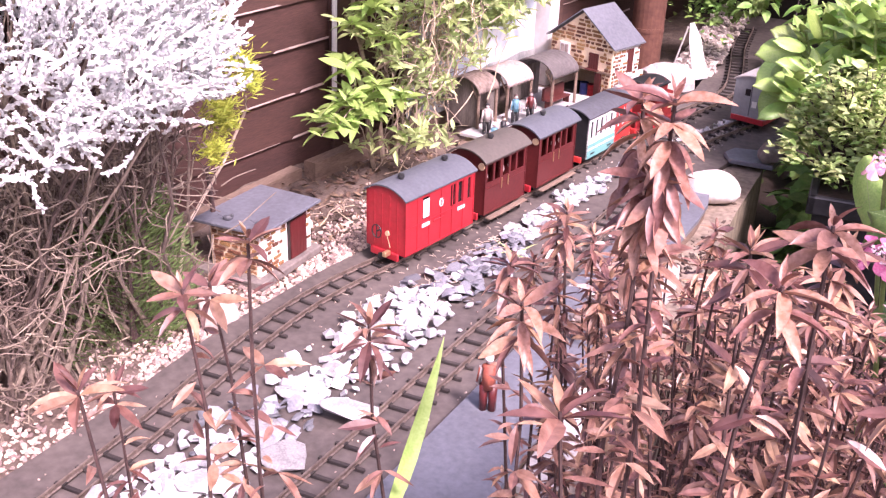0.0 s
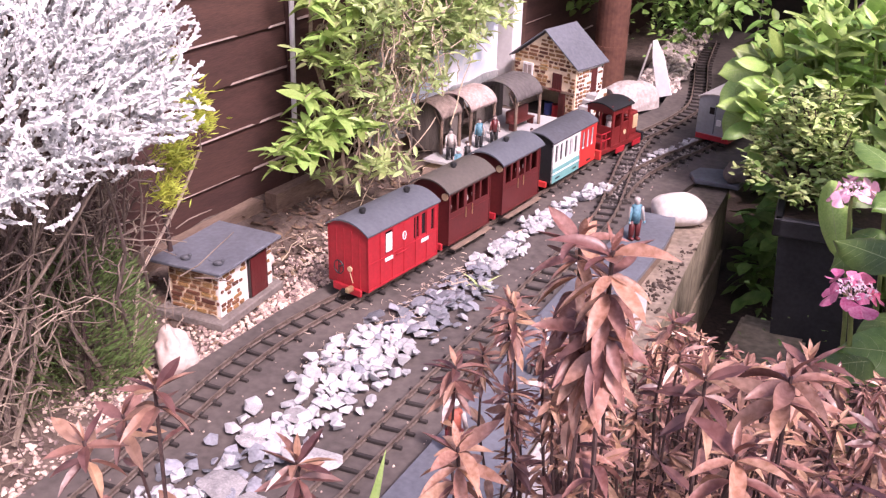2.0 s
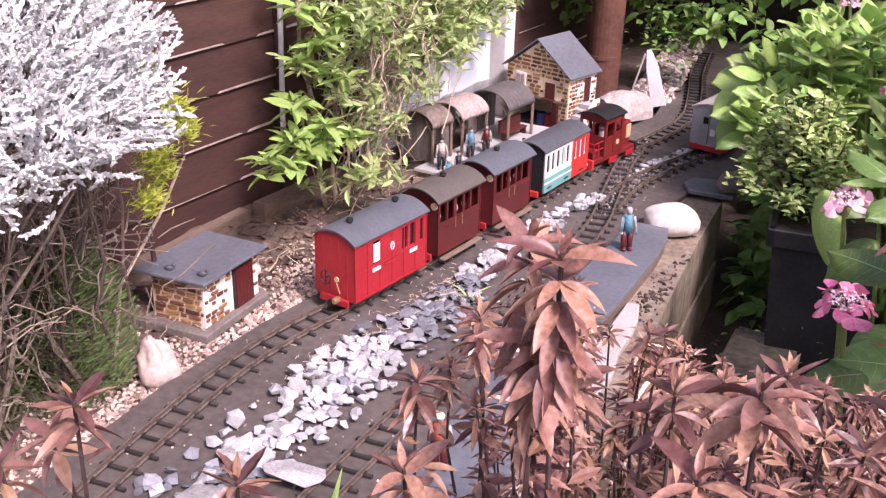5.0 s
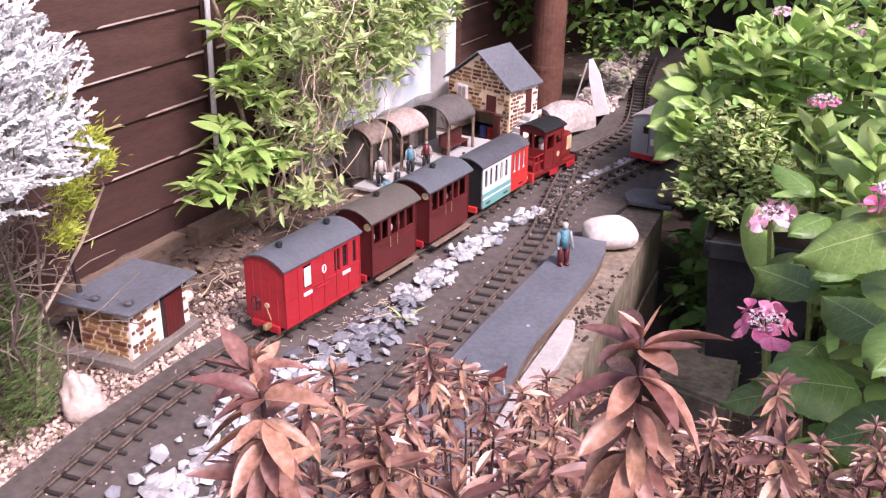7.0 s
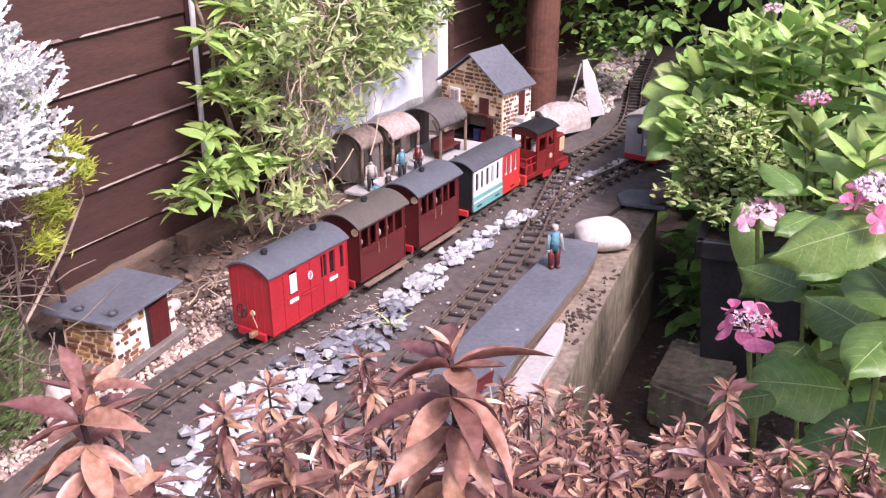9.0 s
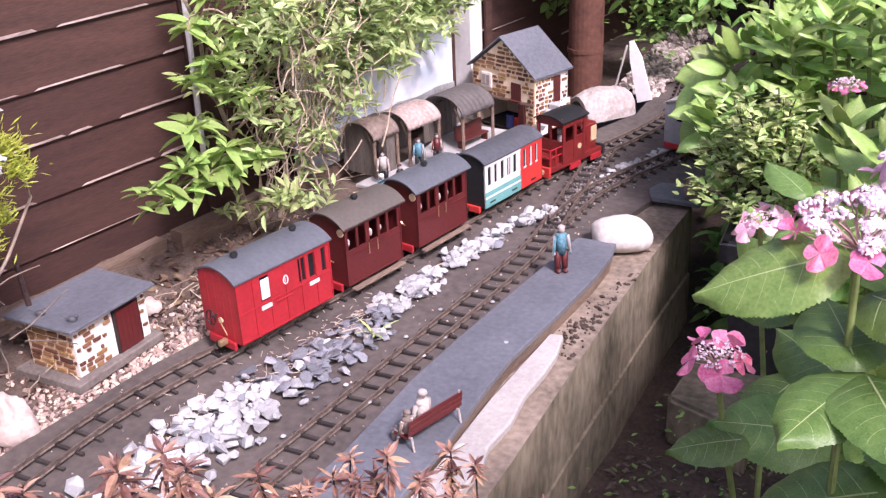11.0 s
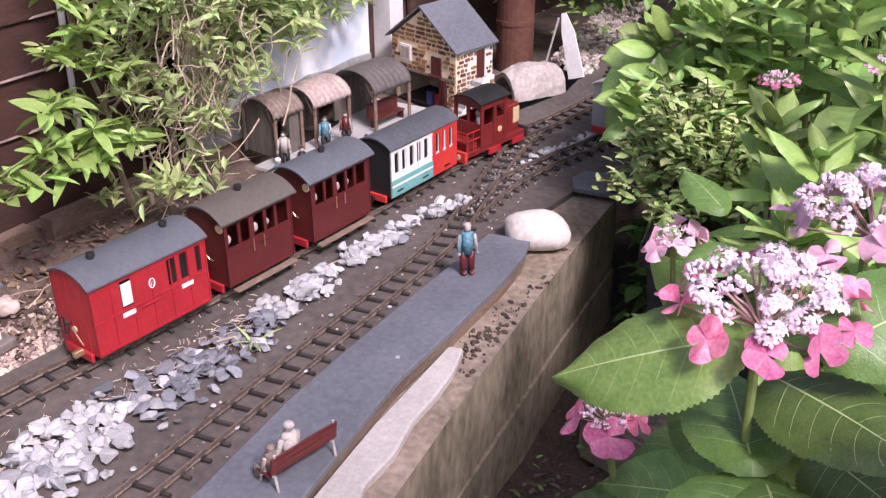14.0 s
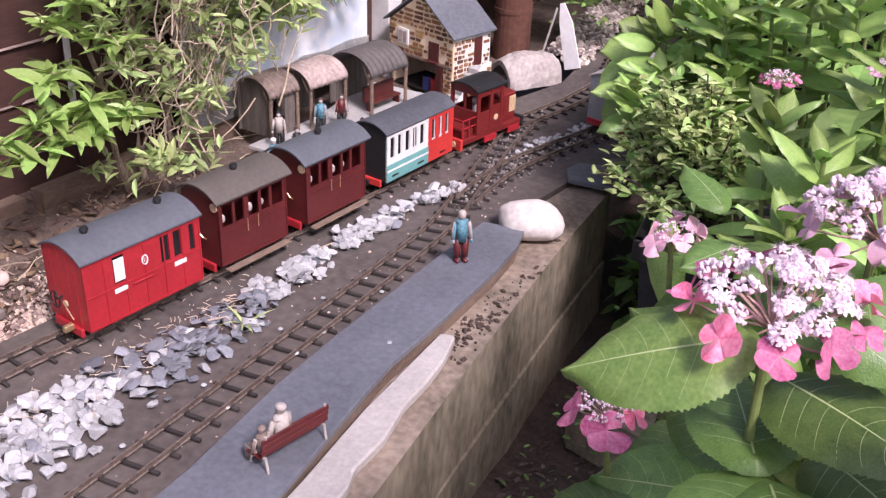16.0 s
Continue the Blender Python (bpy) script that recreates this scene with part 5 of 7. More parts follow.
# crates
for x, y, w, h, rz in ((-0.356, 0.652, 0.036, 0.046, 20), (-0.335, 0.668, 0.026, 0.02, 50)):
    cr = thing("crate", "rough brown wooden crate beside the platform", "crate", pose(x, y, 0.002 if h > 0.03 else PZ - 0.03, 0, 0, rz), "crates")
    bm = bmesh.new()
    box(bm, -w / 2, w / 2, -w / 2, w / 2, 0, h + 0.02, 0.001)
    part("box", bm, TIMBER, cr)
    for s in (-1, 1):
        for zz in (0.004, h + 0.008):
            bm = bmesh.new()
            box(bm, -w / 2 - 0.001, w / 2 + 0.001, s * w / 2 - 0.0012, s * w / 2 + 0.0012, zz, zz + 0.009)
            part("slat", bm, TIMBER, cr)

# ---- lineside hut ----
hut = thing("lineside_hut", "small stone model hut with a slate slab roof", "model hut", pose(-0.397, -0.032, 0.006, 0, 0, 3))
bm = bmesh.new()
slab(bm, [(0.018, -0.022), (0.016, 0.172), (-0.122, 0.172), (-0.126, -0.026)], -0.016, 0.0)
bmesh.ops.bevel(bm, geom=bm.edges[:], offset=0.002, segments=1, affect="EDGES")
part("base_slab", bm, STONEGREY, hut, "worn grey base slab")
bm = bmesh.new()
box(bm, -0.008, 0.0, 0.0, 0.158, 0.0, 0.090)
fw = part("wall", bm, MORTARPALE, hut)
stone_wall(fw, pose(0, 0, 0, 0, 0, 90), 0.158, 0.088, 10, [(0.080, 0.140, 0, 0.1)], None, 21, 9, 0.5)
bm = bmesh.new()
box(bm, -0.11, -0.008, 0.0, 0.008, 0.0, 0.088)
ew = part("wall", bm, MORTAR, hut)
stone_wall(ew, pose(-0.108, 0, 0), 0.108, 0.086, 8, (), None, 23, 5)
for a, b, c, d in ((-0.11, -0.102, 0.008, 0.158), (-0.102, -0.008, 0.15, 0.158)):
    bm = bmesh.new()
    box(bm, a, b, c, d, 0.0, 0.084)
    part("wall", bm, MORTAR, hut)
bm = bmesh.new()
box(bm, -0.002, 0.0045, 0.082, 0.138, 0.001, 0.084)
part("door_frame", bm, DARKWOOD, hut)
bm = bmesh.new()
for i in range(5):
    box(bm, 0.002, 0.0065, 0.086 + i * 0.0096, 0.0952 + i * 0.0096, 0.002, 0.078)
part("door", bm, MAROON, hut, "plain dark maroon plank door")
bm = bmesh.new()
slab(bm, [(0.016, -0.016), (0.018, 0.17), (-0.128, 0.176), (-0.135, -0.02)], 0.0, 0.006)
bmesh.ops.bevel(bm, geom=bm.edges[:], offset=0.0012, segments=1, affect="EDGES")
part("roof", bm, SLATE, hut, "single sloping grey slate", pose(0, 0, 0.0895, 0, -1, 0))
bm = bmesh.new()
tube(bm, [(-0.118, 0.02, 0.0), (-0.122, 0.018, 0.11), (-0.128, 0.016, 0.20)], 0.006, 0.004, 8)
tagged(part("thin_post", bm, STEMBROWN, None, "", pose(-0.397, -0.032, -0.014)), "thin dark stick behind the hut", "stick")
for x, y, z in ((-0.405, -0.02, 0.102), (-0.47, -0.03, 0.101)):
    bm = bmesh.new()
    ball(bm, 0.006, (0, 0, 0.004), 8, (1, 1.6, 0.9))
    ball(bm, 0.0035, (0, -0.008, 0.009), 8)
    cyl(bm, 0.001, (0, 0.006, 0.004), (0.002, 0.018, 0.010), 6)
    tagged(part("ornament", bm, SLATEDARK, None, "", pose(x, y, z, 0, 0, 120)), "tiny dark ornament on the hut roof", "ornament")


# ---- boulders, tunnel mound, leaning board ----
def boulder(name, label, x, y, z, s, material, seed, rz=0.0, rough=0.16):
    bm = bmesh.new()
    bmesh.ops.create_icosphere(bm, subdivisions=4, radius=0.5)
    for v in bm.verts:
        k = 1 + rough * noise.noise(v.co * 2.2 + Vector((seed, 0, 0))) + rough * 0.25 * noise.noise(v.co * 8 + Vector((0, seed, 0)))
        v.co = Vector((v.co.x * s[0], v.co.y * s[1], v.co.z * s[2])) * k
    return tagged(part(name, bm, material, None, "", pose(x, y, z, 0, 0, rz), True), label, "stone")


boulder("boulder", "smooth white rounded boulder at the slate's end", 0.170, 0.830, 0.024, (0.122, 0.084, 0.076), ROCK, 3.0, 20, 0.12)
boulder("rock", "pinkish white rough rock beside the hut", -0.372, -0.178, 0.018, (0.058, 0.05, 0.082), PINKROCK, 6.0, 10, 0.5)
boulder("rock", "pale rough rock in the soil", -0.482, 0.198, 0.004, (0.036, 0.034, 0.030), PINKROCK, 9.0, 40, 0.5)
boulder("rock", "dark mossy stone under the bushes", 0.232, 1.085, 0.040, (0.058, 0.055, 0.055), STONEGREY, 15.0, 0, 0.3)
bm = bmesh.new()
slab(bm, [(0.338, 0.66), (0.50, 0.62), (0.48, 0.86), (0.335, 0.87)], -0.31, -0.205)
bmesh.ops.bevel(bm, geom=bm.edges[:], offset=0.008, segments=2, affect="EDGES")
tagged(part("concrete_block", bm, CONCRETESIDE), "worn brown concrete block at the wall's foot", "block")
bm = bmesh.new()
n, k = 18, 16
rows = []
for th in (1.0, 0.80):
    g = []
    for j in range(k + 1):
        u = -1 + 2 * j / k
        r = th * (1 - 0.20 * abs(u) ** 4)
        g.append([bm.verts.new((0.064 * r * math.cos(math.pi * i / n), 0.078 * u, 0.074 * r * math.sin(math.pi * i / n))) for i in range(n + 1)])
    rows.append(g)
for g in rows:
    for j in range(k):
        for i in range(n):
            bm.faces.new((g[j][i], g[j][i + 1], g[j + 1][i + 1], g[j + 1][i]))
a, b = rows
for j in (0, k):
    for i in range(n):
        bm.faces.new((a[j][i], a[j][i + 1], b[j][i + 1], b[j][i]))
for i in (0, n):
    for j in range(k):
        bm.faces.new((a[j][i], a[j + 1][i], b[j + 1][i], b[j][i]))
for v in bm.verts:
    v.co += Vector((v.co.x, 0, v.co.z)) * (0.10 * noise.noise(v.co * 22) + 0.05 * noise.noise(v.co * 70))
    v.co.z = max(0.0, v.co.z)
bmesh.ops.recalc_face_normals(bm, faces=bm.faces[:])
tagged(part("tunnel_mouth", bm, MOUND, None, "", pose(-0.205, 1.585, 0.0, 0, 0, -32)), "rough grey rendered half-round tunnel", "tunnel")
bm = bmesh.new()
slab(bm, [(-0.020, 0.0), (0.024, 0.0), (0.020, 0.12), (0.006, 0.172), (-0.006, 0.172), (-0.016, 0.12)], 0, 0.006)
tagged(part("leaning_board", bm, WHITEPAINT, None, "", pose(-0.142, 1.74, 0.0, 82, 0, 0) @ pose(0, 0, 0, 0, 0, 18)), "narrow white painted board leaning beside the track", "board")
bm = bmesh.new()
cyl(bm, 0.003, (-0.235, 1.73, 0.0), (-0.198, 1.735, 0.155), 8)
tagged(part("thin_stake", bm, CONCRETELIGHT), "thin pale stake propping the board", "stake")

# ---- plants ----
def bent(a, b, sag, n=6, wob=0.01, q=random):
    """Points of a slightly crooked stem from a to b."""
    a, b = Vector(a), Vector(b)
    out = []
    for i in range(n + 1):
        t = i / n
        p = a.lerp(b, t) + Vector((0, 0, sag * math.sin(math.pi * t)))
        if 0 < i < n:
            p += Vector((q.uniform(-wob, wob), q.uniform(-wob, wob), 0))
        out.append(p)
    return out


# -- bronze-leaved shrub near the camera --
q = random.Random(11)
BL = [leaf_mesh("leaf", LEAFBROWN, 1.0, w, f, c, 6, 0.85) for w, f, c in ((0.29, 0.6, 0.10), (0.26, 0.8, 0.25), (0.32, 0.5, -0.08), (0.28, 0.9, 0.35))]
BV = [leaf_verts(1.0, w, f, c, 4, 0.85) for w, f, c in ((0.28, 0.5, 0.12), (0.25, 0.7, 0.25), (0.31, 0.4, -0.05))]


def rosette(p, size, whorls, q):
    """The poses of leaves round a stem's tip: young ones upright, old ones spread and drooping."""
    out = []
    for k in range(3):
        a = q.uniform(0, 6.28)
        out.append(aim(p, (math.cos(a) * 0.5, math.sin(a) * 0.5, 1.0), q.uniform(-30, 30), size * q.uniform(0.4, 0.6)))
    for w in range(whorls):
        o = Vector(p) - Vector((0, 0, size * (0.12 + 0.36 * w)))
        n = q.randrange(5, 8)
        a0 = q.uniform(0, 6.28)
        for k in range(n):
            a = a0 + 6.283 * k / n + q.uniform(-0.3, 0.3)
            up = q.uniform(-0.1, 0.55) - 0.45 * min(w, 3)
            out.append(aim(o, (math.cos(a), math.sin(a), up), q.uniform(-35, 35), size * q.uniform(0.75, 1.15)))
    return out


SHRUB = [((0.681, -0.971, 0.797), 0.017, 6), ((0.594, -0.978, 0.764), 0.0165, 7), ((0.578, -0.960, 0.757), 0.0155, 6), ((0.587, -0.972, 0.735), 0.0165, 4), ((0.644, -0.948, 0.722), 0.019, 2), ((0.637, -0.981, 0.712), 0.019, 2), ((0.543, -0.969, 0.672), 0.018, 3),
         ((0.639, -0.839, 0.668), 0.019, 3), ((0.472, -0.968, 0.639), 0.018, 3), ((0.481, -0.850, 0.622), 0.018, 3), ((0.458, -0.736, 0.600), 0.017, 4), ((0.484, -0.622, 0.550), 0.017, 4), ((0.681, -0.638, 0.603), 0.018, 5),
         ((0.424, -1.027, 0.668), 0.018, 2), ((0.446, -1.012, 0.690), 0.018, 2), ((0.398, -0.985, 0.645), 0.018, 2), ((0.61, -0.90, 0.685), 0.018, 3), ((0.56, -0.86, 0.655), 0.018, 3), ((0.70, -0.80, 0.672), 0.018, 3),
         ((0.579, -1.011, 0.660), 0.026, 1), ((0.421, -1.079, 0.649), 0.020, 1), ((0.405, -1.05, 0.628), 0.016, 2)]
for i in range(215):
    y = q.uniform(-0.86, -0.30)
    x = q.uniform(0.42 + 0.25 * abs(y + 0.6), 0.80 + 0.2 * (y + 0.5))
    z = 0.470 - 0.55 * (y + 0.49) - abs(q.gauss(0, 0.045)) - 0.25 * max(0, 0.50 - x) + 0.055 * noise.noise((x * 13, y * 13, 5.0))
    SHRUB.append(((x, y, z), q.uniform(0.011, 0.017), q.randrange(2, 5)))
shrub = thing("bronze_shrub", "bronze-leaved shrub with whorls of dry brown leaves", "shrub", pose(0.55, -0.7, -0.30))
inv = shrub.matrix_basis.inverted()
rest, made = [], 0
for k, (tip, size, wh) in enumerate(SHRUB):
    foot = Vector((0.58 + (tip[0] - 0.58) * 0.72 + q.uniform(-0.03, 0.03), tip[1] * 0.9 - 0.02 + q.uniform(-0.03, 0.03), -0.30))
    mid = Vector(tip).lerp(foot, 0.35) + Vector((q.uniform(-0.02, 0.02), q.uniform(-0.02, 0.02), 0))
    bm = bmesh.new()
    pts = bent(foot, mid, 0.0, 5, 0.008, q)[:-1] + bent(mid, tip, 0.0, 6, 0.003, q)
    tube(bm, [inv @ p for p in pts], 0.0022, 0.0007, 5)
    part("stem", bm, STEMBROWN, shrub)
    ls = rosette(tip, size, wh, q)
    # smaller leaves down the stem
    for j in range(q.randrange(12, 20)):
        o = Vector(tip).lerp(mid, q.uniform(0.06, 0.6))
        a = q.uniform(0, 6.28)
        ls.append(aim(o, (math.cos(a), math.sin(a), q.uniform(-0.5, 0.6)), q.uniform(-40, 40), size * q.uniform(0.5, 0.9)))
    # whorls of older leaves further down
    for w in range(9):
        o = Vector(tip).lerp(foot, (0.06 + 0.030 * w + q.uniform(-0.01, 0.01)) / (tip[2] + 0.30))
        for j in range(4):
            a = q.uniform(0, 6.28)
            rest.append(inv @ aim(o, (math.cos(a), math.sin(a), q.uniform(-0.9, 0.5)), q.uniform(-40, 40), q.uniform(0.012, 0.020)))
    if made < 290:
        for m in ls:
            part("leaf", BL[q.randrange(4)], None, shrub).matrix_basis = inv @ m
            made += 1
    else:
        rest += [inv @ m for m in ls]
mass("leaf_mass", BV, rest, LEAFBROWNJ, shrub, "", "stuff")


# -- hydrangea --
def broad_leaf(name, length, width, curl, arch, seed, green=None):
    """A toothed hydrangea leaf with sunken, paler veins."""
    q = random.Random(seed)
    rows, cols = 64, 8
    V, F, MI = [], [], []

    def half(t):
        w = math.sin(math.pi * t ** 0.78) ** 0.72 if 0 < t < 1 else 0.0
        return width * 0.5 * w * (1 - 0.55 * max(0, t - 0.82) / 0.18)

    def at(u, t, lift=0.0):
        ripple = 0.010 * width * math.sin(t * 38 - abs(u) * 9) * abs(u)
        return (u * half(t), length * (t - 0.10 * abs(u) ** 1.5 * (1 - t)), -curl * length * t * t + arch * width * (0.12 * abs(u) - 0.28 * u * u) + ripple + lift)
    for i in range(rows + 1):
        for j in range(cols + 1):
            u = -1 + 2 * j / cols
            t = i / rows
            k = 1.0 + (0.024 if i % 2 else -0.014) * (abs(u) > 0.99)
            V.append(at(u * k, min(1, max(0.0, t))))
    for i in range(rows):
        for j in range(cols):
            a = i * (cols + 1) + j
            F.append((a, a + 1, a + cols + 2, a + cols + 1))
            MI.append(0)

    def vein(pts, w0, w1):
        o = len(V)
        for i, (u, t) in enumerate(pts):
            w = (w0 + (w1 - w0) * i / (len(pts) - 1)) / max(half(min(0.97, max(0.03, t))), 1e-4)
            V.append(at(u - w, t, 0.0007 if length < 5 else 0)), V.append(at(u + w, t, 0.0007))
            if i:
                F.append((o + 2 * i - 2, o + 2 * i - 1, o + 2 * i + 1, o + 2 * i))
                MI.append(1)
    vein([(0, 0.02 + 0.93 * i / 12) for i in range(13)], 0.011 * width, 0.003 * width)
    for k in range(6):
        t0 = 0.08 + 0.125 * k
        for s in (-1, 1):
            vein([(s * (0.02 + 0.84 * i / 6), t0 + 0.03 * (s > 0) + (0.10 + 0.10 * (1 - t0)) * (i / 6) ** 1.3) for i in range(7)], 0.0055 * width, 0.0014 * width)
    me = bpy.data.meshes.new(name)
    me.from_pydata(V, [], F)
    me.materials.append(green or LEAFHYDSHADED), me.materials.append(VEIN)
    me.polygons.foreach_set("material_index", MI)
    me.polygons.foreach_set("use_smooth", [True] * len(F))
    return me


HL = [broad_leaf("leaf", 1.0, 0.70, 0.12, 0.6, 1), broad_leaf("leaf", 1.0, 0.62, 0.28, 0.9, 2), broad_leaf("leaf", 1.0, 0.74, 0.0, 0.4, 3), broad_leaf("leaf", 1.0, 0.55, 0.18, 1.1, 4)]
HF = [broad_leaf("leaf", 1.0, 0.46, 0.16, 0.7, 5, LEAFFRESH), broad_leaf("leaf", 1.0, 0.40, 0.30, 1.0, 6, LEAFFRESH), broad_leaf("leaf", 1.0, 0.50, 0.05, 0.5, 7, LEAFFRESH)]
HB = broad_leaf("leaf", 1.0, 0.70, 0.12, 0.6, 1, LEAFMID)
# a sterile flower of four rounded petals
PETALS = {"pink": [], "pale": []}
for var in range(4):
    qq = random.Random(70 + var)
    V, F = [(0, 0, 0)], []
    for k in range(4):
        a0 = k * math.pi / 2 + qq.uniform(-0.15, 0.15)
        rise, twist, size = qq.uniform(-0.35, 0.75), qq.uniform(-0.5, 0.5), qq.uniform(0.75, 1.05)
        o = len(V)
        for i in range(7):
            u = (i - 3) / 3
            a = a0 + 0.80 * u
            r = size * (1.0 - 0.30 * abs(u) ** 1.5 - 0.05 * (i == 3))
            for f in (0.5, 1.0):
                V.append((f * r * math.cos(a), f * r * math.sin(a), size * (f * rise + f * twist * u * 0.6 - 0.22 * f * u * u + 0.06 * math.sin(5 * a + k) * f)))
        for i in range(6):
            b = o + 2 * i
            F.append((0, b, b + 2))
            F.append((b, b + 1, b + 3, b + 2))
    for key, m_ in (("pink", PETALPINK), ("pale", PETALPALE)):
        PETALS[key].append(data_mesh("sterile_flower", (V, F), m_, True))
BEAD = pebble_verts(500, 0.9)
# an open floret: five narrow petals round a bundle of stamens
V, F = [], []
for k in range(5):
    a = k * 2 * math.pi / 5
    o = len(V)
    for f, w, z in ((0.05, 0.06, 0.0), (0.32, 0.17, 0.12), (0.55, 0.05, 0.02)):
        for sgn in (-1, 1):
            V.append((f * math.cos(a) - sgn * w * math.sin(a), f * math.sin(a) + sgn * w * math.cos(a), z))
    F += [(o, o + 1, o + 3, o + 2), (o + 2, o + 3, o + 5, o + 4)]
    for b in (0.3, 0.75):
        a2, o = a + b, len(V)
        V += [(0.02 * math.cos(a2 + 1.57), 0.02 * math.sin(a2 + 1.57), 0), (0.02 * math.cos(a2 - 1.57), 0.02 * math.sin(a2 - 1.57), 0), (0.42 * math.cos(a2), 0.42 * math.sin(a2), 0.62)]
        F.append((o, o + 1, o + 2))
STAR = (V, F)


def lacecap(parent, p, r, key, n, q, tilt=(0, 0, 1), full=True, petal=0.36):
    """A flat hydrangea head: small umbels of florets on reddish stalks, in a ring of large petals."""
    up = Vector(tilt).normalized()
    base = Matrix.Translation(p) @ up.to_track_quat("Z", "Y").to_matrix().to_4x4()
    bm = bmesh.new()
    umbels = [(f, 6.283 * (k + q.uniform(-0.2, 0.2)) / m_) for f, m_ in ((0.12, 1), (0.46, 5), (0.84, 10)) for k in range(m_)]
    buds, stars = [], []
    for f, a in umbels:
        f *= q.uniform(0.9, 1.08)
        top = Vector((f * r * math.cos(a), f * r * math.sin(a), r * (0.22 - 0.30 * f * f + q.uniform(-0.05, 0.05))))
        mid = Vector((top.x * 0.55, top.y * 0.55, -r * 0.22))
        tube(bm, [base @ Vector((0, 0, -r * 0.62)), base @ mid, base @ (top - Vector((0, 0, r * 0.14)))], 0.030 * r, 0.020 * r, 4)
        opened = q.random() < 0.72
        for k in range(22 if full else 8):
            d = Vector((q.gauss(0, 1), q.gauss(0, 1), abs(q.gauss(0, 0.9)))).normalized()
            o = top + Vector((d.x * 0.185, d.y * 0.185, d.z * 0.15 - 0.05)) * r * q.uniform(0.8, 1.1)
            if k % 3 == 0:
                tube(bm, [base @ (top - Vector((0, 0, r * 0.15))), base @ o], 0.010 * r, 0.008 * r, 3)
            if opened and q.random() < 0.72:
                e = base.to_3x3() @ (d + Vector((0, 0, 0.5)))
                stars.append(Matrix.Translation(base @ o) @ e.to_track_quat("Z", "Y").to_matrix().to_4x4() @ Matrix.Scale(r * q.uniform(0.13, 0.19), 4))
            else:
                buds.append(Matrix.Translation(base @ o) @ Euler((q.uniform(0, 6), q.uniform(0, 6), 0)).to_matrix().to_4x4() @ Matrix.Scale(r * q.uniform(0.075, 0.115), 4))
    head = part("flower_head", bm, FLOWERCORE, parent)
    mass("floret", [BEAD], buds, FLORET, head, "tiny round white-pink buds", "stuff")
    mass("stamen", [STAR], stars, FLORET, head, "tiny open white florets", "stuff")
    for k in range(n):
        a = 6.283 * (k + q.uniform(-0.25, 0.25)) / n
        o = Vector((r * q.uniform(1.0, 1.2) * math.cos(a), r * q.uniform(1.0, 1.2) * math.sin(a), -r * q.uniform(0.12, 0.40)))
        bm = bmesh.new()
        tube(bm, [base @ Vector((0, 0, -r * 0.6)), base @ Vector((o.x * 0.6, o.y * 0.6, -r * 0.45)), base @ o], 0.022 * r, 0.016 * r, 4)
        part("flower_stalk", bm, FLOWERCORE, head)
        d = base.to_3x3() @ Vector((math.cos(a) * 0.9, math.sin(a) * 0.9, q.uniform(0.5, 2.0)))
        m = Matrix.Translation(base @ o) @ d.to_track_quat("Z", "Y").to_matrix().to_4x4() @ pose(0, 0, 0, 0, 0, q.uniform(0, 90)) @ Matrix.Scale(r * petal * q.uniform(0.8, 1.15), 4)
        part("sterile_flower", PETALS[key][k % 4], None, head).matrix_basis = m
    return head


q = random.Random(21)


def hydrangea(label, x, y, stems, leaf, seed, dense=4, kind=HL):
    """Stems are (tip, head radius or 0, petal key)."""
    q = random.Random(seed)
    h = thing("hydrangea", label, "shrub", pose(x, y, -0.30), "hydrangeas")
    inv = h.matrix_basis.inverted()
    for tip, r, key in stems:
        tip = Vector(tip)
        foot = Vector((x + (tip.x - x) * 0.4, y + (tip.y - y) * 0.4, -0.30))
        pts = [inv @ p for p in bent(foot, tip - Vector((0, 0, 0.60 * r)), 0.0, 6, 0.006, q)]
        bm = bmesh.new()
        tube(bm, pts, 0.005, 0.0032 if leaf > 0.06 else 0.0022, 8)
        part("stem", bm, STEMGREEN, h)
        if r:
            lacecap(h, inv @ tip, r, key, 5 if 0.023 < r < 0.0265 else q.randrange(8, 11), q, (q.uniform(-0.15, 0.15), -0.12, 1), r > 0.035, 0.95 if 0.023 < r < 0.0265 else 0.36)
        a0 = q.uniform(0, 3.14)
        L = (tip - foot).length
        for k in range(dense):
            f = 1.0 - ((0.07 if r else 0.004) + (0.020 if kind is HF else 0.045) * k * (1 + 0.25 * k)) / L
            o = foot.lerp(tip, max(0.15, f))
            for s in range(3 if kind is HF else 2):
                a = a0 + k * 1.2 + s * 6.28 / (3 if kind is HF else 2) + q.uniform(-0.3, 0.3)
                up = (1.15 if kind is HF else 0.75) - 0.28 * k + q.uniform(-0.2, 0.15)
                sz = leaf * q.uniform(0.8, 1.15) * (0.6 if k == 0 and not r else 1)
                part("leaf", kind[q.randrange(3)], None, h).matrix_basis = inv @ aim(o, (math.cos(a), math.sin(a), up), q.uniform(-25, 25), sz)
    return h, inv


h1, inv1 = hydrangea("pink lacecap hydrangea with large toothed green leaves", 0.80, -0.06,
                     [((0.748, -0.139, 0.551), 0.045, "pink"), ((0.782, 0.03, 0.548), 0.050, "pale")], 0.10, 3, 0)


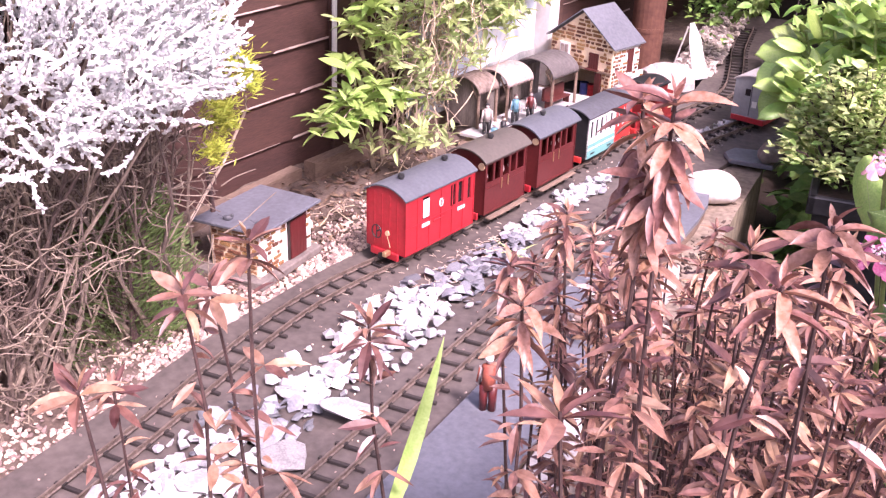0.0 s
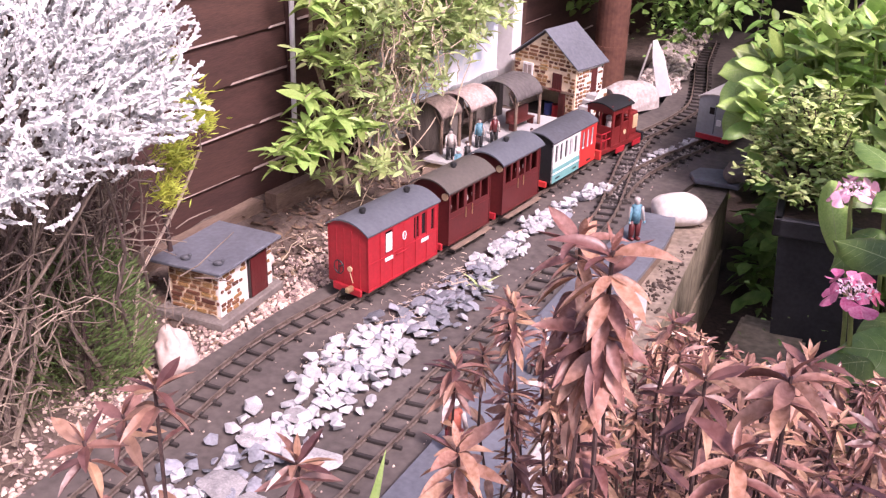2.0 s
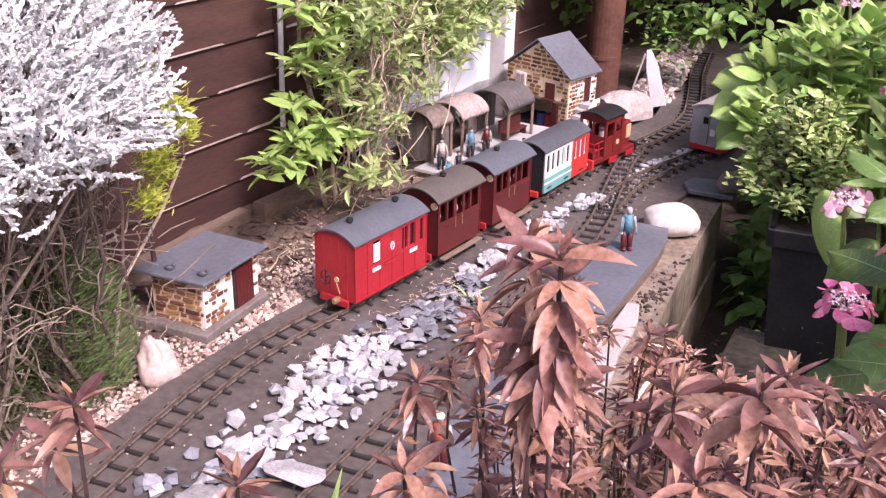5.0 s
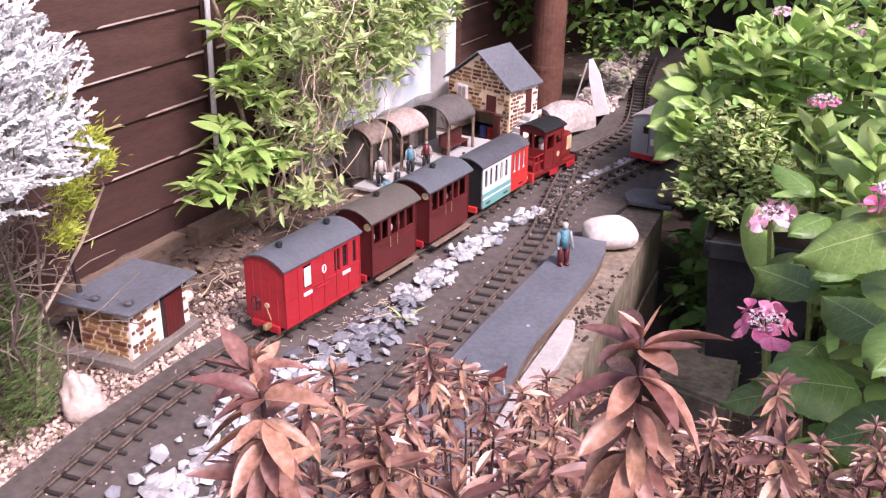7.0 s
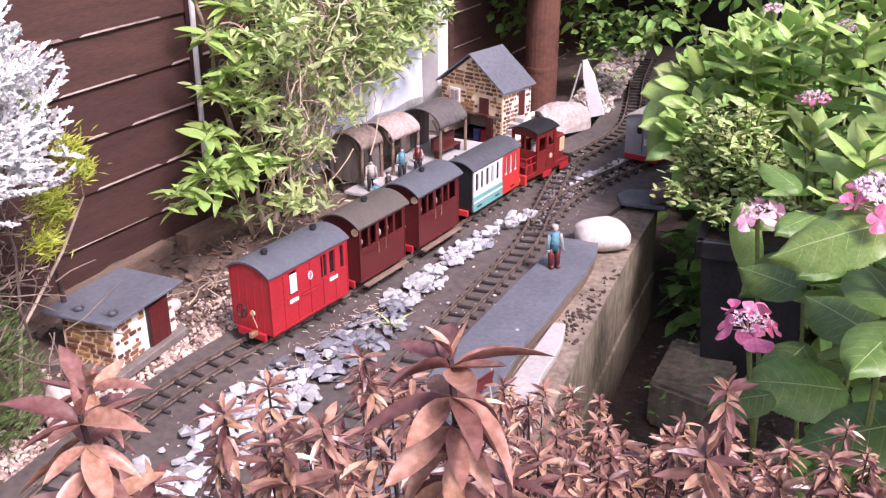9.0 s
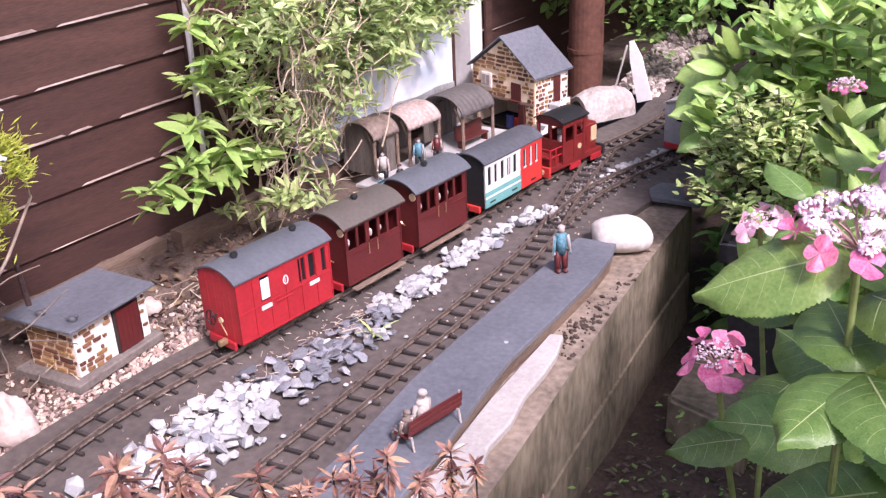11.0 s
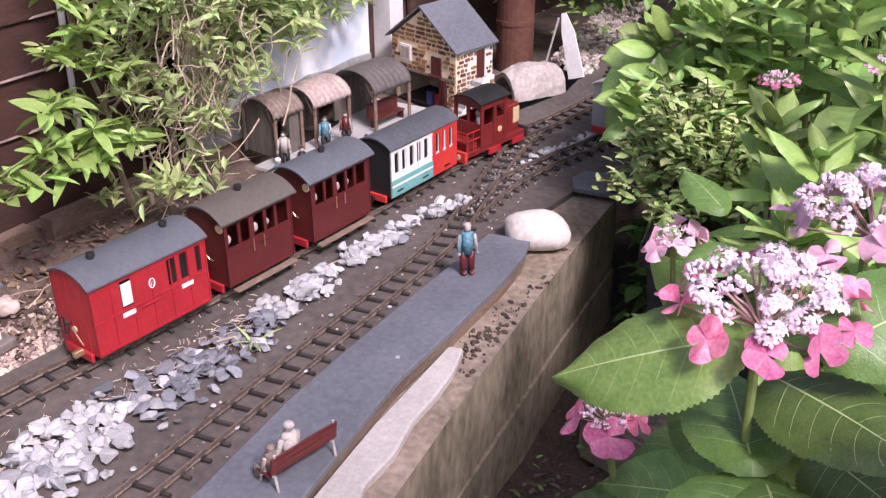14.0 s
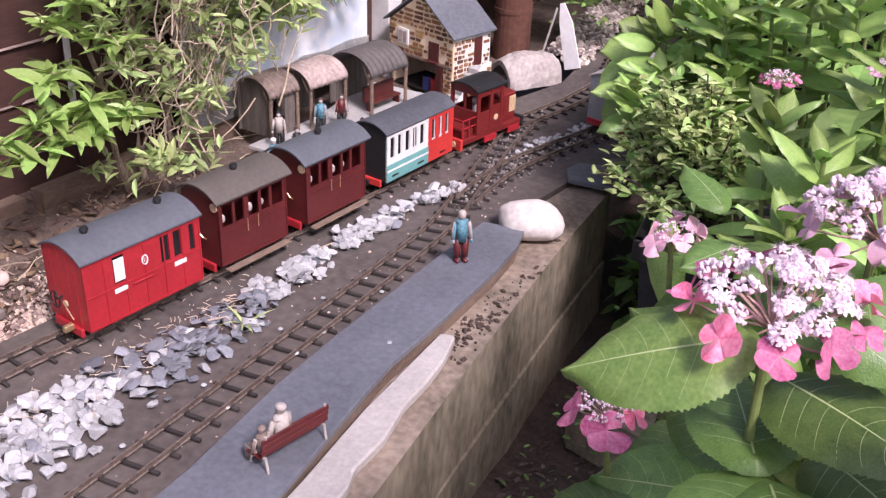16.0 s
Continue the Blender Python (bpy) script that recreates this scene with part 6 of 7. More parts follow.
def facing_leaf(plant, inv, base, tip, normal, width=1.0, mesh=None):
    """A leaf laid from base to tip with its upper side towards normal."""
    b, y = Vector(base), Vector(tip) - Vector(base)
    size = y.length
    y.normalize()
    x = y.cross(Vector(normal)).normalized()
    m = Matrix.Translation(b) @ Matrix((x, y, x.cross(y))).transposed().to_4x4() @ Matrix.Diagonal((size * width, size, size, 1))
    part("leaf", mesh or HL[0], None, plant).matrix_basis = inv @ m


# the big leaves round the nearest flower
for b, t_, nrm, w in (((0.737, -0.168, 0.530), (0.636, -0.196, 0.495), (0.10, -0.40, 1.0), 0.98), ((0.789, -0.126, 0.518), (0.858, -0.066, 0.558), (0.2, -0.8, 1.0), 1.0), ((0.757, -0.110, 0.475), (0.850, -0.163, 0.490), (0.1, -0.3, 1.0), 1.0),
                      ((0.757, -0.150, 0.440), (0.712, -0.055, 0.450), (0.1, -0.3, 1.0), 1.0), ((0.770, -0.160, 0.432), (0.82, -0.257, 0.440), (0.1, -0.2, 1.0), 1.05), ((0.767, -0.160, 0.431), (0.728, -0.252, 0.425), (-0.1, -0.2, 1.0), 1.05), ((0.717, 0.09, 0.200), (0.601, 0.031, 0.226), (0.0, -0.45, 1.0), 1.1),
                      ((0.636, 0.03, 0.205), (0.566, -0.012, 0.20), (0.0, -0.3, 1.0), 1.0), ((0.732, -0.038, 0.352), (0.655, 0.022, 0.360), (0.0, -0.6, 1.0), 1.0), ((0.79, -0.12, 0.30), (0.679, -0.15, 0.262), (0.0, -0.4, 1.0), 1.0), ((0.79, -0.07, 0.40), (0.87, -0.13, 0.41), (0.1, -0.3, 1.0), 1.1),
                      ((0.78, -0.05, 0.33), (0.86, -0.14, 0.33), (0.1, -0.3, 1.0), 1.0), ((0.77, -0.04, 0.25), (0.70, -0.10, 0.21), (0.0, -0.4, 1.0), 1.0), ((0.80, -0.03, 0.45), (0.86, 0.02, 0.50), (0.0, -0.8, 1.0), 1.0), ((0.76, 0.04, 0.42), (0.70, 0.09, 0.43), (0.0, -0.6, 1.0), 0.9)):
    facing_leaf(h1, inv1, b, t_, nrm, w, HB if t_[0] < 0.64 and b[2] > 0.5 else None)
h2, inv2 = hydrangea("hydrangea with small pink heads low beside the wall", 0.68, 0.22,
                     [((0.600, 0.034, 0.299), 0.026, "pink"), ((0.547, 0.375, 0.310), 0.024, "pale")], 0.08, 4, 0)
for b, t_, nrm, w in (((0.505, 0.470, 0.270), (0.545, 0.408, 0.160), (-0.3, -0.8, 0.5), 0.9), ((0.634, 0.196, 0.278), (0.542, 0.242, 0.280), (0.0, -0.7, 1.0), 0.9), ((0.594, 0.390, 0.350), (0.530, 0.440, 0.375), (0.2, -0.3, 1.0), 0.85),
                      ((0.60, 0.33, 0.26), (0.54, 0.30, 0.20), (0.0, -0.7, 1.0), 0.9), ((0.585, 0.41, 0.295), (0.535, 0.372, 0.29), (0.0, -0.6, 1.0), 0.9), ((0.66, 0.15, 0.22), (0.62, 0.06, 0.20), (0.1, -0.4, 1.0), 0.9), ((0.68, 0.22, 0.33), (0.64, 0.14, 0.33), (0.1, -0.5, 1.0), 0.9),
                      ((0.70, 0.26, 0.38), (0.67, 0.17, 0.40), (0.1, -0.6, 1.0), 0.9), ((0.63, 0.34, 0.33), (0.59, 0.27, 0.33), (0.0, -0.6, 1.0), 0.9)):
    facing_leaf(h2, inv2, b, t_, nrm, w, HF[0] if b[1] > 0.42 else None)
# stems from x 0.93 outward are out of view, added to shade the near leaves
hydrangea("leafy hydrangea shoots behind the low pink heads, outer ones unseen for shade", 0.80, 0.25,
          [((0.72, 0.27, 0.34), 0.0, "pale"), ((0.74, 0.12, 0.30), 0.0, "pale"), ((0.78, 0.20, 0.42), 0.0, "pale"), ((0.67, 0.38, 0.36), 0.0, "pale"), ((0.90, 0.10, 0.45), 0.0, "pale"), ((0.86, 0.28, 0.44), 0.0, "pale"), ((0.98, -0.06, 0.60), 0.0, "pale"), ((1.02, 0.12, 0.62), 0.0, "pale"), ((0.95, -0.24, 0.60), 0.0, "pale"), ((1.0, -0.33, 0.58), 0.0, "pale"), ((1.04, -0.18, 0.66), 0.0, "pale"), ((0.93, -0.16, 0.56), 0.0, "pale")], 0.085, 14, 5, HF)
hydrangea("tall green hydrangea with a few pale pink heads", 0.68, 0.66,
          [((0.562, 0.768, 0.393), 0.022, "pink"), ((0.68, 0.48, 0.40), 0.0, "pale"), ((0.70, 0.78, 0.43), 0.022, "pale"), ((0.72, 0.70, 0.47), 0.0, "pale"), ((0.78, 0.54, 0.46), 0.022, "pale"),
           ((0.82, 0.42, 0.42), 0.0, "pale"), ((0.68, 0.42, 0.33), 0.0, "pale"), ((0.73, 0.90, 0.50), 0.02, "pale"), ((0.44, 1.02, 0.30), 0.0, "pale"), ((0.86, 0.66, 0.52), 0.0, "pale")], 0.085, 7, 5, HF)
h4, inv4 = hydrangea("green hydrangea at the back of the border", 0.62, 1.25,
          [((0.42, 1.12, 0.33), 0.0, "pale"), ((0.33, 1.26, 0.30), 0.0, "pale"), ((0.245, 1.11, 0.205), 0.0, "pale"), ((0.235, 1.21, 0.31), 0.0, "pale"), ((0.29, 1.19, 0.36), 0.0, "pale"), ((0.36, 1.20, 0.40), 0.0, "pale"), ((0.44, 1.10, 0.42), 0.0, "pale"), ((0.40, 1.28, 0.45), 0.02, "pale"), ((0.50, 1.25, 0.42), 0.0, "pale"), ((0.58, 1.1, 0.46), 0.022, "pale"), ((0.66, 1.2, 0.50), 0.0, "pale"), ((0.42, 1.42, 0.40), 0.02, "pale"), ((0.56, 1.45, 0.52), 0.0, "pale"), ((0.30, 1.06, 0.27), 0.0, "pale"), ((0.275, 1.0, 0.25), 0.0, "pale"), ((0.29, 1.22, 0.22), 0.0, "pale"), ((0.72, 1.0, 0.50), 0.0, "pale"), ((0.70, 1.4, 0.56), 0.0, "pale")] + [((x, y, z + 0.03 * math.sin(9 * x + 5 * y)), 0.0, "pale") for x, y, z in ((0.34, 1.14, 0.37), (0.40, 1.03, 0.40), (0.48, 1.02, 0.44), (0.47, 1.16, 0.47), (0.54, 1.02, 0.49), (0.36, 1.30, 0.42), (0.62, 0.98, 0.50), (0.50, 1.34, 0.50), (0.60, 1.3, 0.54), (0.30, 1.38, 0.38), (0.66, 1.08, 0.55), (0.76, 1.12, 0.58), (0.80, 0.92, 0.55))], 0.08, 8, 5, HF)

# its low leaves hang over the railcar
for b, t_ in (((0.232, 1.124, 0.203), (0.168, 1.066, 0.201)), ((0.275, 1.134, 0.207), (0.258, 1.072, 0.160)), ((0.241, 1.11, 0.154), (0.195, 1.048, 0.130)), ((0.289, 1.123, 0.165), (0.284, 1.063, 0.120)), ((0.249, 1.151, 0.286), (0.190, 1.098, 0.304)),
              ((0.281, 1.165, 0.313), (0.25, 1.128, 0.380)), ((0.306, 1.15, 0.241), (0.330, 1.124, 0.308)), ((0.267, 1.145, 0.25), (0.205, 1.090, 0.258)), ((0.263, 1.097, 0.1), (0.29, 1.04, 0.05)), ((0.26, 1.12, 0.22), (0.215, 1.06, 0.235)), ((0.27, 1.12, 0.19), (0.235, 1.05, 0.185)), ((0.226, 1.198, 0.232), (0.159, 1.126, 0.188)), ((0.232, 1.165, 0.187), (0.182, 1.109, 0.118)), ((0.222, 1.227, 0.265), (0.135, 1.18, 0.246)), ((0.247, 1.198, 0.214), (0.194, 1.121, 0.214)), ((0.219, 1.232, 0.284), (0.158, 1.201, 0.304))):
    facing_leaf(h4, inv4, b, t_, (0.3, -0.7, 0.9), 1.6 if b[1] > 1.163 and t_[0] < 0.2 else 1.0, HF[2])
bm = bmesh.new()
tube(bm, [inv4 @ Vector(p) for p in ((0.45, 1.22, -0.3), (0.36, 1.2, 0.05), (0.29, 1.16, 0.2), (0.25, 1.13, 0.26))], 0.005, 0.002, 7)
part("stem", bm, STEMGREEN, h4)

# -- small-leaved variegated shrub in a black pot --
pot = thing("plant_pot", "tall black square plastic plant pot by the wall", "pot", pose(0.485, 0.905, -0.30, 0, 0, 8))
bm = bmesh.new()
bmesh.ops.create_cone(bm, cap_ends=True, segments=4, radius1=0.118, radius2=0.155, depth=0.35, matrix=pose(0, 0, 0.175, 0, 0, 45))
part("body", bm, POT, pot)
bm = bmesh.new()
for a in range(4):
    box(bm, -0.122, 0.122, 0.104, 0.122, 0.335, 0.375, 0.003, pose(0, 0, 0, 0, 0, 90 * a))
part("rim", bm, POT, pot)
bm = bmesh.new()
box(bm, -0.104, 0.104, -0.104, 0.104, 0.345, 0.358)
part("compost", bm, GROUND, pot)
vs_ = thing("variegated_shrub", "bushy shrub with small yellow-green variegated leaves", "shrub", pose(0.43, 0.90, 0.055))
inv = vs_.matrix_basis.inverted()
q = random.Random(31)
SMALL = [leaf_verts(1.0, w, 0.35, c, 4, 0.75) for w, c in ((0.44, 0.15), (0.38, 0.35), (0.48, 0.0))]
ms, ms2 = [], []
bm = bmesh.new()
for k in range(54):
    a, e = q.uniform(0, 6.28), q.uniform(-0.1, 1.45)
    rr = q.uniform(0.10, 0.17)
    tip = Vector((0.40 + 0.95 * rr * math.cos(a) * math.cos(e), 0.92 + rr * math.sin(a) * math.cos(e), 0.14 + 1.15 * rr * math.sin(e)))
    pts = bent((0.43, 0.90, 0.055), tip, 0.02, 5, 0.008, q)
    tube(bm, [inv @ p for p in pts], 0.0045, 0.0012, 5)
    for j in range(56):
        o = pts[2].lerp(pts[-1], q.random()) + Vector((q.gauss(0, 0.014), q.gauss(0, 0.014), q.gauss(0, 0.012)))
        b = q.uniform(0, 6.28)
        m = inv @ aim(o, (math.cos(b), math.sin(b), q.uniform(-0.3, 0.7)), q.uniform(-40, 40), q.uniform(0.016, 0.028))
        # low leaves and a few others take the darker green, shade put into colour
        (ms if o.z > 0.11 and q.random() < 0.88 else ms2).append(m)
tagged(part("branch", bm, STEMBROWN, vs_), kind="stuff")
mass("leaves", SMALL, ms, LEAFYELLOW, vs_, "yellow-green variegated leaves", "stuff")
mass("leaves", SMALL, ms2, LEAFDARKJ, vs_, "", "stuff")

# dark greenery filling the border and the back
q = random.Random(41)
BIGV = [leaf_verts(1.0, w, 0.25, c, 5, 0.8) for w, c in ((0.55, 0.15), (0.6, 0.3), (0.48, 0.05))]
ms = []
for k in range(2000):
    y = q.uniform(-0.25, 1.9)
    x = q.uniform(0.42, 1.25)
    top = 0.30 + 0.12 * math.sin(y * 3) + 0.25 * min(1, max(0, x - 0.6)) - (0.30 if y < 0.2 and x < 0.8 else 0.0)
    z = -0.28 + (top + 0.28) * q.random()
    if x < 0.66 and y < 1.05:
        continue
    b = q.uniform(0, 6.28)
    ms.append(aim((x, y, z), (math.cos(b), math.sin(b), q.uniform(-0.6, 0.4)), q.uniform(-40, 40), q.uniform(0.06, 0.11)))
# filler leaves added to darken the gaps beside and behind the track bed
for k in range(620):
    if k < 340:
        x, y, z = q.uniform(0.265, 0.37), q.uniform(1.06, 1.6), q.uniform(-0.29, 0.0)
    else:
        x, y, z = q.uniform(0.06, 0.36), q.uniform(1.76, 2.0), q.uniform(-0.29, 0.28)
    b = q.uniform(0, 6.28)
    ms.append(aim((x, y, z), (math.cos(b), math.sin(b), q.uniform(-0.6, 0.4)), q.uniform(-40, 40), q.uniform(0.04, 0.08)))
mass("border_foliage", BIGV, ms, LEAFDARKJ, None, "dense shaded green foliage of the border", "stuff")
ms = []
for k in range(2600):
    x, y = q.uniform(-0.55, 1.6), q.uniform(1.95, 2.7)
    z = q.uniform(0.22, 1.3) if x < 0.05 else q.uniform(-0.3, 1.3)
    if x < 0.05 and z < 0.30 + 0.25 * q.random():
        continue
    b = q.uniform(0, 6.28)
    ms.append(aim((x, y, z), (math.cos(b), math.sin(b), q.uniform(-0.9, 0.2)), q.uniform(-40, 40), q.uniform(0.05, 0.10)))
for k in range(150):
    y = q.uniform(1.8, 2.0)
    x = q.uniform(-0.62, 0.08)
    z = 0.36 - 0.1 * q.random() * math.sin(x * 9) ** 2 + 0.25 * q.random()
    for j in range(4):
        b = q.uniform(0, 6.28)
        ms.append(aim((x + q.gauss(0, 0.02), y, z + q.gauss(0, 0.02)), (math.cos(b), math.sin(b), q.uniform(-0.9, 0.2)), q.uniform(-40, 40), q.uniform(0.035, 0.06)))
for k in range(160):
    a = q.uniform(0, 6.28)
    ms.append(aim((-0.16 + q.gauss(0, 0.05), 1.86 + q.gauss(0, 0.04), 0.19 + q.gauss(0, 0.04)), (math.cos(a), math.sin(a), q.uniform(-0.6, 0.6)), q.uniform(-40, 40), q.uniform(0.014, 0.028)))
# unseen leaves carry the hedge over the back of the layout to shade it
for k in range(4400):
    x, y = q.uniform(-0.75, 0.30), q.uniform(1.58, 2.75)
    if x > -0.24 + 0.9 * max(0, y - 2.15):
        continue
    z = q.uniform(0.40, 0.75) - 0.10 * max(0, y - 2.0)
    if (x + 0.333) ** 2 + (y - 1.76) ** 2 < 0.004 and z < 0.56:
        continue
    b = q.uniform(0, 6.28)
    ms.append(aim((x, y, z), (math.cos(b), math.sin(b), q.uniform(-0.7, 0.2)), q.uniform(-40, 40), q.uniform(0.05, 0.09)))
for k in range(60):
    x, y = q.uniform(-0.52, 0.05), q.uniform(1.84, 2.0)
    for j in range(6):
        b = q.uniform(0, 6.28)
        ms.append(aim((x + q.gauss(0, 0.025), y + q.gauss(0, 0.02), 0.30 + 0.035 * math.sin(13 * x) - 0.015 * j + q.gauss(0, 0.02)), (math.cos(b), math.sin(b), q.uniform(-0.9, 0.1)), q.uniform(-40, 40), q.uniform(0.030, 0.055)))
mass("back_hedge", BIGV, ms, LEAFDARKJ, None, "dark overhanging hedge behind the layout", "stuff")
# low weeds in the gap under the wall
ms = []
for k in range(320):
    x, y = q.uniform(0.31, 0.55), q.uniform(-0.1, 0.95)
    b = q.uniform(0, 6.28)
    ms.append(aim((x, y, -0.29 + q.random() ** 2 * 0.16), (math.cos(b), math.sin(b), q.uniform(-0.2, 0.6)), q.uniform(-40, 40), q.uniform(0.006, 0.017)))
mass("low_weeds", SMALL, ms, LEAFDARKJ, None, "low weeds at the wall's foot", "stuff")

ms = []
for k in range(800):
    x, y = q.uniform(0.29, 0.60), q.uniform(-0.25, 0.95)
    b = q.uniform(0, 6.28)
    ms.append(aim((x, y, -0.30 + 0.03 * noise.noise((x * 5, y * 5, 0)) + 0.004), (math.cos(b), math.sin(b), q.uniform(-0.15, 0.3)), q.uniform(-30, 30), q.uniform(0.008, 0.024)))
mass("dead_leaves", SMALL, ms, mat("damp_leaf_litter", (0.16, 0.125, 0.095), (0.06, 0.045, 0.035), 0.9, 20, 6, 0.4, island=0.6), None, "brown dead leaves at the wall's foot", "stuff")

# -- green climber on the fence --
q = random.Random(51)
cl = thing("climbing_shrub", "leggy climbing shrub with long fresh green leaves", "shrub", pose(-0.56, 0.60, 0.0))
inv = cl.matrix_basis.inverted()
CL = [leaf_mesh("leaf", LEAFGREEN, 1.0, w, f, c, 6, 0.9) for w, f, c in ((0.32, 0.35, 0.15), (0.28, 0.45, 0.3), (0.36, 0.25, 0.0))]
CV = [leaf_verts(1.0, w, f, c, 4, 0.9) for w, f, c in ((0.34, 0.35, 0.15), (0.30, 0.45, 0.3), (0.38, 0.25, 0.0))]


def bare(o, drop=0.0):
    # the shrub stops short of the shelters and hangs over them only higher up
    s = o[1] + 1.55 * (o[0] + 0.42)
    return s > 0.71 and o[2] < 0.190 + drop + 0.20 * (s - 0.69)


tips = [(-0.42, 0.17, 0.24), (-0.43, 0.20, 0.20), (-0.42, 0.24, 0.21), (-0.43, 0.28, 0.25), (-0.45, 0.31, 0.30), (-0.47, 0.35, 0.38), (-0.42, 0.38, 0.26), (-0.40, 0.44, 0.34), (-0.50, 0.40, 0.46), (-0.42, 0.38, 0.20), (-0.43, 0.32, 0.20), (-0.48, 0.46, 0.52), (-0.40, 0.44, 0.22), (-0.44, 0.5, 0.45),
        (-0.46, 0.30, 0.24), (-0.48, 0.36, 0.30), (-0.46, 0.42, 0.40), (-0.45, 0.36, 0.21)]
BIG = len(tips)
for k in range(70):
    y = q.uniform(0.44, 1.30)
    tip = (q.uniform(-0.56, -0.38) - 0.04 * (y - 0.5), y, q.uniform(0.17 + 0.22 * max(0, y - 0.75), 0.62))
    if not bare(tip, 0.03):
        tips.append(tip)
TRUNKS = [bent((-0.55, 0.56 + 0.04 * i, -0.01), (-0.54, y, 0.60), 0.0, 8, 0.012, q) for i, y in enumerate((0.44, 0.62, 0.82, 1.0))]
for c in TRUNKS:
    bm = bmesh.new()
    tube(bm, [inv @ p for p in c], 0.0065, 0.003, 7)
    part("trunk", bm, STRAW, cl)
made, rest = 0, []
for k, tip in enumerate(tips):
    tip = Vector(tip)
    tr = min(TRUNKS, key=lambda c: abs(c[-1].y - tip.y) + q.uniform(0, 0.1))
    foot = tr[max(1, min(len(tr) - 1, int((tip.z - 0.06) / 0.6 * len(tr))))]
    mid = foot.lerp(tip, 0.5) + Vector((q.uniform(-0.02, 0.01), q.uniform(-0.03, 0.03), 0.03))
    pts = bent(foot, mid, 0, 3, 0.008, q)[:-1] + bent(mid, tip, 0.01, 4, 0.006, q)
    bm = bmesh.new()
    tube(bm, [inv @ p for p in pts], 0.0032, 0.0009, 5)
    part("stem", bm, STRAW if k % 3 else STEMGREEN, cl)
    # opposite pairs up the shoot, crowded at its tip
    big = 0.060 if k < BIG else 0.034
    n = 7 if k < BIG else 6
    for j in range(n):
        o = pts[3].lerp(tip, 1 - 0.75 * (j / n) ** 1.2)
        for s in (0, 1):
            b = j * 1.57 + s * 3.14 + k + q.uniform(-0.4, 0.4)
            up = q.uniform(0.5, 1.0) if j == 0 else q.uniform(-0.4, 0.5)
            m = inv @ aim(o, (math.cos(b), math.sin(b), up), q.uniform(-35, 35), big * (0.6 if j == 0 else 1.0) * q.uniform(0.75, 1.15))
            if made < 280:
                part("leaf", CL[q.randrange(3)], None, cl).matrix_basis = m
                made += 1
            else:
                rest.append(m)
# short side shoots with small pale leaves
pale = []
for k in range(1050):
    y = q.uniform(0.44, 1.30)
    o = Vector((q.uniform(-0.56, -0.38) - 0.05 * (y - 0.5), y, q.uniform(0.05 + 0.45 * max(0, y - 0.70), 0.64)))
    if noise.noise(o * 9) < -0.10 or bare(o, 0.03 * noise.noise(o * 20)) or (o.z < 0.18 and k % 3 == 0):
        continue
    d = Vector((q.uniform(-0.4, 1), q.uniform(-1, 0.6), q.uniform(-0.2, 1))).normalized()
    for j in range(7):
        b = j * 1.57 + q.uniform(-0.5, 0.5)
        (pale if (k % 5 < 2) else rest).append(inv @ aim(o + d * (0.008 * j), (math.cos(b) + d.x, math.sin(b) + d.y, d.z + q.uniform(-0.4, 0.5)), q.uniform(-40, 40), q.uniform(0.028, 0.050) * (1 - 0.06 * j)))
for k in range(620):
    y = q.uniform(0.80, 1.34)
    o = Vector((q.uniform(-0.58, -0.44), y, q.uniform(0.22, 0.64)))
    if noise.noise(o * 8 + Vector((5, 0, 0))) < -0.15 or bare(o, 0.05 + 0.04 * noise.noise(o * 15)):
        continue
    for j in range(7):
        b = j * 1.57 + q.uniform(-0.5, 0.5)
        rest.append(inv @ aim(o + Vector((0.004, -0.004, -0.006)) * j, (math.cos(b), math.sin(b) - 0.3, q.uniform(-0.7, 0.3)), q.uniform(-40, 40), q.uniform(0.026, 0.042)))
mass("leaf_mass", CV, rest, LEAFGREENJ, cl, "", "stuff")
mass("pale_leaf_mass", CV, pale, LEAFYELLOW, cl, "pale yellow-green young leaves", "stuff")
bm = bmesh.new()
for k in range(420):
    y = q.gauss(0.68, 0.12)
    a = Vector((q.uniform(-0.58, -0.39), y, q.uniform(0.10, 0.52)))
    b = a + Vector((q.uniform(-0.05, 0.05), q.uniform(-0.12, 0.12), q.uniform(-0.14, 0.16)))
    if min(a.y, b.y) < 0.50 or (bare(a) and bare(b)):
        continue
    tube(bm, [inv @ p for p in bent(a, b, q.uniform(-0.02, 0.02), 5, 0.006, q)], q.uniform(0.0014, 0.0026), 0.0009, 4)
tagged(part("dry_twig", bm, STRAW, cl, "pale dry tangled twigs"), kind="stuff")

# -- silver-leaved bush, with dry stems and lime shoots --
q = random.Random(61)
sb = thing("silver_bush", "large silvery white feathery bush over woody dry stems", "shrub", pose(-0.45, -0.45, 0.0))
inv = sb.matrix_basis.inverted()
# a felted twig: a thin bar with short blunt side leaves
V, F = [], []


def stub(p, d, l, r):
    o = len(V)
    d = Vector(d).normalized()
    x = d.cross(Vector((0.3, 0.2, 1))).normalized()
    y = d.cross(x)
    for f, rr in ((0, 0.7), (0.6, 1.0), (1.0, 0.35)):
        for k in range(3):
            a = k * math.pi * 2 / 3
            V.append(tuple(Vector(p) + d * l * f + (x * math.cos(a) + y * math.sin(a)) * r * rr))
    for i in range(2):
        for k in range(3):
            F.append((o + i * 3 + k, o + i * 3 + (k + 1) % 3, o + i * 3 + 3 + (k + 1) % 3, o + i * 3 + 3 + k))
    F.append((o + 6, o + 7, o + 8))


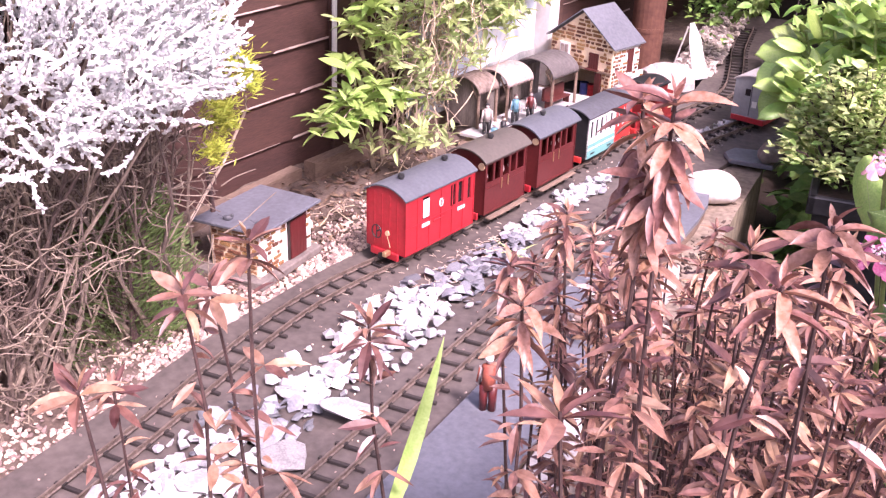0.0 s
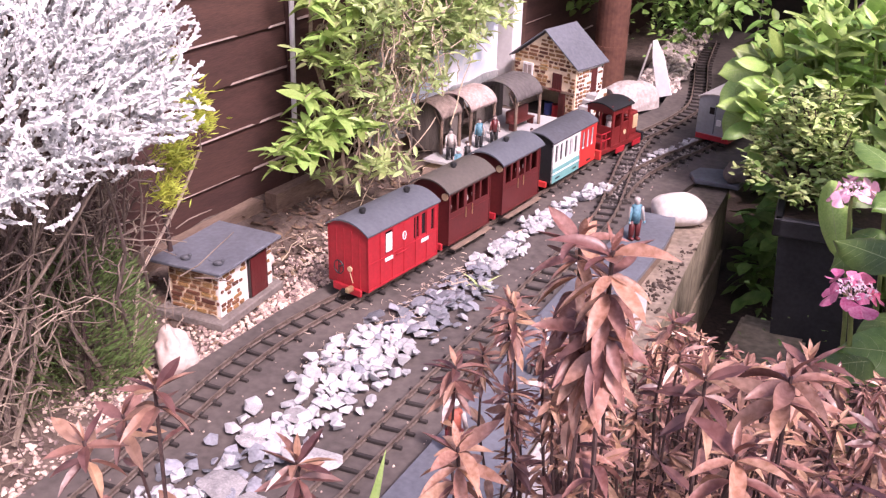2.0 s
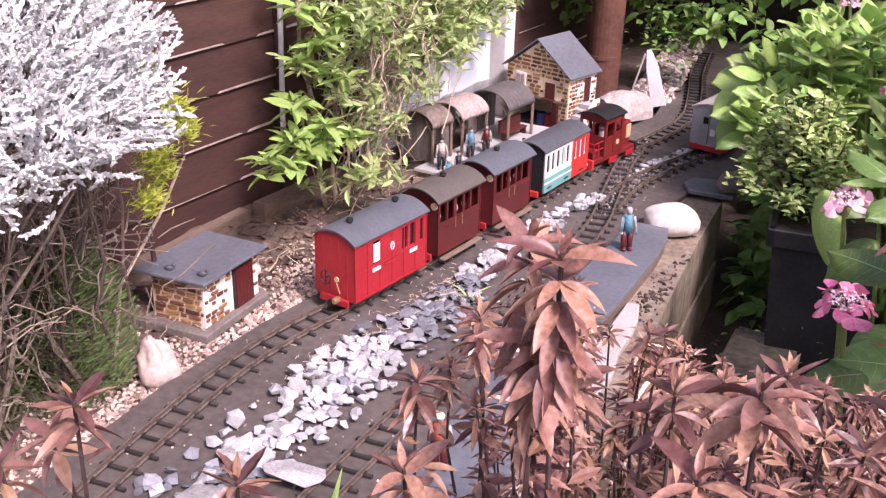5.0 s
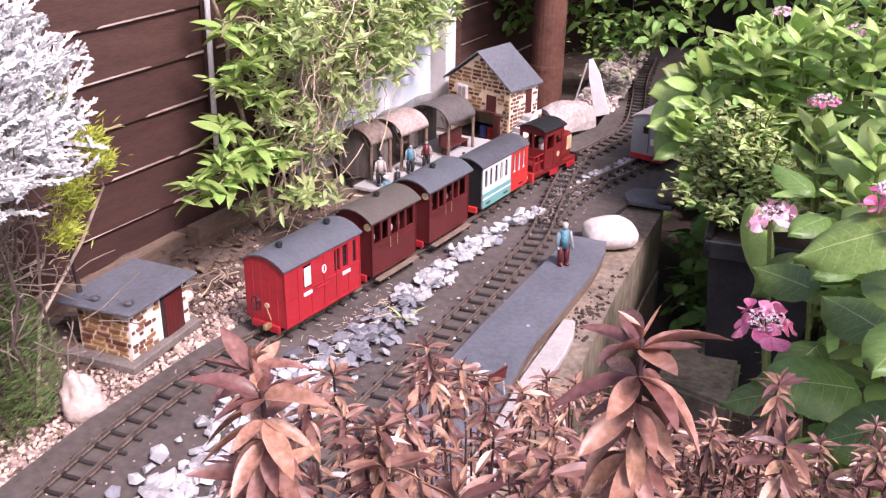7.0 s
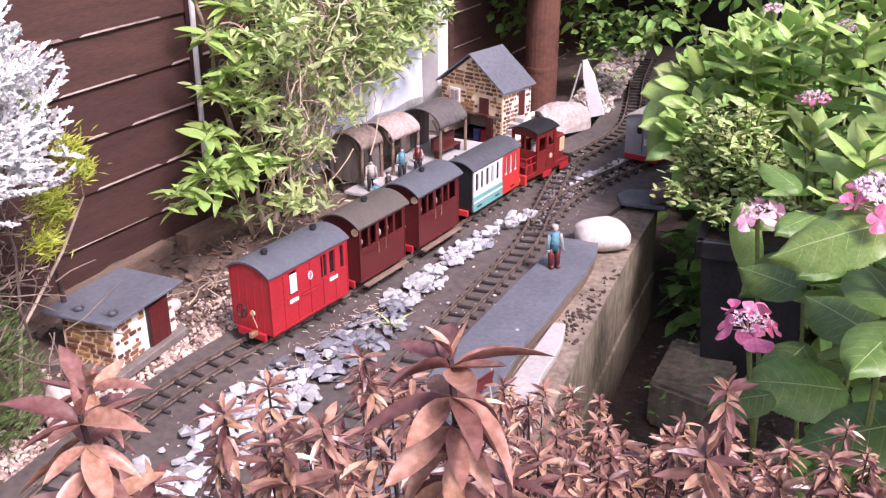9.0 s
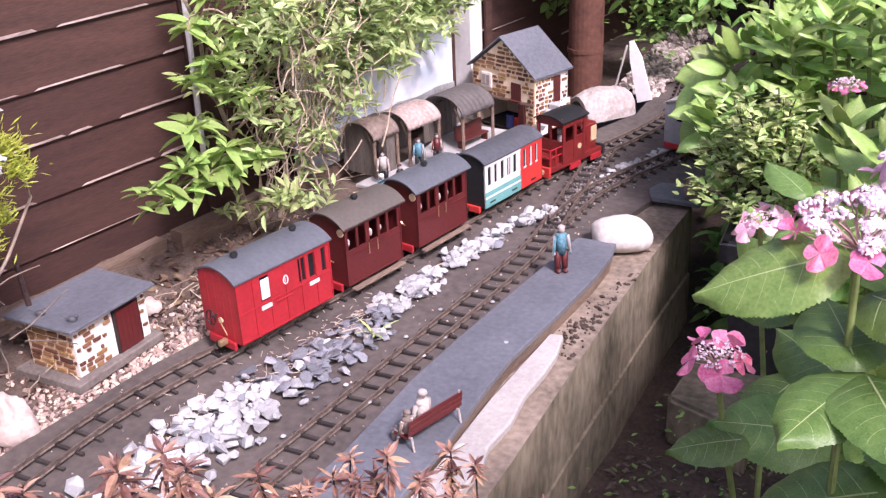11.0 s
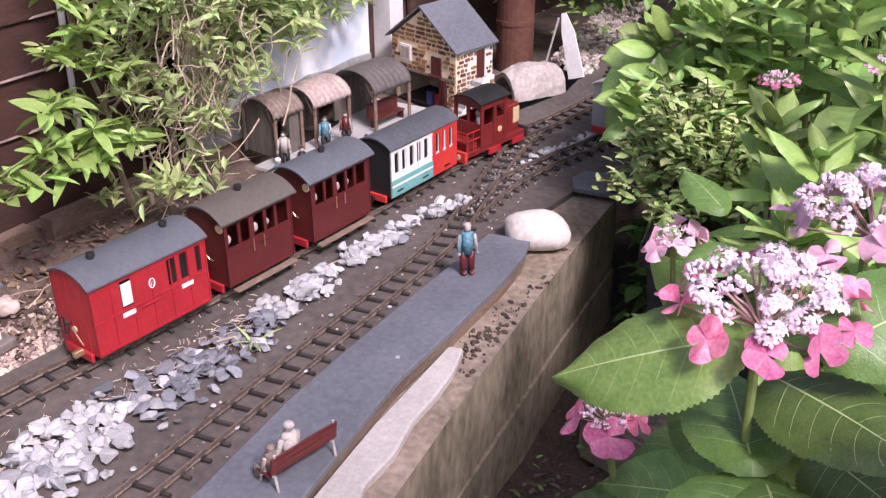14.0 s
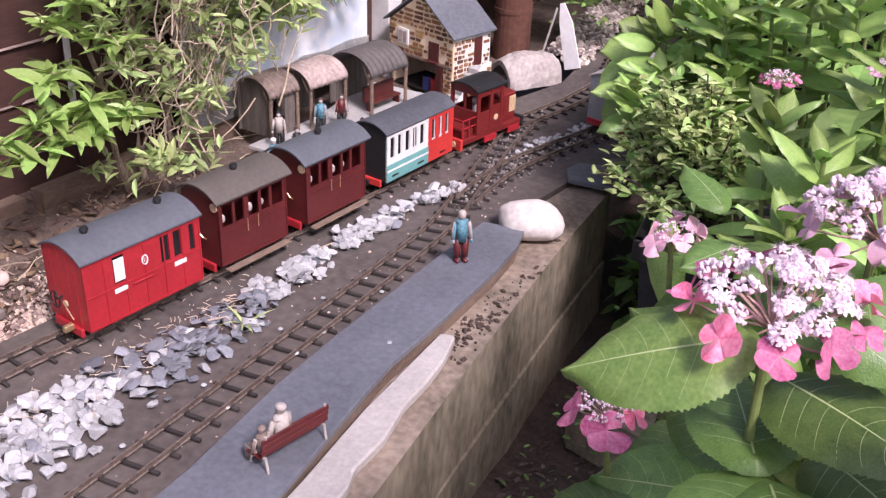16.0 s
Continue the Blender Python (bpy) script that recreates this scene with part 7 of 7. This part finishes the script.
def axis(t):
    return Vector((0.10 * math.sin(3.0 * t), t, 0.16 * t * t))


for k in range(4):
    stub(axis(k / 4), axis((k + 1.1) / 4) - axis(k / 4), 0.27, 0.056)
for k in range(15):
    t = 0.10 + 0.90 * k / 15
    a = k * 2.4
    stub(axis(t), (math.cos(a), 1.2, math.sin(a)), 0.115, 0.036)
TWIG = (V, F)
ms = []
C = Vector((-0.487, -0.41, 0.485))
R = Vector((0.255, 0.325, 0.255))
for k in range(6200):
    d = Vector((q.gauss(0, 1), q.gauss(0, 1), q.gauss(0, 1))).normalized()
    if d.z < -0.36 + 0.12 * noise.noise(d * 4):
        continue
    f = q.uniform(0.70, 1.0) * (1 + 0.16 * noise.noise(d * 3))
    o = C + Vector((d.x * R.x, d.y * R.y, d.z * R.z)) * f
    dd = d * 0.6 + Vector((q.uniform(-0.7, 0.7), q.uniform(-0.7, 0.7), q.uniform(-0.1, 1.1)))
    ms.append(inv @ aim(o, dd, q.uniform(0, 360), q.uniform(0.034, 0.066)))
mass("silver_shoot", [TWIG], ms, SILVER, sb, "silvery white felted shoots", "stuff")
bm = bmesh.new()
for k in range(150):
    a, e = q.uniform(0, 6.28), q.uniform(-0.35, 0.9)
    tip = C + Vector((R.x * 0.85 * math.cos(a) * math.cos(e), R.y * 0.85 * math.sin(a) * math.cos(e), R.z * 0.8 * math.sin(e)))
    foot = Vector((C.x + q.uniform(-0.12, 0.06), C.y + q.uniform(-0.2, 0.26), -0.01))
    tube(bm, [inv @ p for p in bent(foot, tip, q.uniform(-0.03, 0.05), 6, 0.012, q)], q.uniform(0.0015, 0.005), 0.0012, 5)
for k in range(520):
    o = C + Vector((q.uniform(-0.16, 0.14), q.uniform(-0.40, 0.27), 0)) 
    o.z = q.uniform(0.12, 0.33)
    b = o + Vector((q.uniform(-0.05, 0.07), q.uniform(-0.09, 0.09), q.uniform(-0.07, 0.07)))
    tube(bm, [inv @ p for p in bent(o, b, q.uniform(-0.02, 0.02), 3, 0.006, q)], 0.0014, 0.0008, 4)
for k in range(3400):
    o = Vector((q.uniform(-0.64, -0.36), q.uniform(-0.85, -0.17), q.uniform(0.0, 0.42)))
    if o.x > -0.53 and o.z < 0.22 and -0.42 < o.y < -0.1:
        continue
    b = o + Vector((q.uniform(-0.04, 0.05), q.uniform(-0.05, 0.05), q.uniform(-0.04, 0.05)))
    tube(bm, [inv @ p for p in bent(o, b, q.uniform(-0.016, 0.016), 3, 0.008, q)], 0.0014, 0.0008, 4)
tagged(part("woody_stem", bm, DEADTWIG, sb, "tangle of dry woody stems"), kind="stuff")
bm = bmesh.new()
tube(bm, [inv @ Vector(p) for p in ((-0.43, -0.215, 0.0), (-0.42, -0.19, 0.15), (-0.405, -0.10, 0.25), (-0.40, -0.045, 0.325), (-0.395, -0.05, 0.35))], 0.0032, 0.0018, 6)
part("dry_stalk", bm, STRAWPALE, sb, "pale dry bare stalk")
NEEDLE = [leaf_verts(1.0, 0.16, 0.2, 0.1, 2)]
ms = []
for c, n, s in (((-0.385, -0.065, 0.392), 170, 0.014), ((-0.375, -0.055, 0.360), 120, 0.011), ((-0.39, -0.11, 0.325), 200, 0.016), ((-0.40, -0.09, 0.295), 120, 0.012), ((-0.39, -0.13, 0.265), 170, 0.013), ((-0.38, -0.125, 0.475), 50, 0.008)):
    for k in range(2 * n):
        o = Vector(c) + Vector((0.016, -0.03, 0.026)) + Vector((q.gauss(0, s * 0.7), q.gauss(0, s), q.gauss(0, s * 0.8)))
        ms.append(aim(o, (q.uniform(-0.3, 1), q.uniform(-0.5, 1), q.uniform(-0.2, 0.9)), q.uniform(0, 90), q.uniform(0.011, 0.020)))
mass("lime_sprigs", NEEDLE, ms, LIME, None, "bright lime green needle sprigs beside the silver bush", "stuff")
co = thing("dwarf_conifer", "dark green feathery dwarf conifer", "conifer", pose(-0.44, -0.30, -0.01))
inv = co.matrix_basis.inverted()
bm = bmesh.new()
tube(bm, [(0, 0, 0), (0.005, 0, 0.1), (0, 0.01, 0.22)], 0.006, 0.002, 6)
part("trunk", bm, STEMBROWN, co)
bm = bmesh.new()
for k in range(40):
    z = q.uniform(0.02, 0.2)
    a = q.uniform(0, 6.28)
    tube(bm, [(0, 0, z), (0.06 * math.cos(a), 0.06 * math.sin(a), z + 0.03)], 0.0015, 0.0008, 4)
tagged(part("branch", bm, STEMBROWN, co), kind="stuff")
ms = []
for k in range(5200):
    z = q.uniform(0.0, 0.24)
    r = (0.085 - 0.20 * abs(z - 0.09)) * math.sqrt(q.random())
    a = q.uniform(0, 6.28)
    ms.append(aim((r * 0.8 * math.cos(a), r * 1.7 * math.sin(a), z), (math.cos(a), math.sin(a), q.uniform(0.3, 1.4)), q.uniform(0, 90), q.uniform(0.009, 0.021)))
mass("needles", NEEDLE, ms, CONIFER, co, "", "stuff")

# -- one green blade beside the bronze shrub --
gb = thing("green_shoot", "single narrow fresh green blade beside the bronze shrub", "grass", pose(0.470, -0.99, -0.30))
bm = bmesh.new()
tube(bm, [(0, 0, 0), (0.002, 0.01, 0.4), (0.004, 0.03, 0.82)], 0.002, 0.0012, 6)
part("stalk", bm, STEMGREEN, gb)
part("blade", leaf_mesh("blade", LEAFGREEN, 1.0, 0.085, 0.4, 0.12, 8, 0.7), None, gb).matrix_basis = aim((0.004, 0.03, 0.82), (0.006, 0.62, 0.75), 50, 0.10)

# -- small plants on the layout --
def tuft(label, x, y, z, n, l, material, q):
    t = thing("grass_tuft", label, "plant", pose(x, y, z))
    for k in range(n):
        a = q.uniform(0, 6.28)
        me = GT[material][k % 2]
        part("blade", me, None, t).matrix_basis = aim((0, 0, 0), (math.cos(a), math.sin(a), q.uniform(0.25, 1.8)), 0, l * q.uniform(0.6, 1.1))


GT = {m_: [leaf_mesh("blade", m_, 1.0, 0.12, 0.4, c, 6, 0.6) for c in (0.3, 0.6)] for m_ in (LEAFYELLOW, LEAFGREEN)}
tuft("small yellow-green tuft among the chippings", -0.055, 0.30, 0.004, 9, 0.05, LEAFYELLOW, q)
tuft("grass tuft in the soil behind the platform", -0.41, 0.42, 0.0, 11, 0.062, LEAFGREEN, q)
bm = bmesh.new()
for k in range(70):
    y = q.uniform(-0.5, 0.95)
    a = Vector((q.uniform(-0.62, -0.36), y, 0.0))
    a.z = max(0.0, soil_height(a.x, a.y)) + 0.004
    b = a + Vector((q.uniform(-0.05, 0.05), q.uniform(-0.08, 0.08), q.uniform(0, 0.02)))
    tube(bm, bent(a, b, 0.003, 3, 0.005, q), 0.0016, 0.001, 4)
tagged(part("fallen_twigs", bm, STRAW), "fallen dry twigs on the soil", "twigs", kind="stuff")
bm = bmesh.new()
tube(bm, [(-0.115, 0.53, 0.003), (-0.105, 0.57, 0.005), (-0.098, 0.605, 0.003)], 0.0016, 0.001, 5)
tube(bm, [(-0.10, 0.27, 0.016), (-0.075, 0.285, 0.024), (-0.05, 0.275, 0.016)], 0.0014, 0.001, 5)
for k in range(300):
    y = q.uniform(-0.1, 0.42)
    c, w = strip_at(y)
    a = Vector((c + w * q.gauss(-0.55, 0.4), y, q.uniform(0.002, 0.016)))
    tube(bm, bent(a, a + Vector((q.uniform(-0.014, 0.014), q.uniform(-0.014, 0.014), q.uniform(-0.002, 0.005))), 0.0, 2, 0.001, q), 0.0008, 0.0005, 4)
tagged(part("straw", bm, STRAWPALE), "bits of pale straw on the felt", "straw", kind="stuff")
